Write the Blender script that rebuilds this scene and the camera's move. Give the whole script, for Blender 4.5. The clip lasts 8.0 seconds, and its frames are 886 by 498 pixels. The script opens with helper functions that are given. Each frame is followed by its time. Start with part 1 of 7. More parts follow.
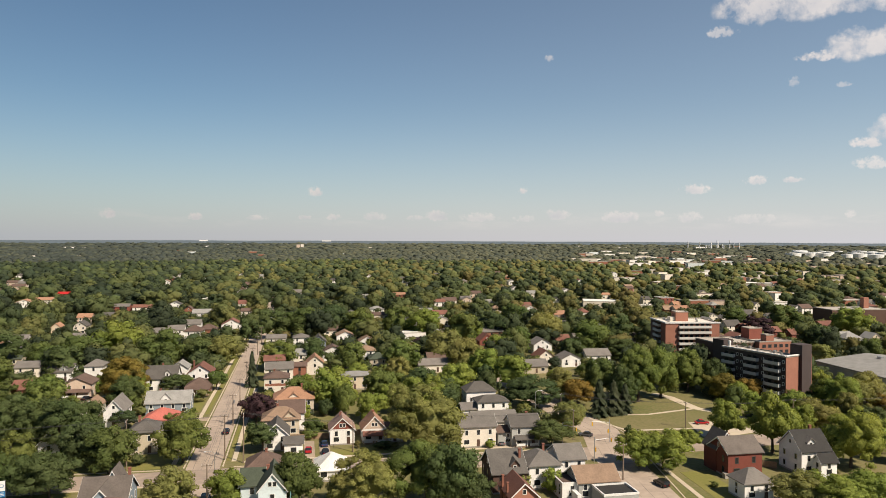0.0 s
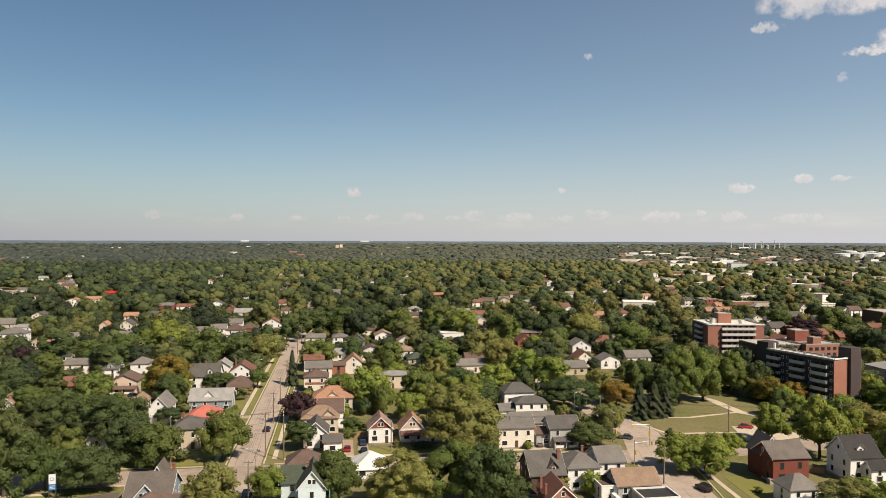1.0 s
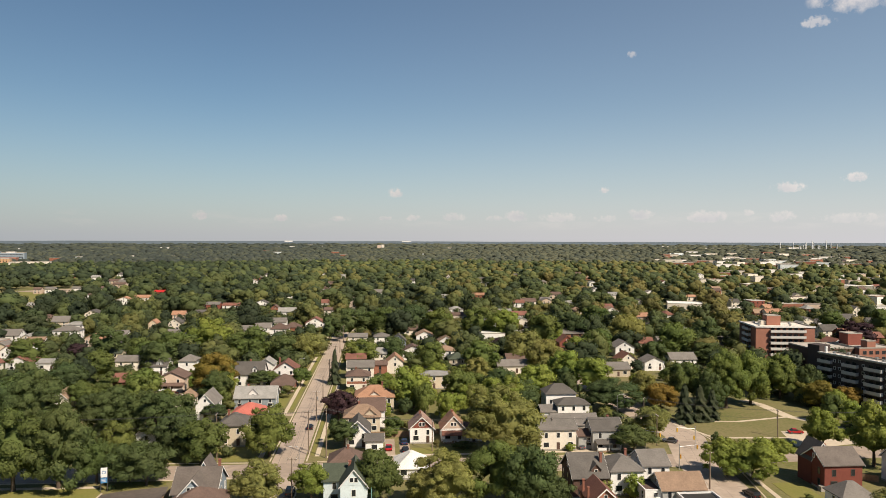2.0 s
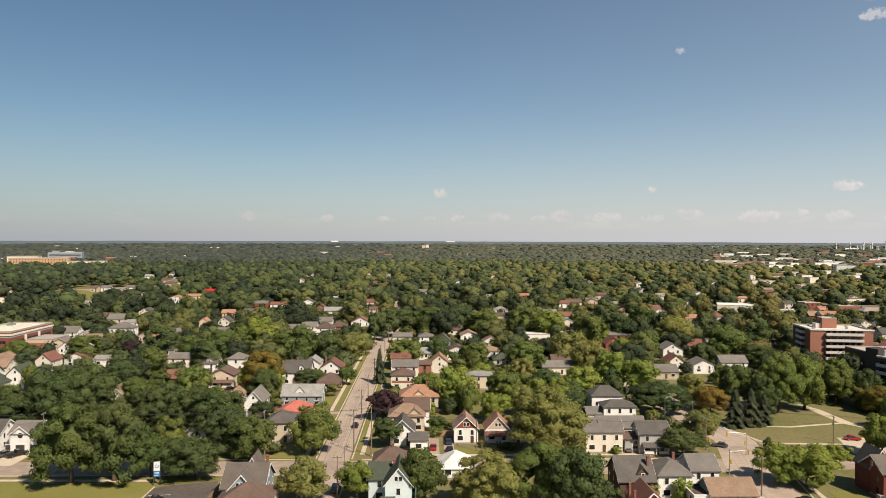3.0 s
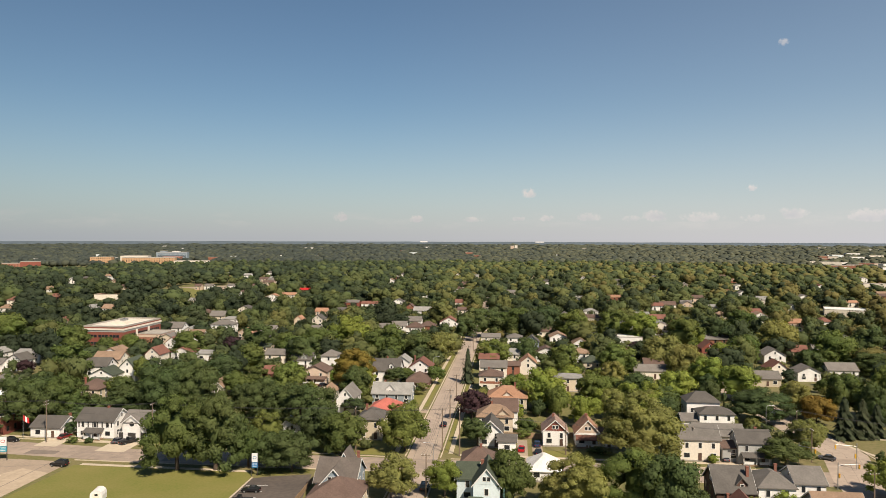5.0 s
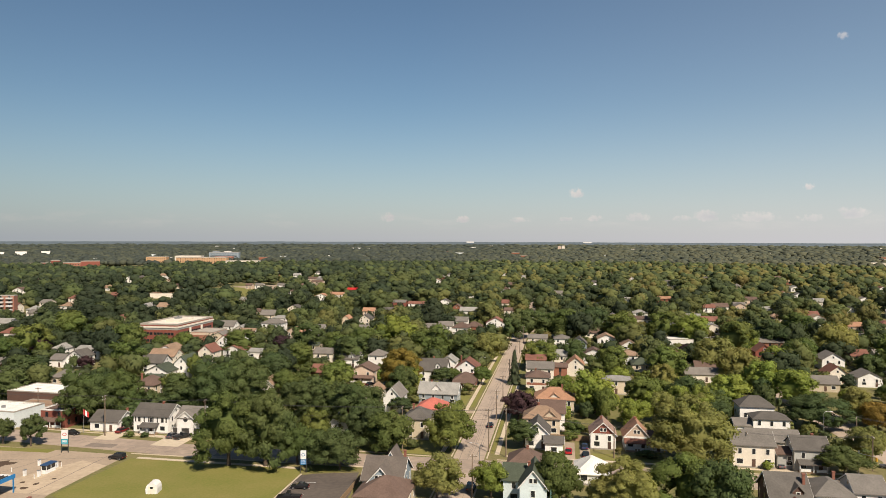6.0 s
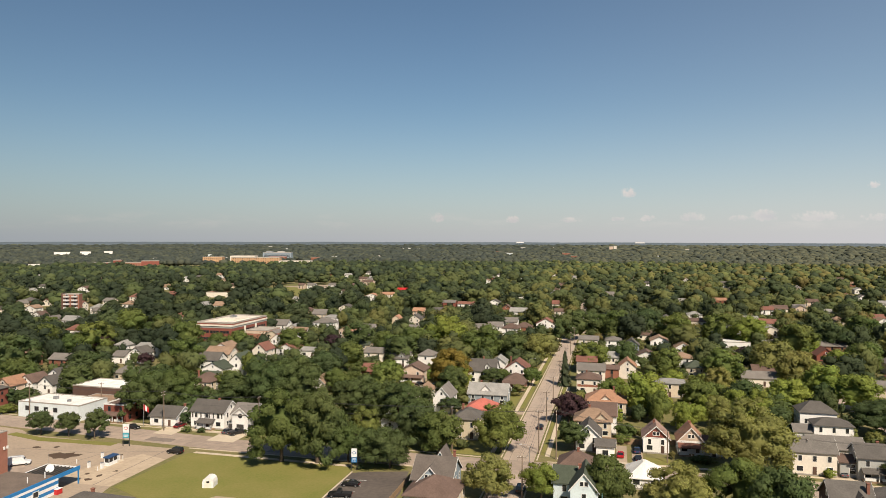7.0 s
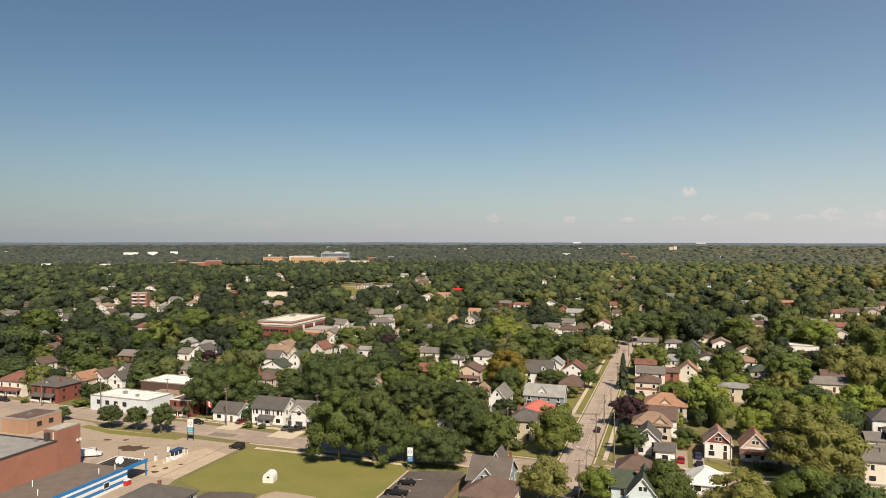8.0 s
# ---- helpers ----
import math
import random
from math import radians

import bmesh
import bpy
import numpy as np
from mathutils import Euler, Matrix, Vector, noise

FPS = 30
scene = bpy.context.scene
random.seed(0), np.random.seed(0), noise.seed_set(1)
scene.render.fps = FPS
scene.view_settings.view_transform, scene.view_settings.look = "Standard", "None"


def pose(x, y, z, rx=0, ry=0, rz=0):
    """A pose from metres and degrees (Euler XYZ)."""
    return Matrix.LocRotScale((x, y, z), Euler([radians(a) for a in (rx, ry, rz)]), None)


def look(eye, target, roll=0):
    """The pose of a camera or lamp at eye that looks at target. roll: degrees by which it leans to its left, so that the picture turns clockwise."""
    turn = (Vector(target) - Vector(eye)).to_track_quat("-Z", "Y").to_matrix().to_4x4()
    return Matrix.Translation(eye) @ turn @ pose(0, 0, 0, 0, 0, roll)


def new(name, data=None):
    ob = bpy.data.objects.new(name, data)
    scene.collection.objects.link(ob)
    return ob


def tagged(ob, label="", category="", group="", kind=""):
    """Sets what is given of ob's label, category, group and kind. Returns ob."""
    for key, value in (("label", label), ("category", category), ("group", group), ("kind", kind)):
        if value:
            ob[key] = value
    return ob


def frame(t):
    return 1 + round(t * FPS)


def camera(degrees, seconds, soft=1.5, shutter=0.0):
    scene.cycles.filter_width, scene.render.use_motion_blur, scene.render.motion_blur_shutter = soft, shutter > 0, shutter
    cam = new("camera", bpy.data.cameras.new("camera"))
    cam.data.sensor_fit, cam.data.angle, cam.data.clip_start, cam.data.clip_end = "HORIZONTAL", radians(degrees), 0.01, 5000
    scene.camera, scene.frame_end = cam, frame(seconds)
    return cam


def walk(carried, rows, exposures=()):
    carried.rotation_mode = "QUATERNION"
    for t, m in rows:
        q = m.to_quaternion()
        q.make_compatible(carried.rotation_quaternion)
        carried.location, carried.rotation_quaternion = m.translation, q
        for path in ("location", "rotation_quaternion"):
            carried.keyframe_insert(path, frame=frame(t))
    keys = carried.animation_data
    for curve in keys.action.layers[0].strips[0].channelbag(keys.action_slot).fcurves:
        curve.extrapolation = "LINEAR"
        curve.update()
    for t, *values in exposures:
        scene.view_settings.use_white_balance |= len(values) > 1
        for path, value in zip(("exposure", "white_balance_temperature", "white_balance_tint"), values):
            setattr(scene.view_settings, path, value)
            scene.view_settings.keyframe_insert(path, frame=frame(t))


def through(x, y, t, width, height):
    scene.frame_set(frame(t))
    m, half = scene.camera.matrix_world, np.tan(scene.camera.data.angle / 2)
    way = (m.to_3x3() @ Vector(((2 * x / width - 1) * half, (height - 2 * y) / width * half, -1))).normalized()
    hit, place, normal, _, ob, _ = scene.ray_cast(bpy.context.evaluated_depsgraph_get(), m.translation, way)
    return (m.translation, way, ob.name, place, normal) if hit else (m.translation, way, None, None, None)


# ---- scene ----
# ---------------------------------------------------------------- camera: a drone that turns on the spot
cam = camera(63.87, 8.0, soft=0.8)
ROWS = (
    (0.0, -11.22, -0.895, -0.234), (0.5, -9.70, -0.892, -0.205), (1.0, -8.17, -0.885, -0.186),
    (1.5, -6.574, -0.875, -0.174), (3.0, -1.272, -0.876, -0.166), (3.5, 0.423, -0.874, -0.162),
    (4.0, 2.055, -0.870, -0.160), (4.5, 3.957, -0.862, -0.154), (6.0, 9.592, -0.836, -0.150),
    (6.5, 11.566, -0.827, -0.138), (7.0, 13.592, -0.820, -0.118), (7.5, 15.758, -0.808, -0.094),
    (8.0, 18.074, -0.793, -0.060))
walk(cam, [(t, pose(0, 0, 62, 90 + p, r, yaw)) for t, yaw, p, r in ROWS])

# ---------------------------------------------------------------- sky and sun
SUN_AZ, SUN_EL = radians(141.0), radians(46.0)  # clockwise from +y
world = bpy.data.worlds.new("sky")
scene.world = world
world.use_nodes = True
wn, wl = world.node_tree.nodes, world.node_tree.links
wn.clear()


def wnode(kind, **values):
    n = wn.new(kind)
    for key, value in values.items():
        n.inputs[key].default_value = value
    return n


def wmath(op, a, b=None, c=None, clamp=False):
    n = wn.new("ShaderNodeMath")
    n.operation, n.use_clamp = op, clamp
    for i, v in enumerate((a, b, c)):
        if v is None:
            continue
        if isinstance(v, (int, float)):
            n.inputs[i].default_value = v
        else:
            wl.new(v, n.inputs[i])
    return n.outputs[0]


def wdot(a, vec):
    n = wn.new("ShaderNodeVectorMath")
    n.operation = "DOT_PRODUCT"
    wl.new(a, n.inputs[0])
    n.inputs[1].default_value = vec
    return n.outputs["Value"]


sky = wn.new("ShaderNodeTexSky")
sky.sky_type, sky.sun_disc = "NISHITA", False
sky.sun_elevation, sky.sun_rotation = SUN_EL, SUN_AZ
sky.altitude, sky.air_density, sky.dust_density, sky.ozone_density = 60, 1.0, 0.35, 1.0
way = wn.new("ShaderNodeTexCoord").outputs["Generated"]
# fair-weather clouds: bearing and height in degrees, half width and half height in degrees, thickness
CLOUDS = ((34.9, 16.44, 3.25, 1.95, 1), (37.9, 16.30, 3.28, 1.80, 1), (40.9, 16.18, 3.10, 1.54, 1), (43.4, 15.93, 2.53, 1.50, 1), (32.5, 15.05, 1.28, 0.61, 0.55),
          (41.0, 13.27, 1.89, 1.75, 1), (39.2, 12.77, 2.04, 0.58, 0.8), (42.6, 13.14, 1.74, 1.36, 1), (44.2, 13.80, 1.84, 1.79, 1), (43.1, 7.47, 1.40, 1.51, 1),
          (41.9, 6.63, 1.26, 0.61, 0.8), (42.3, 5.22, 1.42, 0.71, 0.45), (37.3, 11.21, 0.55, 0.58, 0.4), (40.5, 10.72, 0.65, 0.31, 0.4), (19.6, 13.94, 0.45, 0.41, 0.45),
          (30.7, 3.72, 1.42, 0.61, 0.9), (35.0, 4.26, 1.19, 0.54, 0.8), (37.3, 4.27, 1.01, 0.32, 0.55), (1.0, 3.54, 0.72, 0.64, 0.8), (17.6, 3.78, 0.45, 0.41, 0.7),
          (-14.1, 1.67, 0.74, 0.59, 0.8), (-8.1, 1.51, 0.76, 0.45, 0.6), (-3.4, 1.48, 1.17, 0.34, 0.45), (0.2, 1.56, 0.71, 0.29, 0.45), (2.5, 1.59, 0.72, 0.41, 0.5),
          (5.7, 1.65, 1.24, 0.53, 0.4), (10.8, 1.73, 1.25, 0.71, 0.5), (9.0, 1.54, 0.91, 0.35, 0.4), (14.2, 1.60, 1.93, 0.59, 0.4), (20.3, 1.84, 1.33, 0.64, 0.45),
          (17.8, 1.52, 1.24, 0.41, 0.35), (25.2, 1.60, 1.82, 0.69, 0.5), (28.1, 1.90, 0.52, 0.40, 0.4), (30.3, 1.58, 1.22, 0.67, 0.45), (34.9, 1.43, 2.96, 0.54, 0.3),
          (41.0, 1.78, 0.47, 0.46, 0.4))
billow = wnode("ShaderNodeTexNoise", Scale=26.0, Detail=6.0, Roughness=0.62)
wl.new(way, billow.inputs["Vector"])
wisp = wnode("ShaderNodeTexNoise", Scale=70.0, Detail=4.0, Roughness=0.6)
wl.new(way, wisp.inputs["Vector"])
rag = wmath("MULTIPLY_ADD", wmath("SUBTRACT", billow.outputs["Fac"], 0.5), 3.0, wmath("MULTIPLY", wmath("SUBTRACT", wisp.outputs["Fac"], 0.5), 2.0))
fleck = wnode("ShaderNodeTexNoise", Scale=230.0, Detail=3.0, Roughness=0.55)
wl.new(way, fleck.inputs["Vector"])
rag_small = wmath("MULTIPLY_ADD", wmath("SUBTRACT", fleck.outputs["Fac"], 0.5), 2.3, wmath("MULTIPLY", wmath("SUBTRACT", wisp.outputs["Fac"], 0.5), 3.6))
cover = under = None
for az, el, sa, se, thick in CLOUDS:
    a, e = radians(az), radians(el)
    c = Vector((math.sin(a) * math.cos(e), math.cos(a) * math.cos(e), math.sin(e)))
    u = wdot(way, Vector((math.cos(a), -math.sin(a), 0)) / radians(sa))
    v = wdot(way, Vector((-math.sin(a) * math.sin(e), -math.cos(a) * math.sin(e), math.cos(e))) / radians(se))
    v = wmath("SUBTRACT", v, c.dot(Vector((-math.sin(a) * math.sin(e), -math.cos(a) * math.sin(e), math.cos(e)))) / radians(se))
    low_side = wmath("MAXIMUM", v, wmath("MULTIPLY", v, -1.5))  # flatter below than above
    r2 = wmath("MULTIPLY_ADD", low_side, low_side, wmath("MULTIPLY", u, u))
    front = wmath("GREATER_THAN", wdot(way, c), 0.5)
    body = wmath("MULTIPLY", wmath("SUBTRACT", 1.0, r2, clamp=True), front)
    one = wmath("MULTIPLY", wmath("ADD", wmath("MULTIPLY", body, 1.5), wmath("SUBTRACT", rag if se > 1.0 else rag_small, 0.45), clamp=True), wmath("MULTIPLY", wmath("MULTIPLY", body, 2.2, clamp=True), min(1.0, thick * (1.35 if el > 6 else 1.75))))
    cover = one if cover is None else wmath("MAXIMUM", cover, one)
    foot = wmath("MULTIPLY", body, wmath("MULTIPLY_ADD", v, -0.55, 0.45, clamp=True))
    under = foot if under is None else wmath("MAXIMUM", under, foot)
solid = cover
# a thin band of far clouds low over the horizon
el = wdot(way, (0, 0, 1))
squash = wn.new("ShaderNodeMapping")
squash.inputs["Scale"].default_value = (14, 14, 60)
wl.new(way, squash.inputs["Vector"])
bandn = wnode("ShaderNodeTexNoise", Scale=1.0, Detail=5.0, Roughness=0.6)
wl.new(squash.outputs["Vector"], bandn.inputs["Vector"])
off = wmath("MULTIPLY", wmath("SUBTRACT", el, 0.024), 75.0)
bell = wmath("SUBTRACT", 1.0, wmath("MULTIPLY", off, off), clamp=True)
band = wmath("MULTIPLY", wmath("MULTIPLY", wmath("SUBTRACT", bandn.outputs["Fac"], 0.5, clamp=True), 1.2), bell, clamp=True)
# pale haze towards the horizon
low = wmath("SUBTRACT", 1.0, wmath("MULTIPLY", wmath("ABSOLUTE", el), 5.0), clamp=True)
haze = wn.new("ShaderNodeMix")
haze.data_type = "RGBA"
wl.new(wmath("MULTIPLY", wmath("MULTIPLY", low, low), 0.80), haze.inputs["Factor"])
veil = wn.new("ShaderNodeMix")  # bluer in the west, paler towards the sun's side
veil.data_type = "RGBA"
veil.inputs[6].default_value, veil.inputs[7].default_value = (5.0, 5.5, 6.5, 1), (7.0, 6.8, 7.3, 1)
wl.new(wmath("MULTIPLY_ADD", wdot(way, (0.9, 0.4, 0)), 0.9, 0.45, clamp=True), veil.inputs["Factor"])
wl.new(veil.outputs[2], haze.inputs[7])
tint = wn.new("ShaderNodeMix")
tint.data_type, tint.blend_type = "RGBA", "MULTIPLY"
tint.inputs["Factor"].default_value = 1.0
wl.new(sky.outputs["Color"], tint.inputs[6])
tint.inputs[7].default_value = (0.895, 1.01, 1.05, 1)
soft_blue = wn.new("ShaderNodeHueSaturation")  # less saturated towards the sun's side
wl.new(tint.outputs[2], soft_blue.inputs["Color"])
wl.new(wmath("SUBTRACT", 1.0, wmath("MULTIPLY", wmath("MULTIPLY_ADD", wdot(way, (0.9, 0.4, 0)), 1.1, -0.22, clamp=True), 0.30)), soft_blue.inputs["Saturation"])
wl.new(soft_blue.outputs["Color"], haze.inputs[6])
amount = wmath("MAXIMUM", wmath("MULTIPLY", solid, 0.82), band)
white = wn.new("ShaderNodeMix")  # sunlit heads, greyer bases
white.data_type = "RGBA"
white.inputs[6].default_value, white.inputs[7].default_value = (9.3, 8.5, 8.0, 1), (6.9, 6.7, 6.9, 1)
wl.new(wmath("ADD", wmath("MULTIPLY", under, 1.2), wmath("MULTIPLY", wmath("SUBTRACT", 0.5, billow.outputs["Fac"]), 2.4), clamp=True), white.inputs["Factor"])
mixer = wn.new("ShaderNodeMix")
mixer.data_type = "RGBA"
wl.new(amount, mixer.inputs["Factor"])
wl.new(haze.outputs[2], mixer.inputs[6])
wl.new(white.outputs[2], mixer.inputs[7])
back = wnode("ShaderNodeBackground")
east = wdot(way, (0.9, 0.4, 0))
curve = wmath("MULTIPLY", wmath("MULTIPLY", east, wmath("ABSOLUTE", east)), 0.14)
wl.new(wmath("MULTIPLY", wmath("ADD", wmath("MULTIPLY_ADD", east, 0.22, 0.868), curve), 0.0582), back.inputs["Strength"])  # brighter on the sun's side
wl.new(mixer.outputs[2], back.inputs["Color"])
wl.new(back.outputs[0], wn.new("ShaderNodeOutputWorld").inputs["Surface"])

sun_data = bpy.data.lights.new("sun", "SUN")
sun_data.energy, sun_data.angle, sun_data.color = 5.0, radians(0.53), (1.0, 0.865, 0.70)
sun = new("sun", sun_data)
to_sun = Vector((math.sin(SUN_AZ) * math.cos(SUN_EL), math.cos(SUN_AZ) * math.cos(SUN_EL), math.sin(SUN_EL)))
sun.matrix_world = look(to_sun * 300, (0, 0, 0))
scene.view_settings.exposure = 0.48


# ---------------------------------------------------------------- materials
def material(name, colour, rough=0.8, other=None, grain=3.0, coarse=0.12, bump=0.0, vary=0.0, metal=0.0, spec=0.3, amount=0.5):
    """Two colours mixed by noise at two scales; vary: value change from object to object."""
    m = bpy.data.materials.new(name)
    m.use_nodes = True
    n, l = m.node_tree.nodes, m.node_tree.links
    b = n["Principled BSDF"]
    b.inputs["Roughness"].default_value = rough
    b.inputs["Metallic"].default_value = metal
    b.inputs["Specular IOR Level"].default_value = spec
    place = n.new("ShaderNodeNewGeometry").outputs["Position"]
    fine, wide = n.new("ShaderNodeTexNoise"), n.new("ShaderNodeTexNoise")
    for t, s in ((fine, grain), (wide, coarse)):
        t.inputs["Scale"].default_value, t.inputs["Detail"].default_value = s, 4
        l.new(place, t.inputs["Vector"])
    add = n.new("ShaderNodeMath")
    add.operation = "MULTIPLY_ADD"
    l.new(fine.outputs["Fac"], add.inputs[0])
    add.inputs[1].default_value = 0.5
    half = n.new("ShaderNodeMath")
    half.operation = "MULTIPLY"
    l.new(wide.outputs["Fac"], half.inputs[0])
    half.inputs[1].default_value = 0.5
    l.new(half.outputs[0], add.inputs[2])
    ramp = n.new("ShaderNodeMapRange")
    ramp.inputs["From Min"].default_value, ramp.inputs["From Max"].default_value = 0.5 - 0.5 * amount * 0.5, 0.5 + 0.5 * amount * 0.5
    l.new(add.outputs[0], ramp.inputs["Value"])
    mix = n.new("ShaderNodeMix")
    mix.data_type = "RGBA"
    other = other or tuple(c * 0.8 for c in colour)
    mix.inputs[6].default_value, mix.inputs[7].default_value = (*colour, 1), (*other, 1)
    l.new(ramp.outputs[0], mix.inputs["Factor"])
    out = mix.outputs[2]
    if vary:
        hsv = n.new("ShaderNodeHueSaturation")
        rnd = n.new("ShaderNodeObjectInfo").outputs["Random"]
        r = n.new("ShaderNodeMapRange")
        r.inputs["To Min"].default_value, r.inputs["To Max"].default_value = 1 - vary, 1 + vary
        l.new(rnd, r.inputs["Value"])
        l.new(r.outputs[0], hsv.inputs["Value"])
        l.new(out, hsv.inputs["Color"])
        out = hsv.outputs["Color"]
    l.new(out, b.inputs["Base Color"])
    if bump:
        k = n.new("ShaderNodeBump")
        k.inputs["Strength"].default_value, k.inputs["Distance"].default_value = bump, 0.05
        l.new(fine.outputs["Fac"], k.inputs["Height"])
        l.new(k.outputs[0], b.inputs["Normal"])
    return m


def leaf_material(name, tones, island=0.12, patch=0.0, through=0.32, hues=(0.480, 0.518)):
    """Foliage that lets some light through. tones: colours from the palest to the darkest tree; the tone
    changes from tree to tree, the value from leaf spray to leaf spray, the hue in wide patches."""
    m = bpy.data.materials.new(name)
    m.use_nodes = True
    n, l = m.node_tree.nodes, m.node_tree.links
    b = n["Principled BSDF"]
    b.inputs["Roughness"].default_value = 0.75
    b.inputs["Specular IOR Level"].default_value = 0.14
    geo = n.new("ShaderNodeNewGeometry")
    ramp = n.new("ShaderNodeValToRGB")
    stops = ramp.color_ramp.elements
    while len(stops) < len(tones):
        stops.new(0.5)
    for e, (at, c) in zip(stops, tones):
        e.position, e.color = at, (*c, 1)
    if patch:
        t = n.new("ShaderNodeTexNoise")
        t.inputs["Scale"].default_value, t.inputs["Detail"].default_value = patch, 3
        l.new(geo.outputs["Position"], t.inputs["Vector"])
        tone = n.new("ShaderNodeAttribute")
        tone.attribute_name = "tone"
        r = n.new("ShaderNodeMapRange")
        r.inputs["From Min"].default_value, r.inputs["From Max"].default_value = 0.32, 0.68
        r.inputs["To Min"].default_value, r.inputs["To Max"].default_value = -0.12, 0.12
        l.new(t.outputs["Fac"], r.inputs["Value"])
        both = n.new("ShaderNodeMath")
        both.use_clamp = True
        l.new(tone.outputs["Fac"], both.inputs[0])
        l.new(r.outputs[0], both.inputs[1])
        l.new(both.outputs[0], ramp.inputs["Fac"])
    else:
        l.new(n.new("ShaderNodeObjectInfo").outputs["Random"], ramp.inputs["Fac"])
    hsv = n.new("ShaderNodeHueSaturation")
    r = n.new("ShaderNodeMapRange")
    r.inputs["To Min"].default_value, r.inputs["To Max"].default_value = 1 - island, 1 + island
    l.new(geo.outputs["Random Per Island"], r.inputs["Value"])
    l.new(r.outputs[0], hsv.inputs["Value"])
    spread = n.new("ShaderNodeTexNoise")
    spread.inputs["Scale"].default_value, spread.inputs["Detail"].default_value = 0.045, 2
    l.new(geo.outputs["Position"], spread.inputs["Vector"])
    hue = n.new("ShaderNodeMapRange")
    hue.inputs["From Min"].default_value, hue.inputs["From Max"].default_value = 0.3, 0.7
    hue.inputs["To Min"].default_value, hue.inputs["To Max"].default_value = hues
    l.new(spread.outputs["Fac"], hue.inputs["Value"])
    l.new(hue.outputs[0], hsv.inputs["Hue"])
    l.new(ramp.outputs["Color"], hsv.inputs["Color"])
    l.new(hsv.outputs["Color"], b.inputs["Base Color"])
    if patch:
        fine = n.new("ShaderNodeTexNoise")
        fine.inputs["Scale"].default_value, fine.inputs["Detail"].default_value = 0.9, 5
        l.new(geo.outputs["Position"], fine.inputs["Vector"])
        k = n.new("ShaderNodeBump")
        k.inputs["Strength"].default_value, k.inputs["Distance"].default_value = 0.6, 0.9
        l.new(fine.outputs["Fac"], k.inputs["Height"])
        l.new(k.outputs[0], b.inputs["Normal"])
    # sunlight seen through the blades, yellower than the light off them
    warm = n.new("ShaderNodeMix")
    warm.data_type, warm.blend_type = "RGBA", "MULTIPLY"
    warm.inputs["Factor"].default_value, warm.inputs[7].default_value = 1.0, (1.25, 1.2, 0.6, 1)
    l.new(hsv.outputs["Color"], warm.inputs[6])
    glow = n.new("ShaderNodeBsdfTranslucent")
    l.new(warm.outputs[2], glow.inputs["Color"])
    mixer = n.new("ShaderNodeMixShader")
    mixer.inputs[0].default_value = through
    l.new(b.outputs[0], mixer.inputs[1])
    l.new(glow.outputs[0], mixer.inputs[2])
    l.new(mixer.outputs[0], n["Material Output"].inputs["Surface"])
    return m


WALL = {}
for key, c in dict(white=(.75, .73, .70), cream=(.68, .62, .53), tan=(.50, .43, .32), beige=(.58, .49, .37), pinkbeige=(.54, .42, .33),
                   blue=(.25, .285, .31), bluegrey=(.24, .29, .33), paleblue=(.58, .66, .68), grey=(.36, .36, .34), brick=(.26, .11, .07),
                   brickred=(.22, .072, .052), brickdark=(.11, .065, .05), teal=(.22, .42, .38), brickorange=(.32, .145, .10), buff=(.48, .30, .17),
                   darkbrick=(.065, .05, .048), brickwine=(.17, .05, .036), tanbrick=(.40, .245, .16), icewhite=(.60, .65, .66)).items():
    WALL[key] = material("wall_" + key, c, 0.85, tuple(v * 0.84 for v in c), grain=2.2, coarse=0.3, bump=0.15, vary=0.07)
ROOF = {}
for key, c in dict(charcoal=(.108, .098, .088), black=(.040, .038, .036), grey=(.176, .160, .143), pinkroof=(.30, .20, .16), greybrown=(.133, .112, .097), lightgrey=(.276, .267, .248), brown=(.135, .090, .072),
                   redbrown=(.20, .092, .068), tanroof=(.28, .19, .13), orange=(.36, .20, .125), salmon=(.43, .13, .10), green=(.07, .085, .06),
                   whiteroof=(.76, .74, .69), brightred=(.5, .025, .025), gravelroof=(.42, .38, .33), tar=(.16, .125, .10), whitegravel=(.66, .60, .52)).items():
    ROOF[key] = material("roof_" + key, c, 0.9, tuple(v * 0.72 for v in c), grain=2.6, coarse=0.35, bump=0.3, vary=0.1)
M_TRIM = material("white_trim", (.72, .71, .68), 0.6)
M_DARKTRIM = material("dark_trim", (.06, .055, .05), 0.6)
M_GLASS = material("window_glass", (.02, .023, .027), 0.08, spec=0.6)
M_DOOR = material("door_paint", (.10, .06, .045), 0.5, vary=0.3)
M_STONE = material("foundation", (.34, .31, .27), 0.9, grain=1.5, bump=0.3)
M_CHIM = material("chimney_brick", (.28, .11, .07), 0.9, (.17, .08, .06), grain=5, bump=0.4)
M_GRASS = material("grass", (.098, .110, .028), 0.95, (.205, .165, .080), grain=0.9, coarse=0.035, bump=0.6, amount=0.7)
M_LAWN = material("lawn", (.122, .140, .024), 0.95, (.215, .180, .060), grain=1.6, coarse=0.11, bump=0.6, amount=0.95)
M_ROAD = material("road_concrete", (.42, .336, .265), 0.92, (.31, .25, .20), grain=0.5, coarse=0.06, bump=0.25, amount=0.6)
M_WALK = material("sidewalk_concrete", (.52, .44, .33), 0.9, (.43, .36, .27), grain=0.8, coarse=0.1, bump=0.2)
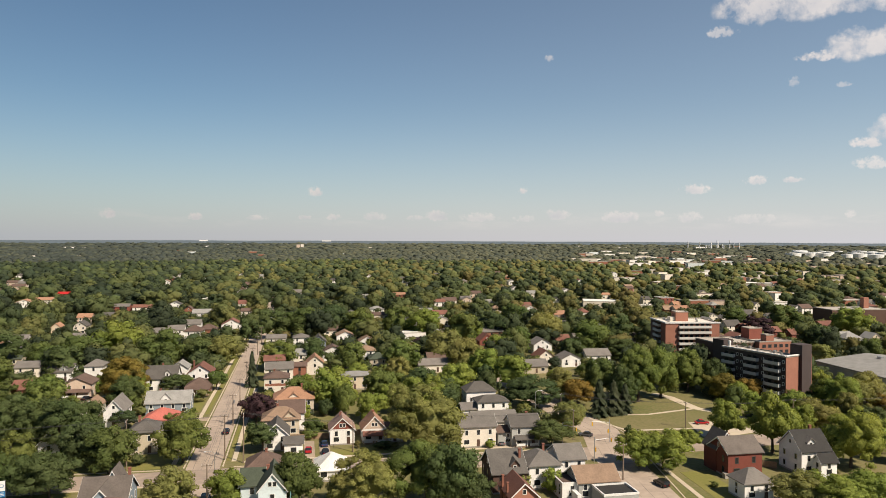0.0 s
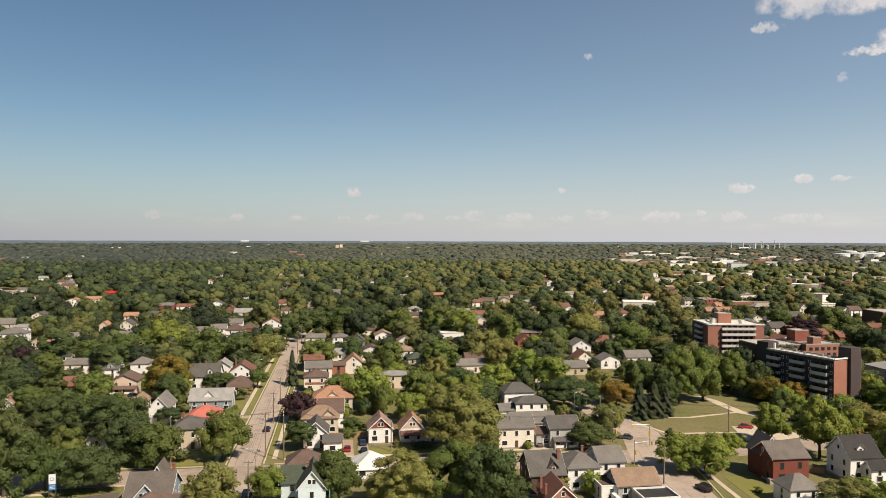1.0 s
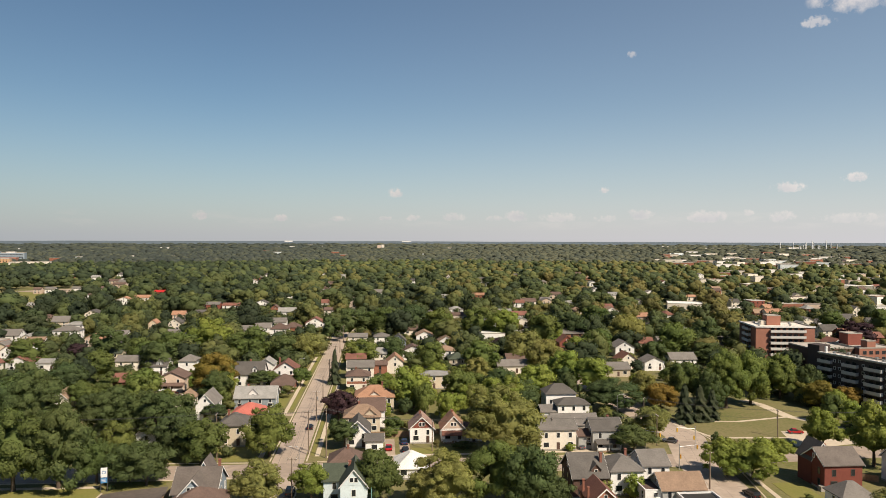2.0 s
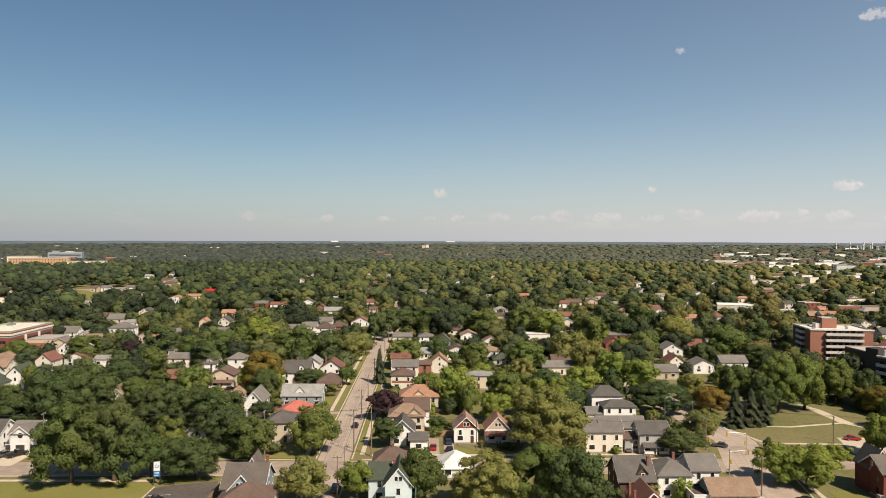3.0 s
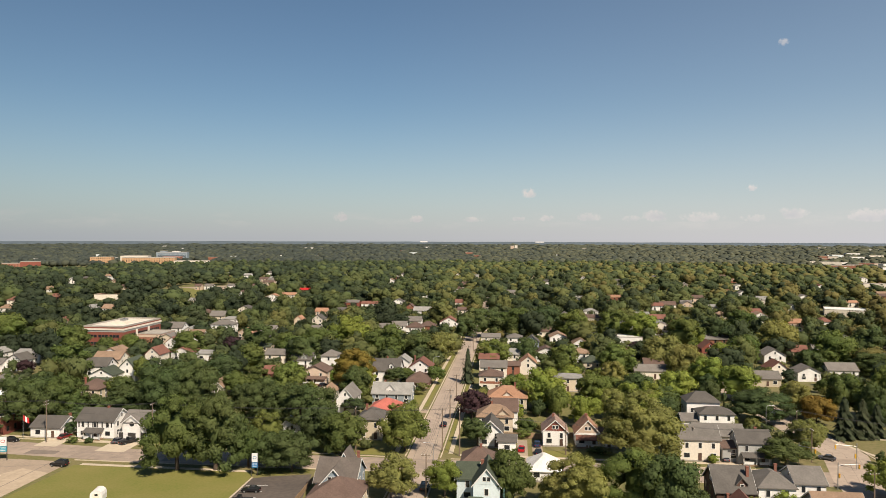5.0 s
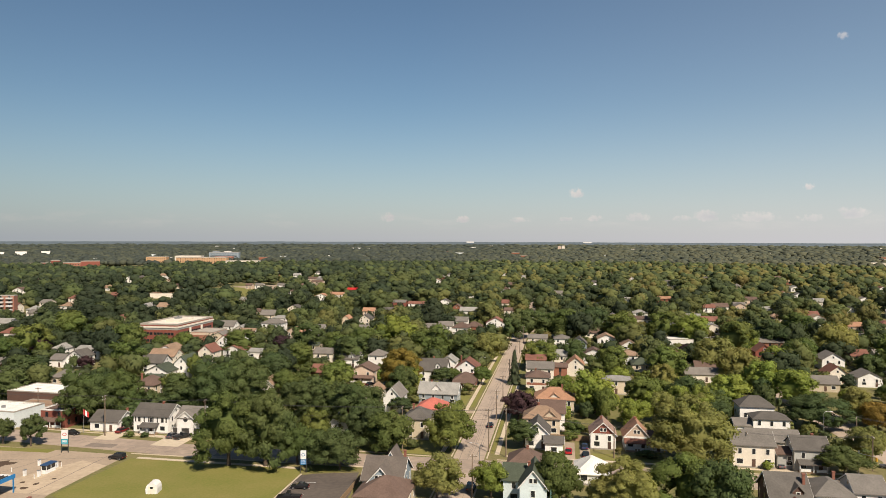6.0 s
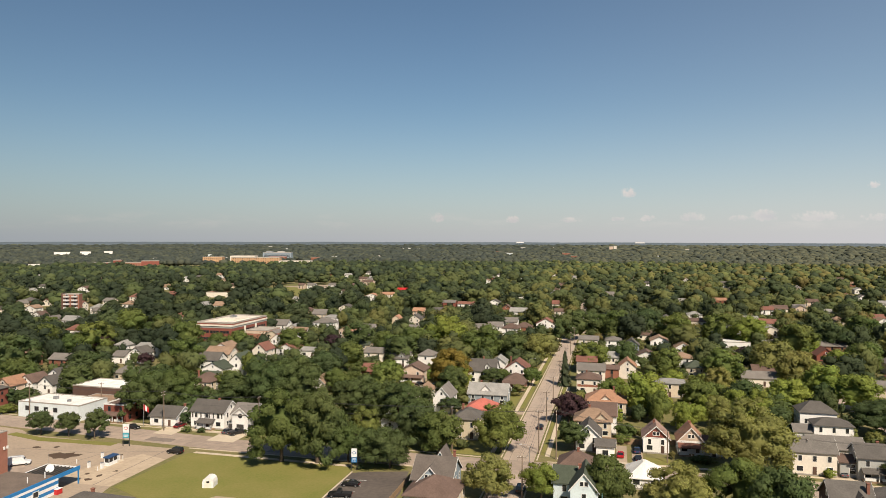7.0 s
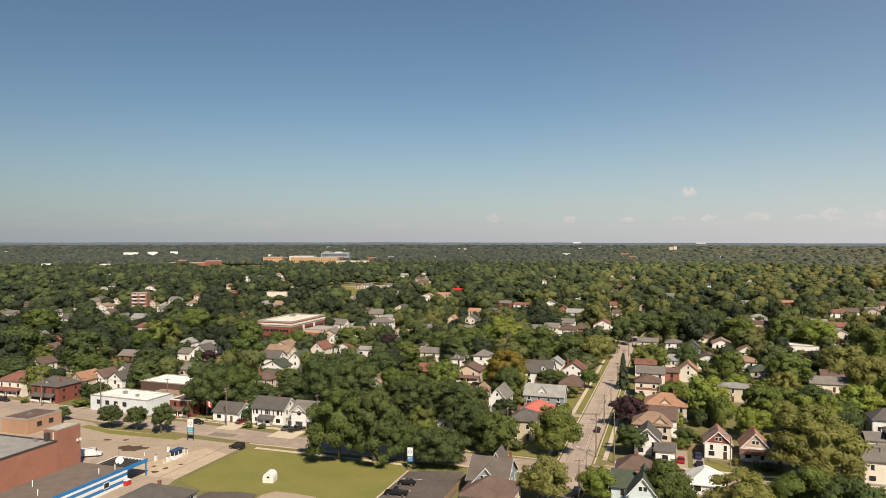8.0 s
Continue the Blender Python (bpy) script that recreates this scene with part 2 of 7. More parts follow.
M_GRAVEL = material("gravel", (.38, .300, .222), 0.95, (.27, .214, .16), grain=1.2, coarse=0.08, bump=0.5, amount=0.7)
M_AVENUE = material("worn_asphalt_street", (.36, .285, .225), 0.92, (.26, .208, .168), grain=0.4, coarse=0.05, bump=0.25, amount=0.5)
M_ASPHALT2 = material("repair_asphalt", (.22, .18, .148), 0.92, (.17, .14, .118), grain=0.6, coarse=0.1, bump=0.3)
M_SEAM = material("tar_seam", (.20, .162, .134), 0.7, grain=2)
M_APRON = material("concrete_apron", (.47, .375, .27), 0.9, (.36, .285, .205), grain=0.9, coarse=0.12, bump=0.2)
M_ASPHALT = material("asphalt", (.115, .095, .080), 0.9, (.078, .066, .058), grain=0.8, coarse=0.1, bump=0.3)
M_DARKSOIL = material("dark_stain", (.085, .055, .036), 0.9, grain=0.8)
M_POLE = material("pole_wood", (.20, .15, .11), 0.9, grain=1.5, bump=0.3)
M_STEEL = material("galvanised_steel", (.42, .42, .42), 0.45, metal=0.7)
M_WIRE = material("wire", (.05, .05, .05), 0.6)
M_BARK = material("bark", (.10, .075, .055), 0.95, grain=3, bump=0.6)
M_TYRE = material("tyre", (.02, .02, .02), 0.8)
M_YELLOW = material("signal_yellow", (.62, .38, .03), 0.5)
M_BLUE = material("blue_paint", (.025, .18, .43), 0.45)
M_NAVY = material("navy_paint", (.03, .07, .16), 0.5)
M_SIGN = material("sign_white", (.75, .75, .74), 0.5)
M_RED = material("red_paint", (.5, .03, .03), 0.4)
M_AWNING = material("awning_cloth", (.22, .05, .035), 0.8)
M_WOOD = material("weathered_wood", (.30, .20, .12), 0.85, (.2, .14, .09), grain=2)
LEAF = {
    "green": leaf_material("leaf_green", ((0, (.155, .185, .049)), (1, (.091, .123, .039))), island=0.28, through=0.36),
    "light": leaf_material("leaf_light", ((0, (.247, .277, .059)), (1, (.177, .220, .049))), island=0.28, through=0.36),
    "dark": leaf_material("leaf_dark", ((0, (.099, .129, .045)), (1, (.070, .097, .041))), island=0.28, through=0.36),
    "olive": leaf_material("leaf_olive", ((0, (.230, .226, .071)), (1, (.172, .181, .061))), island=0.28, through=0.36),
    "orange": leaf_material("leaf_orange", ((0, (.240, .160, .039)), (1, (.168, .150, .036))), island=0.28, through=0.36),
    "purple": leaf_material("leaf_purple", ((0, (.058, .032, .036)), (1, (.041, .024, .028))), through=0.15),
    "conifer": leaf_material("leaf_conifer", ((0, (.058, .068, .035)), (1, (.043, .054, .028))), through=0.12),
}
WOOD_TONES = ((0, (.160, .142, .051)), (.12, (.139, .145, .050)), (.35, (.099, .117, .044)), (.65, (.065, .082, .037)), (1, (.040, .053, .029)))
M_WOODS = leaf_material("woods_leaf", WOOD_TONES, island=0.2, patch=0.02, through=0.28, hues=(.488, .522))
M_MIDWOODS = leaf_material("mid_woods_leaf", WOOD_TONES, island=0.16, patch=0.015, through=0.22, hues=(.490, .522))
# distance haze put into the leaf colour: bluer and greyer than the near woods
M_FARWOODS_HAZED = leaf_material("far_woods_leaf_hazed", ((0, (.110, .111, .070)), (.3, (.087, .093, .063)), (1, (.052, .062, .052))), island=0.12, patch=0.01, through=0.15, hues=(.495, .522))
# blue-grey stands for distance haze, painted into the rise's colour
M_FARRISE_HAZED = material("distant_rise_hazed", (.110, .138, .158), 0.95, (.085, .108, .124), grain=0.01, coarse=0.003)


# ---------------------------------------------------------------- mesh helpers
def mesh_object(name, bm, mats, parent=None, at=None):
    me = bpy.data.meshes.new(name)
    bmesh.ops.recalc_face_normals(bm, faces=bm.faces[:])
    bm.to_mesh(me)
    bm.free()
    for m in mats if isinstance(mats, (list, tuple)) else [mats]:
        me.materials.append(m)
    ob = new(name, me)
    if parent:
        ob.parent = parent
    if at is not None:
        ob.matrix_basis = at
    return ob


def part(name, bm, mat, parent, label="", at=None):
    ob = mesh_object(name, bm, mat, parent, at)
    return tagged(ob, label) if label else ob


def shared(name, me, parent, at, label=""):
    ob = new(name, me)
    ob.parent, ob.matrix_basis = parent, at
    return tagged(ob, label) if label else ob


def thing(name, m, label, category, group="", kind=""):
    ob = new(name)
    ob.empty_display_size = 0.5
    ob.matrix_basis = m
    return tagged(ob, label, category, group, kind)


def box(bm, x0, x1, y0, y1, z0, z1, mat=0):
    v = [bm.verts.new((x, y, z)) for z in (z0, z1) for x, y in ((x0, y0), (x1, y0), (x1, y1), (x0, y1))]
    for f in ((3, 2, 1, 0), (4, 5, 6, 7), (0, 1, 5, 4), (1, 2, 6, 5), (2, 3, 7, 6), (3, 0, 4, 7)):
        bm.faces.new([v[i] for i in f]).material_index = mat
    return bm


def boxes(*dims):
    bm = bmesh.new()
    for d in dims:
        box(bm, *d)
    return bm


def extrude(bm, outline, a, b, axis="y", mat=0):
    """A closed outline in the plane across the axis, drawn out along it from a to b."""
    def at(p, s):
        return (p[0], s, p[1]) if axis == "y" else (s, p[0], p[1])
    lo, hi = [bm.verts.new(at(p, a)) for p in outline], [bm.verts.new(at(p, b)) for p in outline]
    n = len(outline)
    faces = [lo, hi[::-1]] + [[lo[i], hi[i], hi[(i + 1) % n], lo[(i + 1) % n]] for i in range(n)]
    for f in faces:
        bm.faces.new(f).material_index = mat
    return bm


def tube(bm, p, q, r0, r1, n=8, mat=0, caps=True):
    """A tapered round bar from p to q."""
    p, q = Vector(p), Vector(q)
    turn = (q - p).to_track_quat("Z", "Y")
    rings = []
    for c, r in ((p, r0), (q, r1)):
        rings.append([bm.verts.new(c + turn @ Vector((r * math.cos(k * math.tau / n), r * math.sin(k * math.tau / n), 0))) for k in range(n)])
    for k in range(n):
        bm.faces.new((rings[0][k], rings[0][(k + 1) % n], rings[1][(k + 1) % n], rings[1][k])).material_index = mat
    if caps:
        bm.faces.new(rings[0][::-1]).material_index = mat
        bm.faces.new(rings[1]).material_index = mat
    return bm


# ---------------------------------------------------------------- windows, shared meshes
def window_mesh(w, h, with_pane, key, rim=None):
    """A frame with a sunk middle, in one piece; the middle is the pane where it is not a part of its own."""
    bm = bmesh.new()
    f, W, H = 0.11, w / 2, h / 2
    loops = [[bm.verts.new((sx * (W + a), y, sz * (H + a))) for sx, sz in ((-1, -1), (1, -1), (1, 1), (-1, 1))] for a, y in ((f, 0.02), (f, -0.07), (0, -0.07), (0, -0.02))]
    for p, q in zip(loops, loops[1:]):
        for k in range(4):
            bm.faces.new((p[k], p[(k + 1) % 4], q[(k + 1) % 4], q[k]))
    if with_pane:
        bm.faces.new(loops[3]).material_index = 1
    me = bpy.data.meshes.new(key)
    bmesh.ops.recalc_face_normals(bm, faces=bm.faces[:])
    bm.to_mesh(me)
    bm.free()
    me.materials.append(rim or M_TRIM)
    if with_pane:
        me.materials.append(M_GLASS)
    return me


def pane_mesh(w, h):
    me = bpy.data.meshes.new("pane")
    bm = boxes((-w / 2, w / 2, -0.035, 0.0, -h / 2, h / 2))
    bm.to_mesh(me)
    bm.free()
    me.materials.append(M_GLASS)
    return me


SIZES = {"tall": (0.85, 1.45), "small": (0.7, 0.95), "wide": (1.55, 1.3)}
FRAME = {k: window_mesh(*s, False, "window_frame") for k, s in SIZES.items()}
PANE = {k: pane_mesh(*s) for k, s in SIZES.items()}
WINDOW = {k: window_mesh(*s, True, "window") for k, s in SIZES.items()}
FRAME_DARK = {k: window_mesh(*s, False, "window_frame", M_DARKTRIM) for k, s in SIZES.items()}
WINDOW_DARK = {k: window_mesh(*s, True, "window", M_DARKTRIM) for k, s in SIZES.items()}


def window(h, at, size, fine, dark=False):
    if fine:
        f = shared("window", (FRAME_DARK if dark else FRAME)[size], h, at)
        shared("pane", PANE[size], f, Matrix())
    else:
        shared("window", (WINDOW_DARK if dark else WINDOW)[size], h, at)


CLEAR = []  # sight lines to the camera, kept free of scattered trees: x, y, half width, height


def windows_on(h, cx, cy, w, d, eave, fine, sides="swe", z0=0.0, door=True, dark=False):
    """Rows of windows on the walls of a volume; the south wall has the door."""
    rows = [1.9] if eave < 4.0 else [1.75, min(4.5, eave - 1.25)]
    for side in sides:
        span = w if side in "sn" else d
        n = max(1, int(span / (3.3 if fine else 3.8)))
        for r, z in enumerate(rows):
            for k in range(n):
                s = (k + 0.5 - n / 2) * span / n
                if side == "s" and r == 0 and door and k == n // 2:
                    continue
                rot = {"s": 0, "e": 90, "n": 180, "w": -90}[side]
                x, y = {"s": (s, -d / 2), "n": (-s, d / 2), "e": (w / 2, s), "w": (-w / 2, -s)}[side]
                size = "wide" if r == 0 and side == "s" and span / n > 3.0 else ("tall" if side == "s" or fine else "small")
                window(h, pose(cx + x, cy + y, z0 + z, 0, 0, rot), size, fine, dark)


def volume(h, cx, cy, w, d, eave, rise, kind, wall, roof, fine=True, gablecol=None, over=0.45, sides="swe", door=True, z0=0.0, trim=True):
    """One block of a house: walls, roof, trim boards, windows, on the thing h."""
    bm = bmesh.new()
    at = pose(cx, cy, z0)
    t = 0.22
    if kind in ("gy", "gx"):
        ax = "y" if kind == "gy" else "x"
        a, b = (w / 2, d / 2) if ax == "y" else (d / 2, w / 2)
        extrude(bm, [(-a, 0), (a, 0), (a, eave), (0, eave + rise), (-a, eave)], -b, b, ax)
        part("wall", bm, WALL[wall], h, at=at)
        k = rise / a
        o = over
        bm = bmesh.new()
        prof = [(-a - o, eave - k * o), (0, eave + rise), (a + o, eave - k * o), (a + o, eave - k * o + t), (0, eave + rise + t * 1.25), (-a - o, eave - k * o + t)]
        prof = [(p, q + 0.02) for p, q in prof]
        extrude(bm, prof, -b - o, b + o, ax)
        part("roof", bm, ROOF[roof], h, at=at)
        if trim:
            for s in (-1, 1):
                bm = bmesh.new()
                extrude(bm, [(p, q - (0.16 if i < 3 else 0.07)) for i, (p, q) in enumerate(prof)], s * (b + o), s * (b + o + 0.05), ax)
                part("fascia", bm, M_TRIM, h, at=at)
        if gablecol:
            for s in (-1, 1):
                bm = bmesh.new()
                extrude(bm, [(-a * 0.97, eave + 0.1), (a * 0.97, eave + 0.1), (0, eave + rise * 0.98)], s * b, s * (b + 0.06), ax)
                part("gable_siding", bm, WALL[gablecol], h, at=at)
        if rise > 2.4:
            for s, rot in ((-1, 0), (1, 180)):
                if ax == "y":
                    for off in (-.5, .5) if gablecol else (0,):
                        window(h, pose(cx + off, cy + s * (b + 0.07 * bool(gablecol)), eave + rise * 0.36 + z0, 0, 0, rot), "small", fine)
                else:
                    window(h, pose(cx + s * b, cy, eave + rise * 0.36 + z0, 0, 0, s * 90), "small", fine)
    elif kind == "hip":
        box(bm, -w / 2, w / 2, -d / 2, d / 2, 0, eave)
        part("wall", bm, WALL[wall], h, at=at)
        o = over
        W, D = w / 2 + o, d / 2 + o
        rx, ry = max(0.0, W - D) + 0.3, max(0.0, D - W) + 0.3
        bm = bmesh.new()
        lo = [bm.verts.new((x, y, eave - 0.1)) for x, y in ((-W, -D), (W, -D), (W, D), (-W, D))]
        mid = [bm.verts.new((x, y, eave + 0.1)) for x, y in ((-W, -D), (W, -D), (W, D), (-W, D))]
        top = [bm.verts.new((x, y, eave + rise)) for x, y in ((-rx, -ry), (rx, -ry), (rx, ry), (-rx, ry))]
        bm.faces.new(lo[::-1])
        bm.faces.new(top)
        for i in range(4):
            j = (i + 1) % 4
            bm.faces.new((lo[i], lo[j], mid[j], mid[i]))
            bm.faces.new((mid[i], mid[j], top[j], top[i]))
        part("roof", bm, ROOF[roof], h, at=at)
    else:
        box(bm, -w / 2, w / 2, -d / 2, d / 2, 0, eave)
        part("wall", bm, WALL[wall], h, at=at)
        bm = boxes((-w / 2 + .25, w / 2 - .25, -d / 2 + .25, d / 2 - .25, eave + 0.004, eave + 0.06),)
        part("roof", bm, ROOF[roof], h, at=at)
        bm = boxes((-w / 2 - .06, w / 2 + .06, -d / 2 - .06, -d / 2 + .25, eave + 0.004, eave + rise), (-w / 2 - .06, w / 2 + .06, d / 2 - .25, d / 2 + .06, eave + 0.004, eave + rise),
                   (-w / 2 - .06, -w / 2 + .25, -d / 2 + .25, d / 2 - .25, eave + 0.004, eave + rise), (w / 2 - .25, w / 2 + .06, -d / 2 + .25, d / 2 - .25, eave + 0.004, eave + rise))
        part("parapet", bm, M_TRIM, h, at=at)
    windows_on(h, cx, cy, w, d, eave, fine, sides, z0, door, "brick" in wall)
    if door:
        part("door", boxes((-0.48, 0.48, -0.06, 0.0, 0.3, 2.4)), M_DOOR, h, at=pose(cx + (0 if int(w / 3.3) % 2 else w / 2 / max(1, int(w / 3.3))), cy - d / 2, z0))


def chimney(h, x, y, top, size=0.7):
    bm = boxes((x - size / 2, x + size / 2, y - size / 2, y + size / 2, 0.3, top), (x - size / 2 - .08, x + size / 2 + .08, y - size / 2 - .08, y + size / 2 + .08, top, top + 0.2))
    part("chimney", bm, M_CHIM, h, "brick chimney")


def porch(h, cx, cy, w, depth, z, roof, posts=3, floor=True):
    """A front porch: deck, posts and a lean-to roof, its back edge at cy."""
    p = thing("porch", pose(cx, cy, 0), "", "")
    p.parent = h
    bm = bmesh.new()
    extrude(bm, [(-depth - .3, z - 0.15), (0.0, z + 0.75), (0.0, z + 0.95), (-depth - .3, z + 0.05)], -w / 2 - .25, w / 2 + .25, "x")
    part("porch_roof", bm, ROOF[roof], p)
    for k in range(posts):
        x = -w / 2 + 0.12 + (w - 0.24) * k / (posts - 1)
        part("post", boxes((x - .1, x + .1, -depth, -depth + .2, 0.4, z)), M_TRIM, p)
    part("deck", boxes((-w / 2, w / 2, -depth - .05, 0, 0, 0.4)), M_WOOD, p)
    for a, b in ((-w / 2, -0.7), (0.7, w / 2)):
        part("railing", boxes((a, b, -depth, -depth + .06, 0.55, 1.3)), M_TRIM, p)


def dormer(h, x, y, z, w, rise, roof, wall="white", back=2.4):
    """A gabled dormer whose face stands at y, over the eave at height z."""
    p = thing("dormer", pose(x, y, z), "", "")
    p.parent = h
    bm = bmesh.new()
    extrude(bm, [(-w / 2, -1.2), (w / 2, -1.2), (w / 2, 1.2), (0, 1.2 + rise), (-w / 2, 1.2)], 0, back)
    part("dormer_wall", bm, WALL[wall], p)
    bm = bmesh.new()
    k = rise / (w / 2)
    extrude(bm, [(-w / 2 - .3, 1.22 - .3 * k), (0, 1.22 + rise), (w / 2 + .3, 1.22 - .3 * k), (w / 2 + .3, 1.42 - .3 * k), (0, 1.46 + rise), (-w / 2 - .3, 1.42 - .3 * k)], -0.3, back)
    part("dormer_roof", bm, ROOF[roof], p)
    window(p, pose(0, 0, 0.55), "small", False)


WORD = dict(white="white-painted", cream="cream", tan="tan", beige="beige", pinkbeige="pinkish beige", blue="blue-sided", bluegrey="blue-grey", paleblue="pale blue",
            grey="grey", brick="brown brick", brickred="red brick", brickdark="dark brick", teal="teal", brickorange="orange brick", buff="buff brick", darkbrick="dark brown brick", tanbrick="tan brick", icewhite="pale grey", brickwine="dark red brick",
            charcoal="charcoal shingle", black="black shingle", lightgrey="light grey", brown="brown shingle", redbrown="reddish brown", tanroof="tan shingle",
            orange="orange-brown", salmon="salmon red", green="dark green", whiteroof="bright white metal", brightred="bright red", gravelroof="gravel", pinkroof="pinkish brown shingle", greybrown="grey-brown shingle")


def house(x, y, w, d, eave, rise, kind, wall, roof, fine=True, rz=0.0, gable=None, por=None, chim=None, door=True, group="houses of the town", note=""):
    """A dwelling whose south wall is centred on x, y; the thing sits at its base."""
    storey = "one-storey" if eave < 4.0 else "two-storey"
    shape = {"gy": "gabled", "gx": "gabled", "hip": "hipped", "flat": "flat"}[kind]
    wallw = WORD[wall] if wall != "grey" else "grey-sided"
    roofw = WORD[roof] if roof != "grey" else "grey shingle"
    h = thing("house", pose(x, y, 0, 0, 0, rz), f"{wallw} {storey} house with {shape} {roofw} roof{note}", "house", group)
    volume(h, 0, d / 2, w, d, eave, rise, kind, wall, roof, fine, gable, door=door, sides="swe" if fine else ("s" if y > 560 else "se" if x < 0 else "sw"), trim=fine)
    if fine:
        part("foundation", boxes((-w / 2 - .05, w / 2 + .05, -.05, d + .05, 0, 0.45)), M_STONE, h)
    if por:
        porch(h, 0, -0.02, w * por[0], por[1], por[2], por[3] if len(por) > 3 else roof)
    if chim:
        chimney(h, chim[0] * w / 2, d / 2 + chim[1] * d / 2, eave + rise + 0.55, 0.6)
    CLEAR.append((x, y, w / 2 + 0.5, eave + rise))
    return h


# ---------------------------------------------------------------- ground and roads
def rise_of(r):
    """The land lifts gently far out, to fit the horizon seen from the camera."""
    s = min(1.0, max(0.0, (r - 1800) / 3000))
    return 30 * s * s * (3 - 2 * s)


bm = bmesh.new()
rings = [0, 60, 120, 200, 300, 450, 700, 1000, 1400, 1800, 2200, 2600, 3000, 3400, 3800, 4200, 4600, 5000, 6000]
last = [bm.verts.new((0, 0, 0))]
for r in rings[1:]:
    ring = [bm.verts.new((r * math.sin(k * math.tau / 96), r * math.cos(k * math.tau / 96), rise_of(r))) for k in range(96)]
    for k in range(96):
        j = (k + 1) % 96
        bm.faces.new((last[0], ring[k], ring[j]) if len(last) == 1 else (last[k], ring[k], ring[j], last[j]))
    last = ring
tagged(mesh_object("ground", bm, M_GRASS), "grassy ground of the town and plain", "ground", kind="structure")


def strip(name, pts, width, z, mat, label, category, thick=0.15):
    """A level band along a line of points, with its own thickness."""
    bm = bmesh.new()
    left, right = [], []
    for i, p in enumerate(pts):
        a, b = Vector(pts[max(0, i - 1)]), Vector(pts[min(len(pts) - 1, i + 1)])
        n = Vector((a.y - b.y, b.x - a.x)).normalized() * width / 2
        left.append((p[0] + n.x, p[1] + n.y)), right.append((p[0] - n.x, p[1] - n.y))
    for i in range(len(pts) - 1):
        q = [left[i], right[i], right[i + 1], left[i + 1]]
        hi, lo = [bm.verts.new((*p, z)) for p in q], [bm.verts.new((*p, z - thick)) for p in q]
        bm.faces.new(hi), bm.faces.new(lo[::-1])
        for k in range(4):
            bm.faces.new((hi[k], lo[k], lo[(k + 1) % 4], hi[(k + 1) % 4]))
    return tagged(mesh_object(name, bm, mat), label, category, kind="structure")


def patch(name, corners, z, mat, label, category):
    bm = bmesh.new()
    hi, lo = [bm.verts.new((*p, z)) for p in corners], [bm.verts.new((*p, z - 0.15)) for p in corners]
    bm.faces.new(hi), bm.faces.new(lo[::-1])
    n = len(corners)
    for k in range(n):
        bm.faces.new((hi[k], lo[k], lo[(k + 1) % n], hi[(k + 1) % n]))
    return tagged(mesh_object(name, bm, mat), label, category, kind="structure")


ROAD = "worn light concrete street with tar seams"
strip("road_main", [(-26, 110), (-26, 300), (-26.6, 480), (-27, 900)], 8.8, 0.030, M_ROAD, ROAD, "road")
strip("road_cross", [(-420, 216), (-230, 201.5), (-110, 191.5), (-26, 191.5), (88, 192), (150, 196), (330, 204)], 11.2, 0.038, M_AVENUE, ROAD, "road")
strip("road_side", [(76, 100), (82, 150), (87.5, 190), (94.5, 215), (91.5, 245), (88, 300), (84, 660), (80, 900)], 12.4, 0.046, M_ROAD, ROAD, "road")
strip("road_far", [(-300, 488), (300, 470)], 7.5, 0.034, M_ROAD, ROAD, "road")
strip("road_shops", [(330, 640), (423, 805), (640, 1110), (900, 1500)], 10, 0.034, M_ROAD, ROAD, "road")
KERB = "pale concrete kerb along the street"
for n, (a, b) in enumerate((((-31, 199), (-31, 466)), ((-20.9, 198.5), (-20.9, 466)), ((-31, 120), (-31, 184)), ((-20.9, 120), (-20.9, 184)),
                            ((-225, 207), (-34, 198.0)), ((-122, 185.6), (-34, 185.4)), ((-18, 198.0), (80, 198)), ((-18, 185.4), (76, 185.8)),
                            ((101, 204), (101, 222)), ((96, 184), (89, 150)))):
    strip("kerb", [a, b], 0.35, 0.15, M_WALK, KERB, "kerb", 0.2)
SIDE = "concrete sidewalk slabs beside the street"
for a, b in (((-34.2, 203), (-34.2, 466)), ((-18.4, 203), (-18.4, 300)), ((-118, 182.4), (-70, 181.6)), ((-215, 210.5), (-110, 202.5)), ((-16, 202), (78, 202)),
             ((105, 208), (98, 226)), ((98, 226), (97, 250)), ((102, 212.5), (126, 211)), ((96.5, 180), (93.5, 150))):
    strip("sidewalk", [a, b], 1.3, 0.09, M_WALK, SIDE, "sidewalk")
strip("driveway", [(-33, 318), (-52, 318)], 7, 0.05, M_GRAVEL, "pale gravel driveway off the street", "driveway")
strip("driveway", [(-31, 252), (-62, 254)], 5, 0.05, M_GRAVEL, "pale gravel lane between the houses", "driveway")
for x, w, l in ((2.2, 3, 22), (6.6, 3, 20), (58.4, 4, 18)):
    strip("driveway", [(x, 197), (x, 197 + l)], w, 0.05, M_GRAVEL, "pale gravel driveway beside a house", "driveway")
strip("driveway", [(-139, 197), (-139, 208)], 7, 0.05, M_WALK, "concrete driveway in front of a white house", "driveway")
strip("driveway", [(-117, 194), (-117, 206)], 9, 0.05, M_WALK, "concrete driveway in front of garage doors", "driveway")
strip("driveway", [(-76, 262), (-76, 292)], 14, 0.05, M_GRAVEL, "gravel parking yard between houses", "driveway")


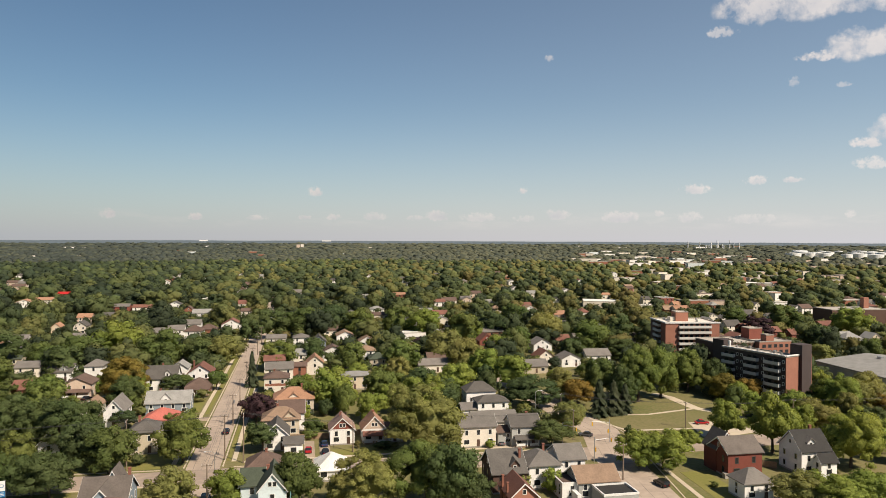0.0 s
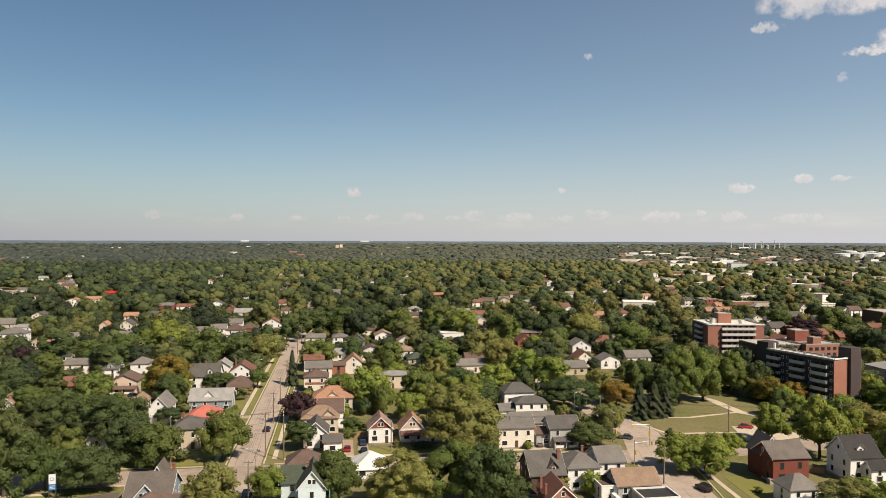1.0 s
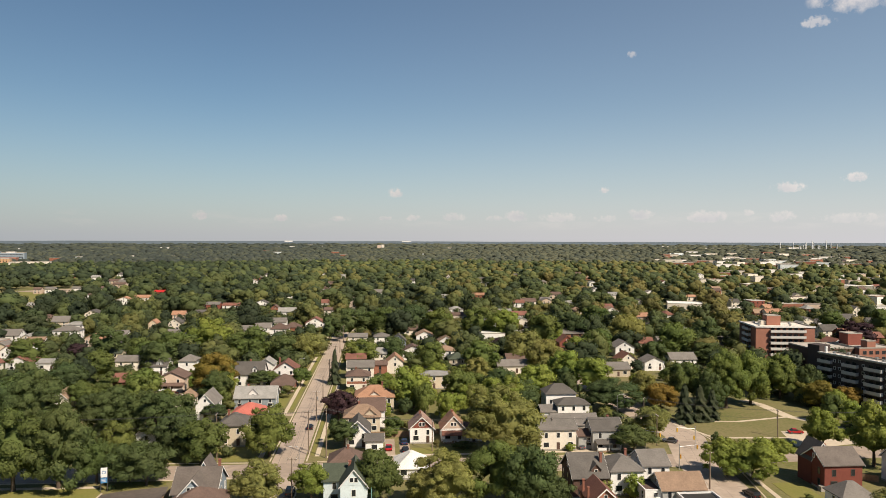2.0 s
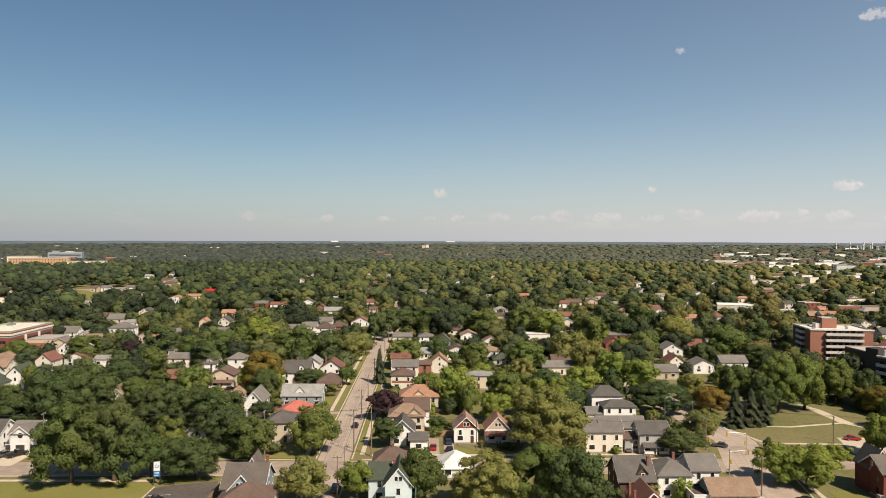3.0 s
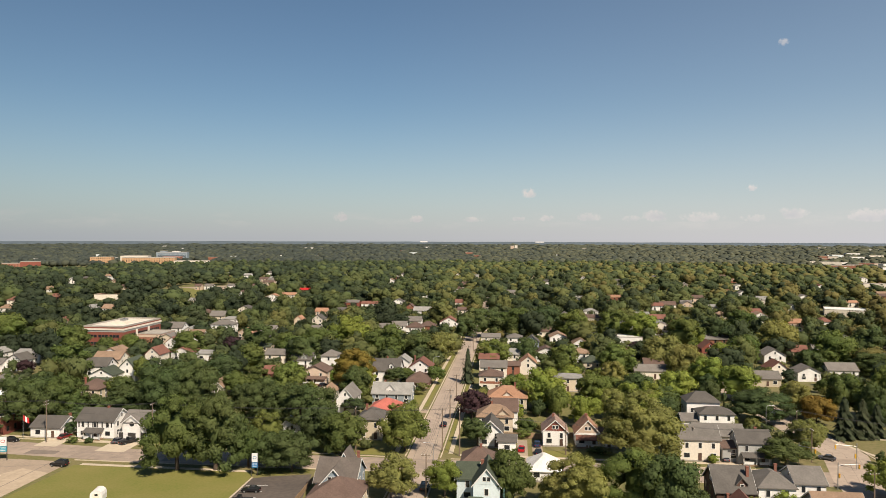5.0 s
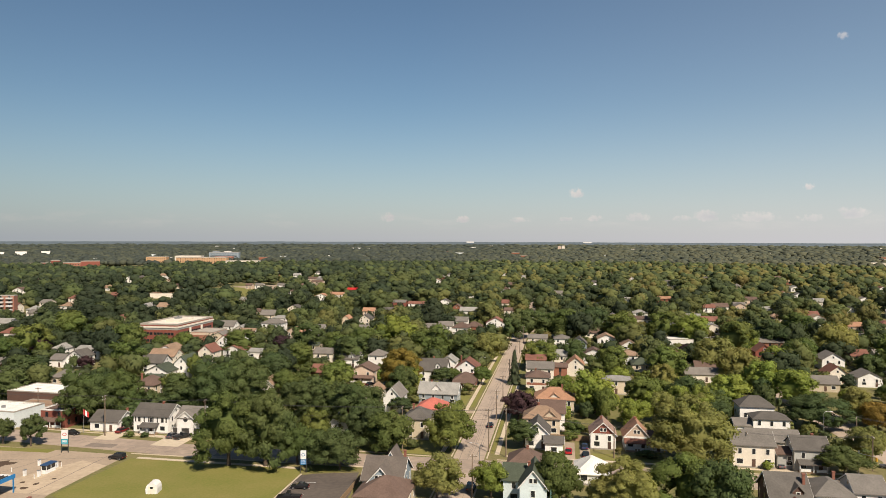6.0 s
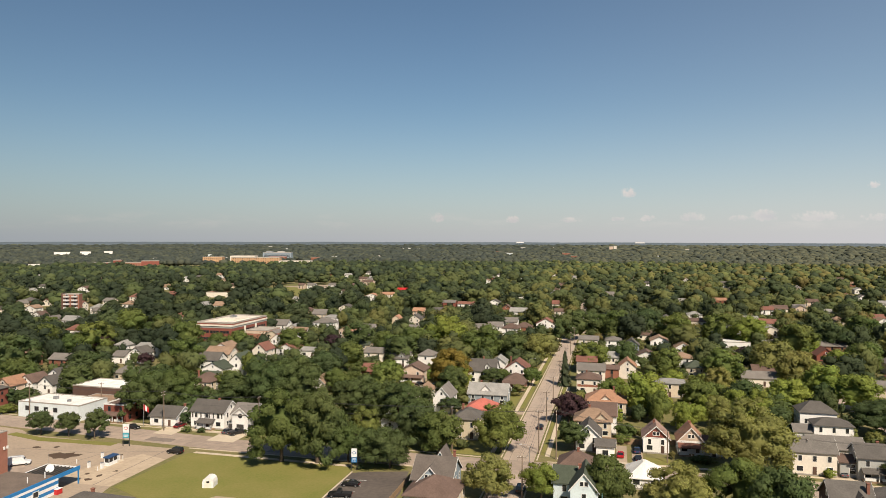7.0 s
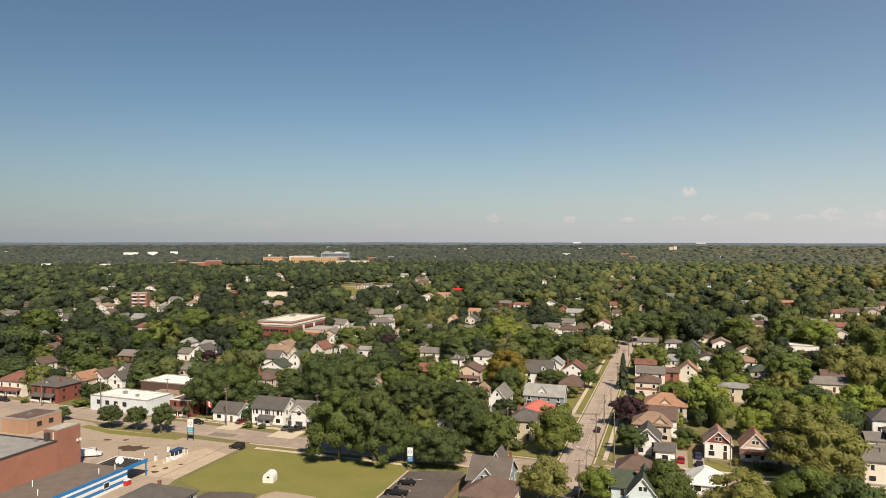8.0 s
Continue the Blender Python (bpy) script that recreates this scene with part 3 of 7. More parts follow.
def seams(seed, pts, width, z, step):
    """Tar-filled joints and cracks on a street: a wandering line along the middle and uneven ones across."""
    rng = random.Random(seed)
    bm = bmesh.new()

    def band(p, q, w):
        d = Vector((q[0] - p[0], q[1] - p[1]))
        n = Vector((-d.y, d.x)).normalized() * w / 2
        bm.faces.new([bm.verts.new((x, y, z)) for x, y in ((p[0] - n.x, p[1] - n.y), (q[0] - n.x, q[1] - n.y), (q[0] + n.x, q[1] + n.y), (p[0] + n.x, p[1] + n.y))])
    for a, b in zip(pts, pts[1:]):
        a, b = Vector(a), Vector(b)
        d = (b - a).normalized()
        n = Vector((-d.y, d.x))
        s, L = 0.0, (b - a).length
        offs = [0.0, width * .25, -width * .27]
        while s < L:
            e = min(L, s + step * rng.uniform(.6, 1.4))
            for k, o in enumerate(offs):
                if k and rng.random() < .45:
                    continue
                o2 = o + rng.uniform(-.15, .15)
                band(a + d * s + n * o, a + d * e + n * o2, rng.uniform(.07, .16))
                offs[k] = o2 if abs(o2 - (0, width * .25, -width * .27)[k]) < .5 else o
            if rng.random() < .75:
                lo, hi = rng.choice(((-.48, .48), (-.48, 0), (0, .48), (-.48, .2)))
                m = rng.uniform(-.5, .5)
                p0, p1 = a + d * e + n * lo * width, a + d * (e + m) + n * hi * width
                mid = (p0 + p1) / 2 + d * rng.uniform(-.3, .3)
                band(p0, mid, rng.uniform(.08, .18)), band(mid, p1, rng.uniform(.08, .18))
            s = e
    tagged(mesh_object("tar_seams", bm, M_SEAM), "dark tar-filled cracks and joints on the street", "road seams", kind="stuff")


seams(1, [(-26, 112), (-26, 300), (-26.6, 480)], 8.6, 0.036, 4.2)
seams(2, [(-230, 201.5), (-110, 191.5), (-32, 191.5)], 11, 0.044, 4.6)
seams(3, [(-20, 191.5), (80, 192)], 11, 0.044, 4.6)
seams(4, [(78, 112), (82, 150), (87.5, 190), (94.5, 215), (91.5, 245), (88, 300)], 12, 0.053, 4.8)
rng_p = random.Random(77)
for x0, x1, y0, y1 in ((-29.4, -26.4, 214, 221), (-25.4, -22.4, 262, 266), (-29.6, -26.2, 330, 341), (-140, -131, 189.5, 193), (-98, -94, 187.5, 191), (-70, -60, 192.3, 195.6), (10, 17, 188, 191.4),
                       (40, 44, 192.5, 196.4), (84, 88.5, 168, 173), (90, 95, 205, 210)):
    j = [rng_p.uniform(-.25, .25) for _ in range(4)]
    patch("road_repair", [(x0 + j[0], y0), (x1, y0 + j[1]), (x1 + j[2], y1), (x0, y1 + j[3])], 0.060, M_AVENUE if x0 > 80 or -31 < x0 < -20 else M_ASPHALT2, "darker repair patch in the street", "road repair")
# corner lot, service station yard, small car park
patch("lawn", [(-121, 152), (-119.5, 181.5), (-68, 180.6), (-68, 150), (-90, 151), (-108, 146)], 0.04, M_LAWN, "mown lawn on an empty corner lot", "lawn")
patch("yard", [(-178, 120), (-178, 186), (-122, 184), (-122, 152), (-112, 110)], 0.035, M_GRAVEL, "pale worn concrete yard of a service station", "yard")
patch("yard", [(-262, 150), (-262, 202), (-186, 190.5), (-178.2, 186), (-178.2, 120)], 0.031, M_GRAVEL, "pale worn concrete lot beside the shop", "yard")
patch("apron", [(-143, 152), (-131.5, 177.5), (-122.2, 174.5), (-122.2, 152)], 0.041, M_APRON, "pale concrete apron round the fuel pumps", "apron")
patch("yard_strip", [(-177.8, 120.2), (-177.8, 136), (-158, 162), (-146.2, 158.5), (-125, 120.2)], 0.040, M_AVENUE, "old asphalt strip beside the brick hall", "yard")
patch("yard_stain", [(-157.4, 170.6), (-156.2, 169), (-154.4, 168.6), (-153, 167.4), (-151.2, 168.4), (-149.6, 168.2), (-149.4, 170), (-147.8, 171.2), (-148, 173.1), (-150.6, 172.6), (-151.4, 174), (-153.6, 172.4), (-155.6, 173)], 0.046, M_DARKSOIL, "dark wet stain on the yard", "stain")
patch("car_park", [(-67.3, 140), (-67.3, 176.2), (-64, 178), (-53, 181), (-50.5, 165), (-51, 140)], 0.05, M_ASPHALT, "small asphalt car park with marked bays", "car park")
strip("kerb", [(-67.5, 140), (-67.5, 177)], 0.4, 0.16, M_WALK, KERB, "kerb", 0.2)
for k in range(6):
    strip("bay_line", [(-66.8, 150 + k * 4.2), (-61.5, 150.6 + k * 4.2)], 0.14, 0.062, M_SIGN, "white painted parking line", "marking", 0.01)
# low sheet added in place of a building's flat tar roof
patch("flat_roof_sheet", [(-109, 140), (-108, 146.5), (-101, 148.6), (-96, 148.8), (-94, 140)], 0.3, M_ASPHALT, "low dark sheet standing in for a flat tar roof", "rubble")
patch("gravel_patch", [(-95, 140), (-94.8, 149.4), (-92.8, 152.4), (-88, 152.6), (-81.5, 152), (-80, 140)], 0.06, M_GRAVEL, "pale gravel patch beside the lawn", "gravel")
for x, y, r in ((-130.5, 158.5, .9), (-128.8, 162.6, .7), (-131.2, 155.2, 1.0), (-134.6, 158.8, .8), (-166, 175.5, 1.3), (-160.5, 177, .9), (-137, 175, .7)):
    rnd_s = random.Random(int(x * 10))
    patch("oil_stain", [(x + r * rnd_s.uniform(.6, 1.3) * math.cos(k * .785), y + r * rnd_s.uniform(.6, 1.3) * math.sin(k * .785)) for k in range(8)], 0.049, M_DARKSOIL, "brown oil stain on the yard", "stain")
strip("yard_joint", [(-176, 173), (-147, 175), (-124, 182)], 0.18, 0.044, M_SEAM, "dark joint across the concrete yard", "joint", 0.02)
strip("yard_joint", [(-147, 160), (-141, 183)], 0.18, 0.045, M_SEAM, "dark joint across the concrete yard", "joint", 0.02)
strip("yard_joint", [(-127, 152), (-127.1, 182)], 0.25, 0.052, M_SEAM, "dark joint between the apron and the gravel edge", "joint", 0.02)
# front lawns
LAWN = "watered green front lawn"
patch("lawn", [(8.5, 203.2), (8.5, 209), (15.5, 209), (15.5, 203.2)], 0.045, M_LAWN, LAWN, "lawn")
patch("lawn", [(17.2, 203.2), (17.2, 209.2), (30, 209.2), (30, 203.2)], 0.045, M_LAWN, LAWN, "lawn")
patch("lawn", [(-60, 200.5), (-60, 213), (-35.6, 213), (-35.6, 199.8)], 0.045, M_LAWN, LAWN, "lawn")
patch("lawn", [(97, 152), (98.6, 172), (105.5, 172), (105.5, 152)], 0.045, M_LAWN, LAWN, "lawn")
patch("lawn", [(-35.6, 262), (-35.6, 281), (-46, 281), (-46, 262)], 0.045, M_LAWN, LAWN, "lawn")
patch("lawn", [(-35.6, 225), (-35.6, 246), (-40, 246), (-40, 225)], 0.045, M_LAWN, LAWN, "lawn")
patch("lawn", [(-150, 203.5), (-150, 207), (-143, 207), (-143, 203)], 0.045, M_LAWN, LAWN, "lawn")
patch("lawn", [(-111.5, 200.5), (-111.5, 204.6), (-104, 204.6), (-104, 200)], 0.045, M_LAWN, LAWN, "lawn")
# park east of the side street
patch("lawn", [(103, 205), (101, 262), (150, 285), (165, 240), (150, 207)], 0.035, M_GRASS, "park lawn with dry patches", "lawn")
patch("car_park", [(128, 218.3), (139.4, 217.8), (146, 204), (129, 200.2), (123.4, 202)], 0.055, M_WALK, "pale concrete parking pad in the park", "car park")
strip("footpath", [(138, 262), (141, 254), (141.5, 236), (147, 228), (150, 219)], 4, 0.05, M_WALK, "pale footpath across the park", "path")
strip("footpath", [(102, 233), (120, 231), (141, 236)], 1.4, 0.048, M_WALK, "narrow dirt path in the park", "path")
patch("sports_field", [(-356, 672), (-420, 778), (-419, 844), (-366, 884), (-318, 848), (-330, 730)], 0.05, M_LAWN, "open mown sports field", "field")
CLEAR_FIELD = (-374, 770, 50, 1, .55)
patch("sports_field_edge", [(-330, 800), (-419, 846), (-372, 890), (-312, 850)], 0.06, M_GRAVEL, "sandy edge of the sports field", "field")


# ---------------------------------------------------------------- large buildings
def balcony(h, at, w, depth=1.5):
    b = thing("balcony", at, "", "")
    b.parent = h
    part("slab", boxes((-w / 2, w / 2, -depth, 0, -0.15, 0.1)), M_SLAB, b)
    part("railing", boxes((-w / 2, w / 2, -depth, -depth + 0.06, 0.1, 1.15), (-w / 2, -w / 2 + 0.06, -depth, 0, 0.1, 1.15), (w / 2 - 0.06, w / 2, -depth, 0, 0.1, 1.15)), M_RAIL, b)


M_SLAB = material("balcony_concrete", (.42, .39, .35), 0.85)
M_RAIL = material("balcony_rail", (.58, .56, .53), 0.6)


def block(h, x0, x1, y0, y1, top, wall, roof, parapet=0.5, name="wall", z0=0.0):
    part(name, boxes((x0, x1, y0, y1, z0, top)), WALL[wall], h)
    part("roof", boxes((x0 + .3, x1 - .3, y0 + .3, y1 - .3, top + .004, top + .08)), ROOF[roof], h)
    e = 0.3
    part("parapet", boxes((x0 - .05, x1 + .05, y0 - .05, y0 + e, top + .004, top + parapet), (x0 - .05, x1 + .05, y1 - e, y1 + .05, top + .004, top + parapet),
                          (x0 - .05, x0 + e, y0 + e, y1 - e, top + .004, top + parapet), (x1 - e, x1 + .05, y0 + e, y1 - e, top + .004, top + parapet)), M_STONE, h)


def win_row(h, fixed, a, b, z, n, side, size="wide", dark=True):
    rot = {"s": 0, "e": 90, "n": 180, "w": -90}[side]
    for k in range(n):
        s = a + (k + 0.5) * (b - a) / n
        x, y = (s, fixed) if side in "sn" else (fixed, s)
        window(h, pose(x, y, z, 0, 0, rot), size, False, dark)


SOLID = [(175, 208, 314, 348), (162, 194, 228, 272), (184, 225, 286, 314), (230, 292, 244, 294), (368, 468, 436, 474), (-203, -172, 203, 244), (-246, -198, 372, 424)]  # footprints of the large buildings


def apartments_one():
    h = thing("apartment_building", pose(176.8, 323.2, 0, 0, 0, -8), "seven-storey brown brick apartment building with long balconies", "building")
    block(h, 0, 27, 0, 21, 20, "brick", "whitegravel", 0.6)
    part("corner_panel", boxes((-.15, 6.2, -0.2, 0.2, 0, 20)), WALL["brickorange"], h, "orange brick corner panel")
    part("corner_panel", boxes((22.8, 27.15, -0.25, 4, 0, 20)), WALL["brickorange"], h, "orange brick corner panel")
    part("side_panel", boxes((-.2, 0.1, 0, 6, 0, 20)), WALL["brick"], h)
    part("side_panel", boxes((-.2, 0.1, 15, 21.1, 0, 20)), WALL["brickdark"], h)
    part("roof_edge", boxes((-.5, 27.5, -.6, .1, 20.1, 20.75), (-.5, .1, .1, 21.4, 20.1, 20.75)), WALL["white"], h, "white metal roof edge")
    block(h, 8.5, 15, 9, 15, 24.6, "brickorange", "whitegravel", 0.4, "penthouse", 20.1)
    part("penthouse_wall", boxes((6, 8.4, 10, 14, 20.1, 22.2)), WALL["cream"], h)
    for x, y in ((3, 5), (18, 6), (21, 14), (5, 17)):
        part("roof_vent", boxes((x, x + .9, y, y + .9, 20.1, 21.2)), M_STEEL, h)
    for f in range(7):
        z = 1.4 + f * 2.75
        balcony(h, pose(14.5, 0, z), 16.4, 1.7)
        win_row(h, -0.03, 6.4, 22.6, z + 1.35, 6, "s")
        balcony(h, pose(0, 10.5, z, 0, 0, -90), 8.4, 1.4)
        win_row(h, -0.03, 6.4, 14.6, z + 1.35, 3, "w")
    CLEAR.append((190, 321, 16, 20))


def apartments_two():
    h = thing("apartment_building", pose(176.0, 233.0, 0, 0, 0, 17.2), "dark brown brick slab of flats with stacked white balconies", "building")
    block(h, 0, 8, 0, 28.5, 18, "darkbrick", "gravelroof", 0.5)
    part("end_wall", boxes((-.1, 8.1, -0.2, 0.1, 0, 18)), WALL["brickorange"], h, "orange brick end wall")
    part("roof_edge", boxes((-.5, .2, 0, 28.5, 18.5, 18.9), (0, 8, -.4, .3, 18.5, 18.9)), WALL["white"], h, "white metal roof edge")
    part("lift_tower", boxes((7.4, 13.0, -1.4, 3.6, 0, 22.4)), WALL["darkbrick"], h)
    part("lift_tower", boxes((13.0, 16.0, 0.5, 5, 0, 18.2)), WALL["brickorange"], h)
    part("stair_tower", boxes((0.6, 6.2, 28.6, 34, 0, 21)), WALL["darkbrick"], h)
    part("flue", tube(bmesh.new(), (1.6, 26.5, 18), (1.6, 26.5, 21), .5, .5), M_SIGN, h)
    for x, y in ((3, 4), (6, 9), (4, 15), (7, 21), (3, 24)):
        part("roof_vent", boxes((x, x + .8, y, y + .8, 18.1, 19.1)), M_STEEL, h)
    for f in range(6):
        z = 1.3 + f * 2.75
        for y, w in ((5.4, 6.6), (14.6, 6.0), (25.2, 5.6)):
            balcony(h, pose(0, y, z, 0, 0, -90), w, 1.4)
            win_row(h, -0.03, y - 2.6, y + 2.6, z + 1.3, 2, "w")
        for y in (1.0, 9.8, 19.4, 21.4):
            window(h, pose(-0.03, y, z + 1.3, 0, 0, -90), "small", False)
    CLEAR.append((178, 233, 9, 18))
    g = thing("apartment_building", pose(206, 291, 0, 0, 0, 2), "orange brick flats with stepped flat roofs and lift housings", "building")
    block(g, 0, 17, 0, 18, 14.6, "brickorange", "gravelroof", 0.5)
    block(g, -20, -.1, 3, 20, 14.2, "brickdark", "gravelroof", 0.5)
    block(g, 2, 9, 10, 16, 19.6, "brickred", "gravelroof", 0.4, "lift_housing", 14.7)
    block(g, 4, 8, 0.5, 4.5, 17.6, "brickorange", "gravelroof", 0.4, "lift_housing", 14.7)
    for f in range(5):
        win_row(g, -0.03, 1, 16, 2.4 + f * 2.6, 5, "s")
    CLEAR.append((214, 290, 11, 15))


def school():
    h = thing("school_building", pose(-242, 377, 0), "red brick school with pale cornice and flat white roof", "building")
    block(h, 0, 23.5, 0, 42, 11.6, "brickred", "whitegravel", 0.9)
    part("cornice", boxes((-.45, 23.95, -.45, 42.45, 10.0, 10.9)), WALL["cream"], h, "pale stone cornice band")
    part("frieze", boxes((-.1, 23.6, -.1, 42.1, 8.9, 10.0)), WALL["grey"], h)
    part("roof_room", boxes((8, 17, 14, 30, 11.7, 13.2)), WALL["cream"], h)
    part("roof_vent", boxes((11, 14, 18, 22, 13.2, 14.2)), M_STEEL, h)
    for z in (2.6, 6.6):
        for x0 in (2, 8.6, 15.2):
            win_row(h, -0.03, x0, x0 + 6, z, 3, "s", "wide")
        for y0 in (2, 15.5, 29):
            win_row(h, 23.53, y0, y0 + 11, z, 5, "e", "wide")
    for y in (13.2, 26.6):
        part("stone_bay", boxes((23.5, 23.9, y, y + 1.7, 0, 8.9)), WALL["cream"], h)
    part("plinth", boxes((-.15, 23.65, -.15, 42.15, 0, 1.0)), WALL["cream"], h)
    block(h, 25.2, 39, 12.5, 30, 6.2, "brickorange", "gravelroof", 0.6, "annex")
    part("annex_band", boxes((25.05, 39.15, 12.35, 30.15, 4.6, 6.0)), WALL["pinkbeige"], h, "pale plaster band")
    part("link", boxes((23.9, 25.2, 16, 24, 0, 5)), WALL["brickred"], h)
    CLEAR.append((-222, 374, 25, 11))


def service_station():
    h = thing("service_station", pose(-131.2, 145.2, 0), "service station with blue and white striped front and flat roof", "building")
    part("wall", boxes((-14.5, -.25, -55, 0, 0, 4.0)), WALL["white"], h)
    part("roof", boxes((-14.6, -.25, -55, 0, 4.004, 4.15)), ROOF["tar"], h)
    for z, m in ((0.0, M_SIGN), (0.75, M_BLUE), (1.55, M_SIGN), (2.35, M_BLUE), (3.15, M_SIGN), (3.75, M_BLUE)):
        part("stripe", boxes((-.25, 0, -55, .02, z, z + {0.0: .75, .75: .8, 1.55: .8, 2.35: .8, 3.15: .6, 3.75: .75}[z])), m, h)
    part("canopy_frame", boxes((-9.8, -.25, 7.0, 7.25, 3.8, 4.2), (-9.8, -9.6, .1, 7.0, 3.8, 4.2)), M_SIGN, h, "white canopy edge")
    part("canopy_fascia", boxes((-.25, 0, .03, 7.3, 3.5, 4.5)), M_BLUE, h, "blue canopy edge board")
    for k in range(9):
        part("rafter", boxes((-9.6 + k * 1.1, -9.45 + k * 1.1, .1, 7.0, 3.85, 4.1)), M_DARKTRIM, h)
    part("canopy_deck", boxes((-9.5, -.3, .1, 7.0, 3.7, 3.8)), M_DARKTRIM, h)
    part("satellite_dish", tube(bmesh.new(), (-5.2, 3.0, 4.6), (-5.0, 2.7, 4.75), 1.0, .15, 14), M_SIGN, h)
    part("mast", tube(bmesh.new(), (-6.4, 4, 4.1), (-6.4, 4, 8.2), .05, .04, 6), M_STEEL, h)
    for x in (-9.5, -.3):
        part("post", boxes((x, x + .25, 6.7, 6.95, 0, 3.8)), M_BLUE, h)
    window(h, pose(0.05, -7, 2.0, 0, 0, 90), "wide", False)
    window(h, pose(0.05, -22, 2.0, 0, 0, 90), "wide", False)
    for x, y in ((-2.0, -2), (-3.2, -6), (-11, -18), (-5, -22), (-10, -30)):
        part("vent_pipe", tube(bmesh.new(), (x, y, 4.15), (x, y, 5.6), .13, .13), M_SIGN, h)
    f = thing("ice_chest", pose(-131.3, 144.6, 0), "red metal ice chest beside the station wall", "chest")
    part("body", boxes((-.6, 1.1, -.8, .8, 0.1, 1.3)), M_RED, f)
    part("lid", boxes((-.65, 1.15, -.85, .85, 1.3, 1.42)), M_SIGN, f)
    i = thing("pump_island", pose(-133.6, 166.4, 0), "narrow concrete island under the fuel pumps", "island")
    part("kerb_slab", boxes((-.9, .9, -4.6, 4.6, 0, .18)), M_WALK, i)
    k = thing("kiosk", pose(-133.7, 166.9, .18), "small glazed cashier kiosk with a dark blue roof", "kiosk")
    part("base_panel", boxes((-.75, .75, -1.7, 1.7, 0, .9)), M_SIGN, k)
    part("glazing", boxes((-.68, .68, -1.62, 1.62, .9, 2.1)), M_GLASS, k)
    for x in (-.72, .72):
        for y in (-1.66, 0, 1.66):
            part("post", boxes((x - .06, x + .06, y - .06, y + .06, .9, 2.1)), M_SIGN, k)
    part("roof", boxes((-.95, .95, -1.95, 1.95, 2.1, 2.38)), M_NAVY, k, "dark blue flat roof")
    for x, y in ((-133.4, 163.0), (-133.9, 170.2), (-137.6, 163.1), (-140.0, 171.3)):
        p = thing("fuel_pump", pose(x, y, .05 if x < -137 else .18, 0, 0, 90), "old white fuel pump with a dark dial", "fuel pump", "pumps of the station")
        part("cabinet", boxes((-.38, .38, -.26, .26, .1, 1.55)), M_SIGN, p)
        part("plinth", boxes((-.5, .5, -.4, .4, 0, .1)), M_WALK, p)
        part("dial", boxes((-.3, .3, .262, .28, 1.0, 1.45)), M_GLASS, p)
        part("cap", boxes((-.42, .42, -.3, .3, 1.55, 1.68)), M_STEEL, p)
        part("hose", tube(bmesh.new(), (.42, 0, .3), (.42, .1, 1.4), .04, .04, 6), M_TYRE, p)
    for x, y in ((-143.5, 165.5), (-133.6, 171.6), (-133.6, 161.6), (-140, 160.4)):
        p = thing("bollard", pose(x, y, 0.05), "short pale steel guard post", "bollard", "guard posts")
        part("pipe", tube(bmesh.new(), (0, 0, 0), (0, 0, 1.1), .09, .09), M_SIGN, p)


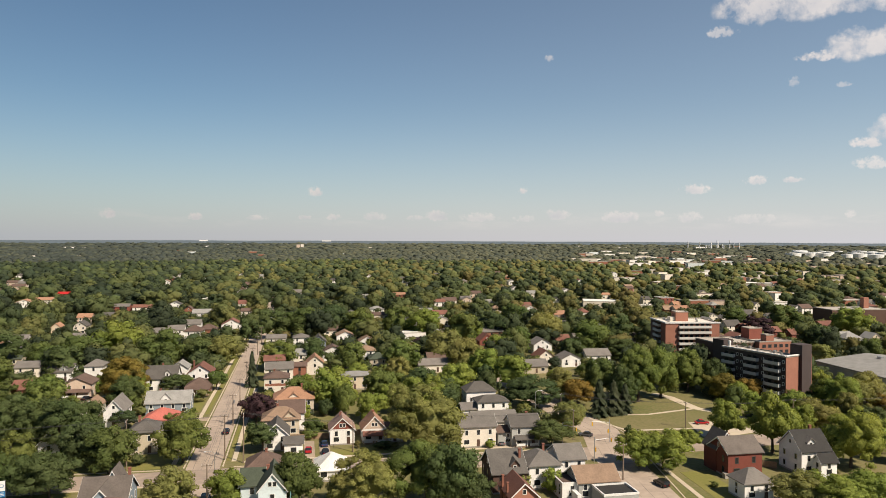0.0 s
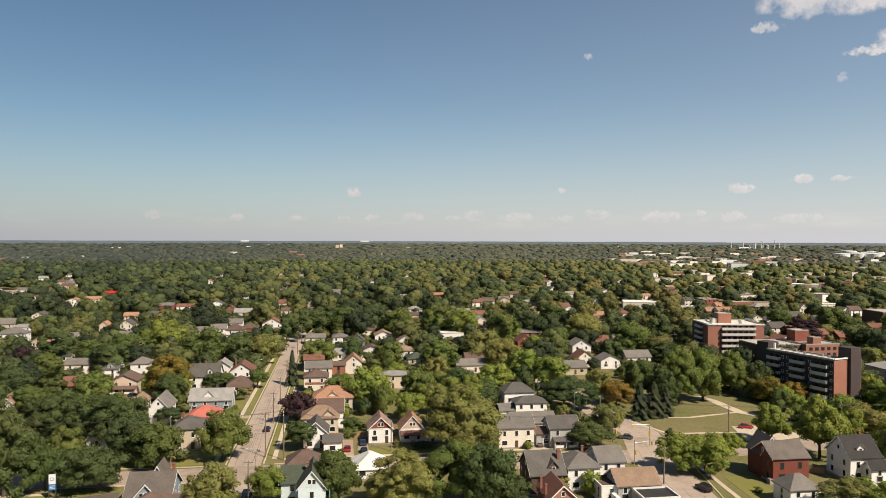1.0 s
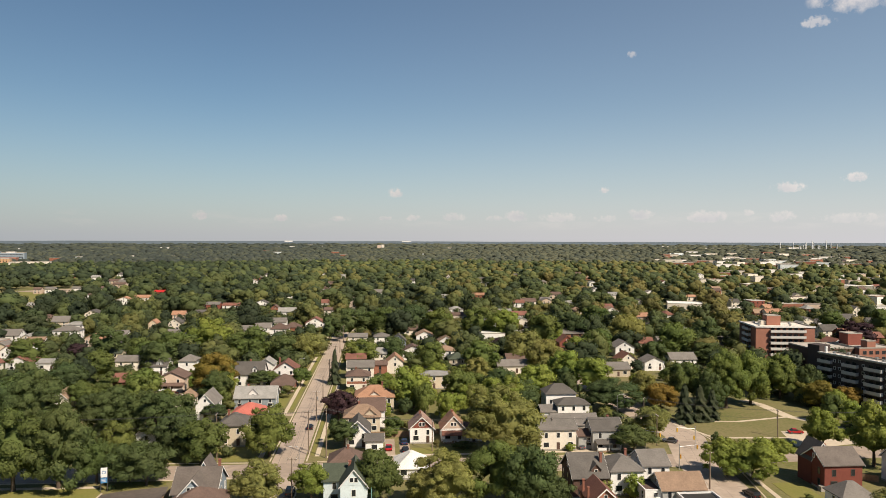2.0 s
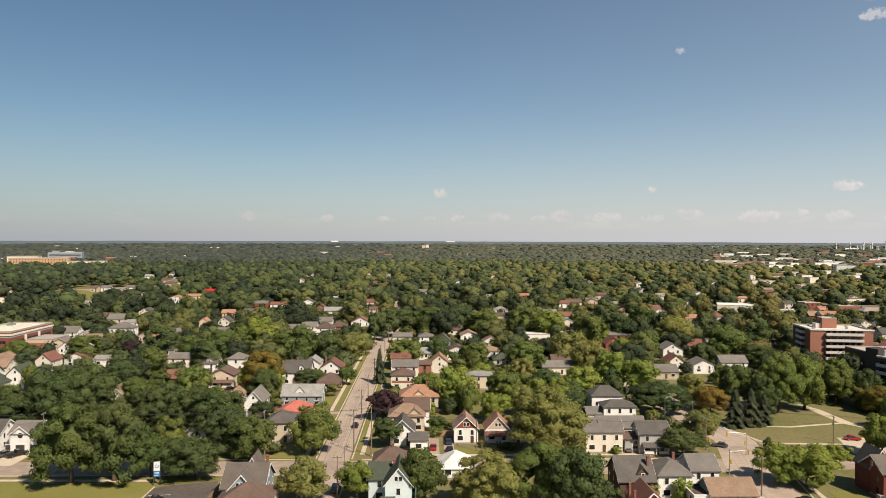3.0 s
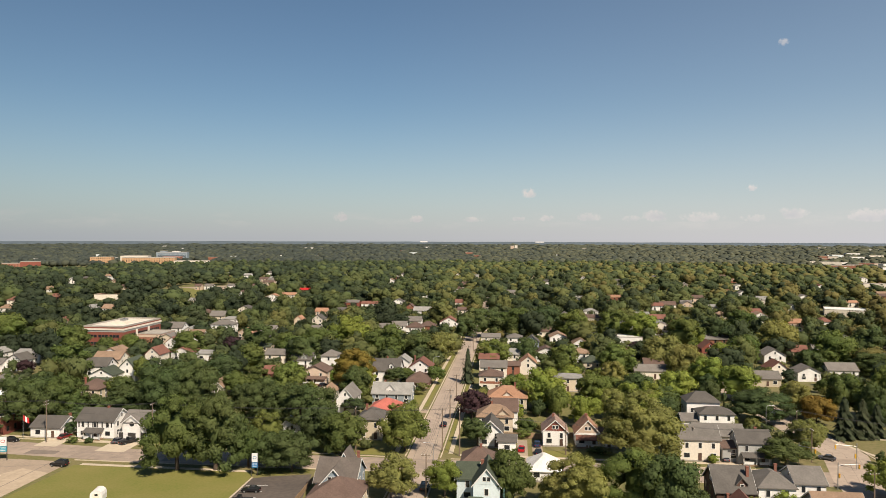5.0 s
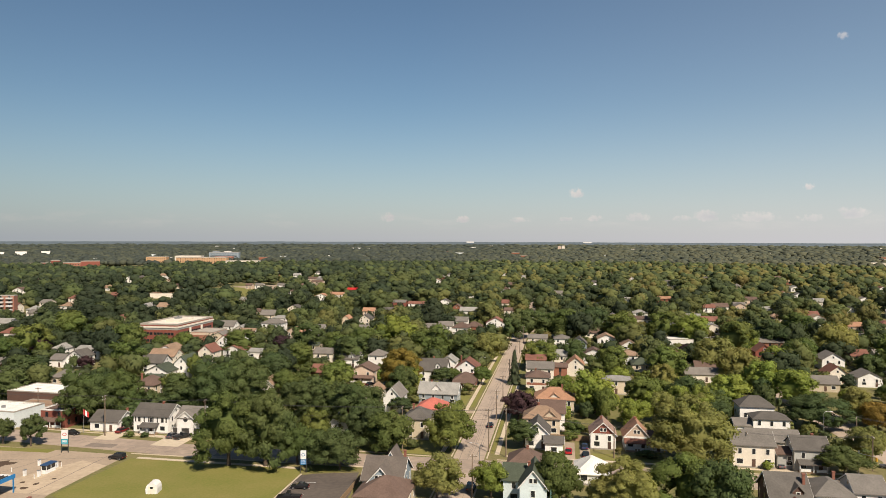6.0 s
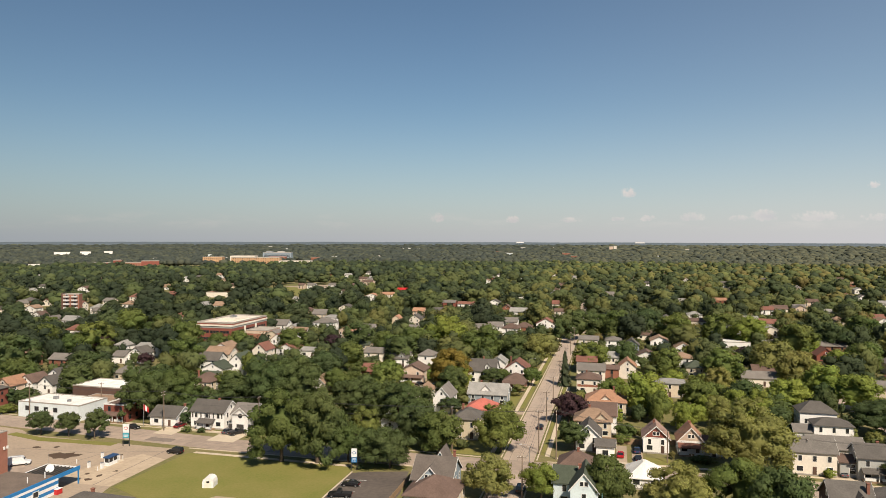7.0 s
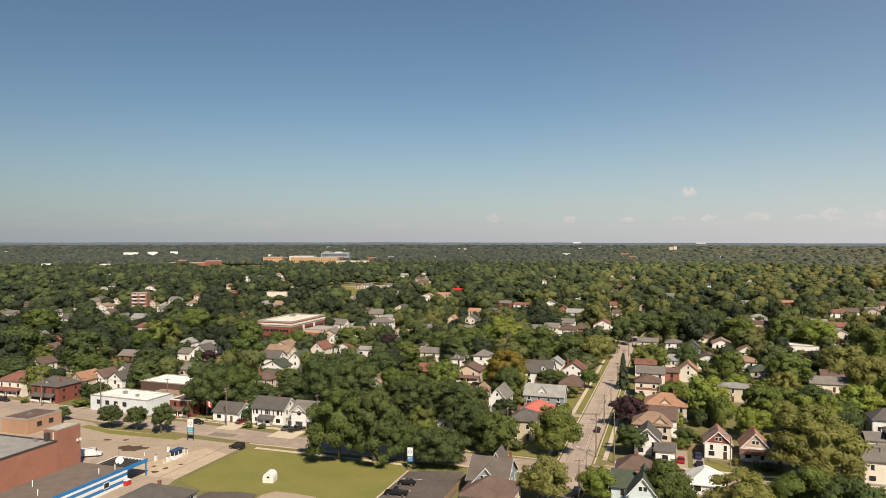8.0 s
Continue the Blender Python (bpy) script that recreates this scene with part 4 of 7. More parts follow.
def brick_hall():
    h = thing("brick_hall", pose(-152.5, 151.6, 0), "large windowless orange brick hall with stepped flat roofs", "building")
    block(h, -4.6, 0, -7.6, 0, 12, "brickorange", "gravelroof", 0.25, "stair_wall")
    part("wall", boxes((-38, 0, -75, -7.61, 0, 9.2)), WALL["brickorange"], h)
    part("roof", boxes((-37.6, -.4, -75, -8, 9.204, 9.28)), ROOF["lightgrey"], h)
    part("coping", boxes((-.4, .1, -75, -7.7, 9.204, 9.6), (-38, -.4, -8.0, -7.62, 9.204, 9.6)), M_DARKTRIM, h)
    part("roof_step", boxes((-38, -14, -75, -20, 9.3, 10.2)), ROOF["gravelroof"], h)
    part("roof_hatch", boxes((-3.4, -2.2, -8.6, -7.7, 9.3, 11.4)), M_DARKTRIM, h)
    part("duct", tube(bmesh.new(), (-1.2, -7.75, 9.3), (-1.2, -7.75, 11.6), .12, .12), M_TRIM, h)
    part("roof_vent", boxes((-6, -5, -9.6, -8.8, 9.3, 10)), M_STEEL, h)
    for s in (-1.2, -.2):
        part("floodlight", boxes((.02, .35, s - .2, s + .2, 7.6, 8.3)), M_TRIM, h)
    g = thing("shop_building", pose(-205, 172, 0), "low tan brick shop with flat parapet roof", "building")
    block(g, 0, 11, 0, 13, 4.6, "tanbrick", "brown", 0.4)
    win_row(g, 11.03, 2, 11, 2.6, 2, "e", "wide")
    part("roof_unit", boxes((5, 6.2, 5, 6.2, 4.6, 5.4)), M_STEEL, g)
    k = thing("warehouse", pose(-201.5, 205, 0, 0, 0, -3), "long white single-storey warehouse with white flat roof", "building")
    block(k, 0, 26, 0, 13, 5.1, "icewhite", "whiteroof", 0.35)
    win_row(k, -0.03, 2, 18, 3.2, 4, "s", "wide")
    part("loading_door", boxes((12, 15, -.06, 0, 0, 3.2)), M_TRIM, k)
    part("roof_unit", boxes((9, 10.5, 6, 7.2, 5.1, 6.2)), M_STEEL, k)
    part("roof_unit", boxes((17, 18, 4, 5, 5.1, 6)), M_STEEL, k)
    block(k, 2, 26, 22, 36, 6.4, "brickdark", "whiteroof", 0.35, "rear_wall")
    block(k, 13, 27, 13.1, 21.9, 3.9, "beige", "tanroof", 0.3, "middle_wall")
    r = thing("row_house", pose(-168, 206.4, 0), "dark red brick row of two-storey dwellings", "house", "houses of the town")
    volume(r, 4.4, 5, 9, 10, 5.6, 0.4, "flat", "brickred", "brown")
    porch(r, 4.4, 0, 8, 1.6, 2.5, "brown", 5)
    CLEAR.extend([(-188, 205, 15, 5), (-164, 206, 6, 5)])


def grey_hall():
    h = thing("sports_hall", pose(234, 248, 0, 0, 0, -1), "wide low hall with a shallow grey metal roof", "building")
    bm = bmesh.new()
    extrude(bm, [(0, 0), (55, 0), (55, 5), (27, 8), (0, 5.4)], 0, 42)
    part("wall", bm, WALL["grey"], h)
    bm = bmesh.new()
    extrude(bm, [(-.6, 5.4), (27, 8.1), (55.6, 5.0), (55.6, 5.3), (27, 8.4), (-.6, 5.7)], -.6, 42.6)
    part("roof", bm, ROOF["lightgrey"], h)
    part("roof_unit", boxes((22, 23.6, 28, 30, 7.7, 9)), M_STEEL, h)
    CLEAR.append((255, 246, 34, 7))
    c = thing("church_hall", pose(374, 446, 0, 0, 0, -4), "dark brick hall with arched windows and a tall chimney", "building")
    block(c, 0, 46, 0, 22, 11, "brickdark", "gravelroof", 0.5)
    block(c, 46, 90, -4, 18, 9.5, "brickdark", "lightgrey", 0.5)
    part("chimney", boxes((34, 38, 12, 16, 11, 19)), WALL["brickorange"], c)
    for k in range(4):
        bm = bmesh.new()
        arch = [(-1.3, 2.0), (1.3, 2.0)] + [(1.3 * math.cos(a), 6.0 + 1.3 * math.sin(a)) for a in (0, .6, 1.2, 1.94, 2.54, math.pi)]
        extrude(bm, arch, -0.06, 0.02)
        part("arched_window", bm, M_GLASS, c, at=pose(8 + k * 4.2, 0, 0))
    win_row(c, -4.03, 50, 86, 5, 9, "s")
    CLEAR.append((385, 446, 36, 10))


def distant_buildings():
    h = thing("hospital", pose(-960, 1520, 0, 0, 0, 18), "hospital complex of orange brick wings and a grey glass block", "building")
    block(h, 0, 45, 0, 30, 17, "buff", "whiteroof", 1)
    block(h, 80, 190, -60, -20, 17, "buff", "whiteroof", 1)
    block(h, 60, 120, 20, 60, 19, "cream", "whiteroof", 1)
    block(h, 190, 265, -70, -40, 10, "cream", "whiteroof", 1)
    for f in range(5):
        win_row(h, -0.05, 2, 43, 3 + f * 3.7, 9, "s")
        win_row(h, -60.05, 82, 188, 2.4 + f * 3.1, 20, "s")
    g = thing("hospital_block", pose(-880, 1668, 0, 0, 0, 18), "grey glass-fronted hospital block with flat roof", "building")
    block(g, 0, 72, 0, 36, 25.5, "bluegrey", "lightgrey", 1)
    block(g, 8, 22, 5, 31, 28.5, "bluegrey", "lightgrey", 1, "plant_room", 25.6)
    block(g, 36, 52, 5, 31, 28.0, "white", "lightgrey", 1, "plant_room", 25.6)
    part("brick_wing", boxes((20, 62, -45, -5, 0, 16)), WALL["brickorange"], g)
    for f in range(7):
        part("window_band", boxes((3, 69, -0.2, 0, 1.6 + f * 3.3, 2.7 + f * 3.3)), M_GLASS, g)
    SOLID.extend([(-1000, -640, 1440, 1580), (-920, -740, 1640, 1760)])
    CLEAR.extend([(-935, 1525, 40, 17, .5), (-830, 1505, 70, 17, .5), (-720, 1525, 70, 10, .5)])
    k = thing("tower_block", pose(-417, 467, 0, 0, 0, 20), "orange brick tower of flats with stacked balconies", "building")
    block(k, 0, 12, 0, 7, 18, "brickorange", "lightgrey", 0.6)
    part("core", boxes((-1.5, 0, 1, 6, 0, 19)), WALL["brickdark"], k)
    for f in range(6):
        for x in (3.0, 9.0):
            balcony(k, pose(x, 0, 1.5 + f * 2.9), 4.4, 1.4)
            window(k, pose(x, -.03, 3 + f * 2.9), "wide", False)
    CLEAR.append((-411, 467, 9, 19))
    m = thing("college_building", pose(-1014, 1218, 0, 0, 0, 34), "long red brick institution with stepped blocks", "building")
    block(m, 0, 36, 0, 24, 12, "brickred", "lightgrey", 0.8)
    block(m, 36, 52, -5, 25, 17, "brickred", "lightgrey", 0.8)
    block(m, 52, 88, 0, 24, 12, "brickorange", "lightgrey", 0.8)
    block(m, 88, 122, -8, 24, 15, "brickred", "lightgrey", 0.8)
    for f in range(3):
        win_row(m, -.05, 2, 34, 2.4 + f * 3.4, 7, "s")
        win_row(m, -.05, 54, 86, 2.4 + f * 3.4, 7, "s")
    CLEAR.append((-890, 1262, 60, 12, .6))
    SOLID.append((-1010, -790, 1225, 1370))
    s = thing("store_building", pose(-417, 667, 0, 0, 0, 15), "low store with an orange flat roof", "building")
    block(s, 0, 26, 0, 18, 5, "cream", "orange", 0.5)
    CLEAR.append((-405, 667, 15, 5))
    w = thing("garage_building", pose(59, 419, 0, 0, 0, 0), "white flat-roofed garage building", "building")
    block(w, 0, 14, 0, 12, 5, "white", "whiteroof", 0.4)
    CLEAR.append((66, 419, 9, 5))
    w2 = thing("store_building", pose(250, 606, 0, 0, 0, -20), "store with a wide white roof", "building")
    block(w2, 0, 30, 0, 26, 5, "cream", "whiteroof", 0.4)
    CLEAR.append((264, 602, 18, 5))
    w3 = thing("store_building", pose(570, 835, 0, 0, 0, -35), "store with a wide white roof", "building")
    block(w3, 0, 32, 0, 26, 4.5, "cream", "whiteroof", 0.4)
    CLEAR.append((588, 830, 24, 6))
    t = thing("tower_block", pose(-22, 3000, rise_of(3000) - 2), "pale high-rise far off on the plain", "building")
    block(t, 0, 15, 0, 14, 23, "pinkbeige", "lightgrey", 1)
    block(t, 17, 29, 0, 14, 25, "cream", "lightgrey", 1)
    # tank farm and refinery on the right-hand skyline
    rnd = random.Random(5)
    for k in range(26):
        az = radians(37.4 + 9.0 * k / 25 + rnd.uniform(-.25, .25))
        far = (2450, 2620, 2800)[k % 3] + rnd.uniform(-60, 60)
        x, y = far * math.sin(az), far * math.cos(az)
        z = rise_of(math.hypot(x, y))
        r = rnd.uniform(13, 26)
        tk = thing("storage_tank", pose(x, y, z), "white cylindrical oil storage tank with domed roof", "storage tank", "tank farm")
        tube_bm = bmesh.new()
        tube(tube_bm, (0, 0, 0), (0, 0, 15), r, r, 24)
        part("shell", tube_bm, M_SIGN, tk)
        tube_bm = bmesh.new()
        tube(tube_bm, (0, 0, 15.02), (0, 0, 16.4), r, r * 0.2, 24)
        part("dome", tube_bm, M_SIGN, tk)
        CLEAR.append((x, y, r, 17))
    for k in range(13):
        x, y = 1576 + k * 17.5 + rnd.uniform(-8, 8), 2664 + rnd.uniform(-60, 60)
        st = thing("refinery_stack", pose(x, y, rise_of(math.hypot(x, y))), "slim grey refinery column on the horizon", "stack", "refinery")
        hgt = rnd.choice((26, 32, 38, 44))
        part("column", tube(bmesh.new(), (0, 0, 0), (0, 0, hgt), 2.2, 1.6, 10), M_SIGN, st)
        part("platform", tube(bmesh.new(), (0, 0, hgt * .7), (0, 0, hgt * .7 + 1), 3.0, 3.0, 10), M_STEEL, st)
    # low stores and houses of the more open quarter to the east
    for k in range(95):
        a, r = rnd.uniform(24, 47), rnd.uniform(620, 2300)
        x, y = r * math.sin(radians(a)), r * math.cos(radians(a))
        w = rnd.uniform(6, 11) * (1 + r / 2500)
        sb = thing("far_store", pose(x, y, rise_of(r), 0, 0, rnd.uniform(-15, 15)), "low pale store with a flat roof among trees", "building", "far stores")
        block(sb, -w, w, -6, 6, rnd.uniform(5.5, 8), rnd.choice(("white", "cream", "pinkbeige", "brick")), rnd.choice(("whiteroof", "lightgrey", "gravelroof", "orange", "brown")), 0.5)
        CLEAR.append((x, y, w * .8, 8, 0.4))
    # scattered large flat roofs far off, most of them in the works quarter to the east
    for k in range(96):
        if k < 60:
            a, r, w = rnd.uniform(21.5, 35), rnd.uniform(1500, 3400), rnd.uniform(8, 30)
        else:
            a, r, w = rnd.uniform(-50, 46), rnd.uniform(1900, 3600), rnd.uniform(5, 15)
        x, y = r * math.sin(radians(a)), r * math.cos(radians(a))
        fb = thing("far_building", pose(x, y, rise_of(r) - .5, 0, 0, rnd.uniform(-20, 20)), "pale flat-roofed commercial building far off", "building", "far buildings")
        block(fb, -w, w, -8, 8, rnd.uniform(9, 14), rnd.choice(("white", "white", "cream", "icewhite", "brick")), rnd.choice(("whiteroof", "lightgrey", "whiteroof")), 0.6)
        CLEAR.append((x, y, w, 10, .3))
    # long pale works on the north-western skyline
    for a0, r, w, top in ((-16.5, 3050, 30, 11), (-15.3, 3000, 20, 10), (-14.4, 2950, 18, 9), (-8.0, 3200, 20, 10), (-7.2, 3150, 14, 12), (-7.4, 4600, 24, 14), (1.9, 4600, 28, 14), (-4.6, 3300, 10, 9), (-41.8, 2550, 24, 13), (-40.3, 2500, 15, 16),
                          (-38.8, 2600, 13, 14), (-43.6, 1700, 14, 8), (-47.2, 1750, 14, 9), (15.6, 2700, 22, 9), (17.0, 2650, 26, 9)):
        x, y = r * math.sin(radians(a0)), r * math.cos(radians(a0))
        fb = thing("far_building", pose(x, y, rise_of(r) - .5, 0, 0, -a0), "long pale works building far off on the plain", "building", "far buildings")
        block(fb, -w, w, -10, 10, top, "white", "whiteroof", 0.6)
        CLEAR.append((x, y, w, top, .6))


apartments_one()
apartments_two()
school()
service_station()
brick_hall()
grey_hall()
distant_buildings()


# ---------------------------------------------------------------- houses, placed from pixel positions to fit the camera's view
house(-44.6, 214.3, 7.9, 10, 6.2, 2.6, 'hip', 'tan', 'charcoal', chim=(-.5,.3))
h_greyfront = house(-42.2, 163.2, 9.6, 11, 4.5, 4, 'gx', 'bluegrey', 'greybrown', chim=(.75,.7))
volume(h_greyfront, 0.2, 1.6, 6.6, 7, 4.5, 3.7, 'gy', 'bluegrey', 'greybrown', sides='s', door=False)
volume(h_greyfront, .6, 9.6, 5.4, 6, 4.6, 4.9, 'gy', 'bluegrey', 'greybrown', sides='n', door=False)
porch(h_greyfront, 2.2, -1.9, 4.6, 1.8, 2.5, 'charcoal')
for x in (-.75, 1.15):
    window(h_greyfront, pose(x, -1.9, 5.83), 'small', True)
house(-40.6, 154.5, 11.8, 12, 3.6, 3.2, 'hip', 'beige', 'brown')
house(-59.5, 244.3, 6.2, 11, 5.8, 3.4, 'gy', 'white', 'grey')
house(-44.4, 238.8, 10.6, 10, 3.4, 3, 'hip', 'cream', 'salmon')
h_blueh = house(-45.8, 260.3, 14.5, 9, 4.2, 3.2, 'gx', 'blue', 'lightgrey', chim=(-.45,.2))
dormer(h_blueh, -0.8, 1.0, 4.3, 3.2, 1.7, 'lightgrey', 'white', 3.2)
house(-40.2, 291.7, 9.2, 10, 3, 2.8, 'hip', 'brick', 'brown', por=(1.0,2.0,2.4))
house(-41.2, 306.1, 9.6, 10, 5.8, 3.2, 'gy', 'white', 'redbrown', fine=False, por=(.9,1.8,2.6),chim=(-.7,.6))
h_dormerh = house(-54.9, 298.3, 11.6, 10, 5.6, 4.2, 'gx', 'white', 'charcoal', fine=False, chim=(-.1,.5))
dormer(h_dormerh, 2.2, .8, 6.4, 1.9, 1.0, 'charcoal', 'white', 2.6)
house(-52.5, 325.7, 7.0, 9, 4.6, 2.4, 'gy', 'white', 'lightgrey', fine=False)
house(-84.7, 293.9, 10.3, 10, 5.2, 2.4, 'gy', 'pinkbeige', 'brown', fine=False, por=(.95,1.8,2.5))
house(-103.2, 290.0, 5.9, 8, 4.8, 2.6, 'gx', 'brick', 'redbrown', fine=False)
h_darkg = house(-101.0, 326.5, 9.7, 10, 4.4, 2.6, 'gx', 'white', 'charcoal', fine=False)
dormer(h_darkg, 1.5, .6, 4.6, 3.2, 1.6, 'charcoal', 'grey', 3)
house(-88.4, 330.1, 7.5, 9, 5.8, 2.4, 'hip', 'white', 'grey', fine=False)
house(-68.6, 213.0, 5.6, 8, 4.6, 3.2, 'gy', 'white', 'redbrown')
house(-111.0, 126.6, 13.4, 10.5, 4.0, 2.6, 'hip', 'grey', 'charcoal', chim=(.05,.1))
house(-71.9, 263.5, 5.9, 9, 3.2, 2, 'gy', 'cream', 'tanroof')
h_dk17 = house(-7.3, 210.2, 7.0, 9, 4.8, 3.2, 'gy', 'white', 'charcoal')
volume(h_dk17, 5.0, -2.6, 5.0, 6, 3.6, 1.2, 'gx', 'white', 'charcoal', door=False)
h_tan18 = house(-6.4, 225.6, 11.3, 9, 5.2, 3.2, 'hip', 'beige', 'tanroof', chim=(-.2,.2))
dormer(h_tan18, 2.6, .4, 4.6, 4.0, 1.7, 'tanroof', 'beige', 3.4)
house(-3.2, 231.1, 7.9, 9, 6, 3, 'gx', 'white', 'brown')
h_orange20 = house(-2.8, 252.6, 13.7, 11, 5.4, 3.4, 'hip', 'beige', 'orange', chim=(.4,.3))
dormer(h_orange20, 0, .5, 4.6, 4.2, 1.6, 'orange', 'cream', 3.4)
h_cream21 = house(-9.9, 289.0, 9.4, 9, 6, 2.2, 'hip', 'cream', 'brown', chim=(-.2,0))
part('upper_band', boxes((-4.4, 4.4, -.03, 0, 2.9, 3.9)), WALL['brick'], h_cream21, 'brown band between the storeys')
house(-9.6, 313.4, 11.5, 9, 5.2, 2.2, 'gx', 'cream', 'grey', fine=False)
house(-12.3, 333.1, 9.1, 8, 5.6, 1.8, 'gx', 'cream', 'redbrown', fine=False)
house(-1.0, 321.8, 6.0, 7, 4.6, 1.2, 'gx', 'brick', 'brown', fine=False)
house(5.8, 325.1, 7.4, 9, 5.4, 3, 'gy', 'cream', 'orange', fine=False)
house(11.9, 213.2, 7.2, 8, 4.7, 3.3, 'gy', 'white', 'pinkroof', gable='brickred',chim=(-.1,.2))
house(21.6, 214.2, 7.2, 8, 4.1, 3.8, 'gy', 'white', 'orange', por=(.95,1.9,2.6,'redbrown'),chim=(0,.3),gable='pinkbeige')
house(27.7, 213.3, 5.0, 7, 3, 2.2, 'gx', 'white', 'brown')
house(7.5, 181.6, 8.0, 10, 2.8, 3, 'hip', 'white', 'whiteroof')
h_green30 = house(-6.4, 160.4, 6.0, 10, 6.2, 3.6, 'gy', 'paleblue', 'green', gable='paleblue')
chimney(h_green30, -1.2, 7.5, 9.4, .6)
porch(h_green30, -2.4, -.02, 3.0, 1.7, 2.5, 'green', 2)
part('awning', boxes((.9, 2.6, -.7, 0, 2.7, 3.0)), M_AWNING, h_green30, 'dark red awning')
part('side_wall', boxes((3.9, 4.02, .3, 9.6, .6, 6.0)), WALL['teal'], h_green30, 'turquoise side wall')
volume(h_green30, -4.7, 9.5, 5.0, 8, 5.6, 2.6, 'gx', 'paleblue', 'green', door=False)
house(-9.1, 177.7, 8.7, 9, 5.4, 3.2, 'hip', 'beige', 'brown', chim=(.1,-.1))
house(21.2, 290.2, 11.6, 9, 5.6, 1.3, 'hip', 'beige', 'lightgrey')
house(35.5, 332.3, 8.5, 9, 5, 2.6, 'hip', 'beige', 'green', fine=False)
house(15.4, 360.1, 10.3, 9, 4.8, 2.4, 'gy', 'white', 'brown', fine=False)
house(63.2, 331.5, 8.8, 9, 4.4, 2.4, 'gx', 'cream', 'brown', fine=False)
house(59.7, 320.9, 13.9, 8, 3.6, 2.2, 'gx', 'cream', 'grey', fine=False)
h_tall36 = house(62.8, 245.4, 10.7, 8, 7.2, 3, 'hip', 'white', 'charcoal')
volume(h_tall36, 1.9, -6.1, 10.9, 7, 5.6, 1.8, 'hip', 'white', 'charcoal', door=False)
volume(h_tall36, -5.6, -6.0, 6.5, 6, 3.2, 1.6, 'gx', 'white', 'grey', door=False)
house(60.4, 216.7, 14.1, 9, 3.8, 2.4, 'gx', 'cream', 'grey')
house(51.3, 203.4, 10.7, 9, 6.2, 2.8, 'gx', 'cream', 'grey')
h_gr39 = house(65.6, 202.1, 8.8, 8, 6, 2.6, 'gx', 'grey', 'charcoal', por=(.8,1.6,2.5),chim=(.3,.1))
volume(h_gr39, -5.1, 4.8, 6.0, 6, 4, 1.2, 'gx', 'grey', 'brown', door=False)
h_blk40 = house(49.6, 165.2, 8.4, 11, 5, 4.2, 'gx', 'brickdark', 'charcoal', chim=(.8,-.4))
dormer(h_blk40, 1.6, 1.0, 5.4, 2.2, 1.2, 'charcoal', 'brickdark', 3.2)
h_gam41 = house(48.9, 151.5, 6.4, 9, 4.2, 2.9, 'gy', 'brickorange', 'redbrown')
chimney(h_gam41, -3.2, 6.5, 7.0, .5)
chimney(h_gam41, -3.2, 2.6, 6.6, .45)
h_wh42 = house(59.0, 166.5, 8.1, 10, 5.8, 2.6, 'hip', 'white', 'grey', chim=(.5,.5))
b = thing('balcony', pose(4.2, -0.3, 3.4), '', '')
b.parent = h_wh42
part('slab', boxes((-1.6, 1.6, -1.5, 0, -.15, .1)), M_TRIM, b)
part('railing', boxes((-1.6, 1.6, -1.5, -1.42, .1, 1.1)), M_DARKTRIM, b)
volume(h_wh42, 8.7, 8.2, 6.7, 9, 5.8, 2.6, 'gx', 'white', 'grey', door=False)
h_tan43 = house(69.2, 157.3, 10.2, 8, 4.4, 2.6, 'gx', 'grey', 'tanroof')
volume(h_tan43, 2.4, -3.6, 8.6, 7, 3.4, 0.5, 'flat', 'grey', 'black', sides='s', door=False)
part('stair', boxes((-6.6, -5.6, -3, 2, 0, 2.6)), M_TRIM, h_tan43)
volume(h_tan43, -6.4, 4.3, 5.0, 7, 4, 0.3, 'flat', 'white', 'brown', door=False)
h_brick44 = house(113.2, 165.2, 9.8, 9, 6.5, 3.0, 'gx', 'brickwine', 'greybrown', chim=(-.35,.2))
volume(h_brick44, -2.2, 8.2, 5.6, 6, 6.5, 3.9, 'gy', 'brickwine', 'greybrown', sides='n', door=False)
part('stone_corner', boxes((-5.9, -4.6, -.25, 1.2, 0, 1.3)), M_STONE, h_brick44)
h_blk45 = house(132.8, 163.5, 8.6, 9, 6.4, 4.3, 'gx', 'white', 'black', chim=(.7,.4))
volume(h_blk45, 1.6, -1.4, 4.6, 2.9, 4.3, 1.6, 'gx', 'white', 'black', sides='sw', door=False)
dormer(h_blk45, -0.6, 1.2, 7.2, 2.0, .9, 'grey', 'white', 2.4)
volume(h_blk45, 5.4, 6, 3.6, 6, 4.6, 2.2, 'hip', 'white', 'black', sides='s', door=False)
house(106.2, 149.5, 7.6, 6.5, 4.2, 2.8, 'hip', 'white', 'grey')
house(-144.2, 204.8, 9.7, 9, 3.4, 2.4, 'gx', 'white', 'charcoal', chim=(.9,.3))
h_wh51 = house(-128.6, 206.0, 12.0, 9, 5.6, 2.8, 'gx', 'white', 'charcoal', por=(.45,2.2,2.5,'charcoal'),chim=(.3,0))
for x in (-4.5, -1.5, 1.5, 4.5):
    for e in (-.78, .78):
        part('shutter', boxes((x + e - .2, x + e + .2, -.07, 0, 3.55, 5.15)), M_DARKTRIM, h_wh51)
h_gar52 = house(-116.0, 206.0, 7.6, 9, 5.4, 2.6, 'gx', 'white', 'grey', door=False)
volume(h_gar52, -.6, 2.4, 5.6, 5.4, 5.4, 2.2, 'gy', 'white', 'grey', sides='', door=False)
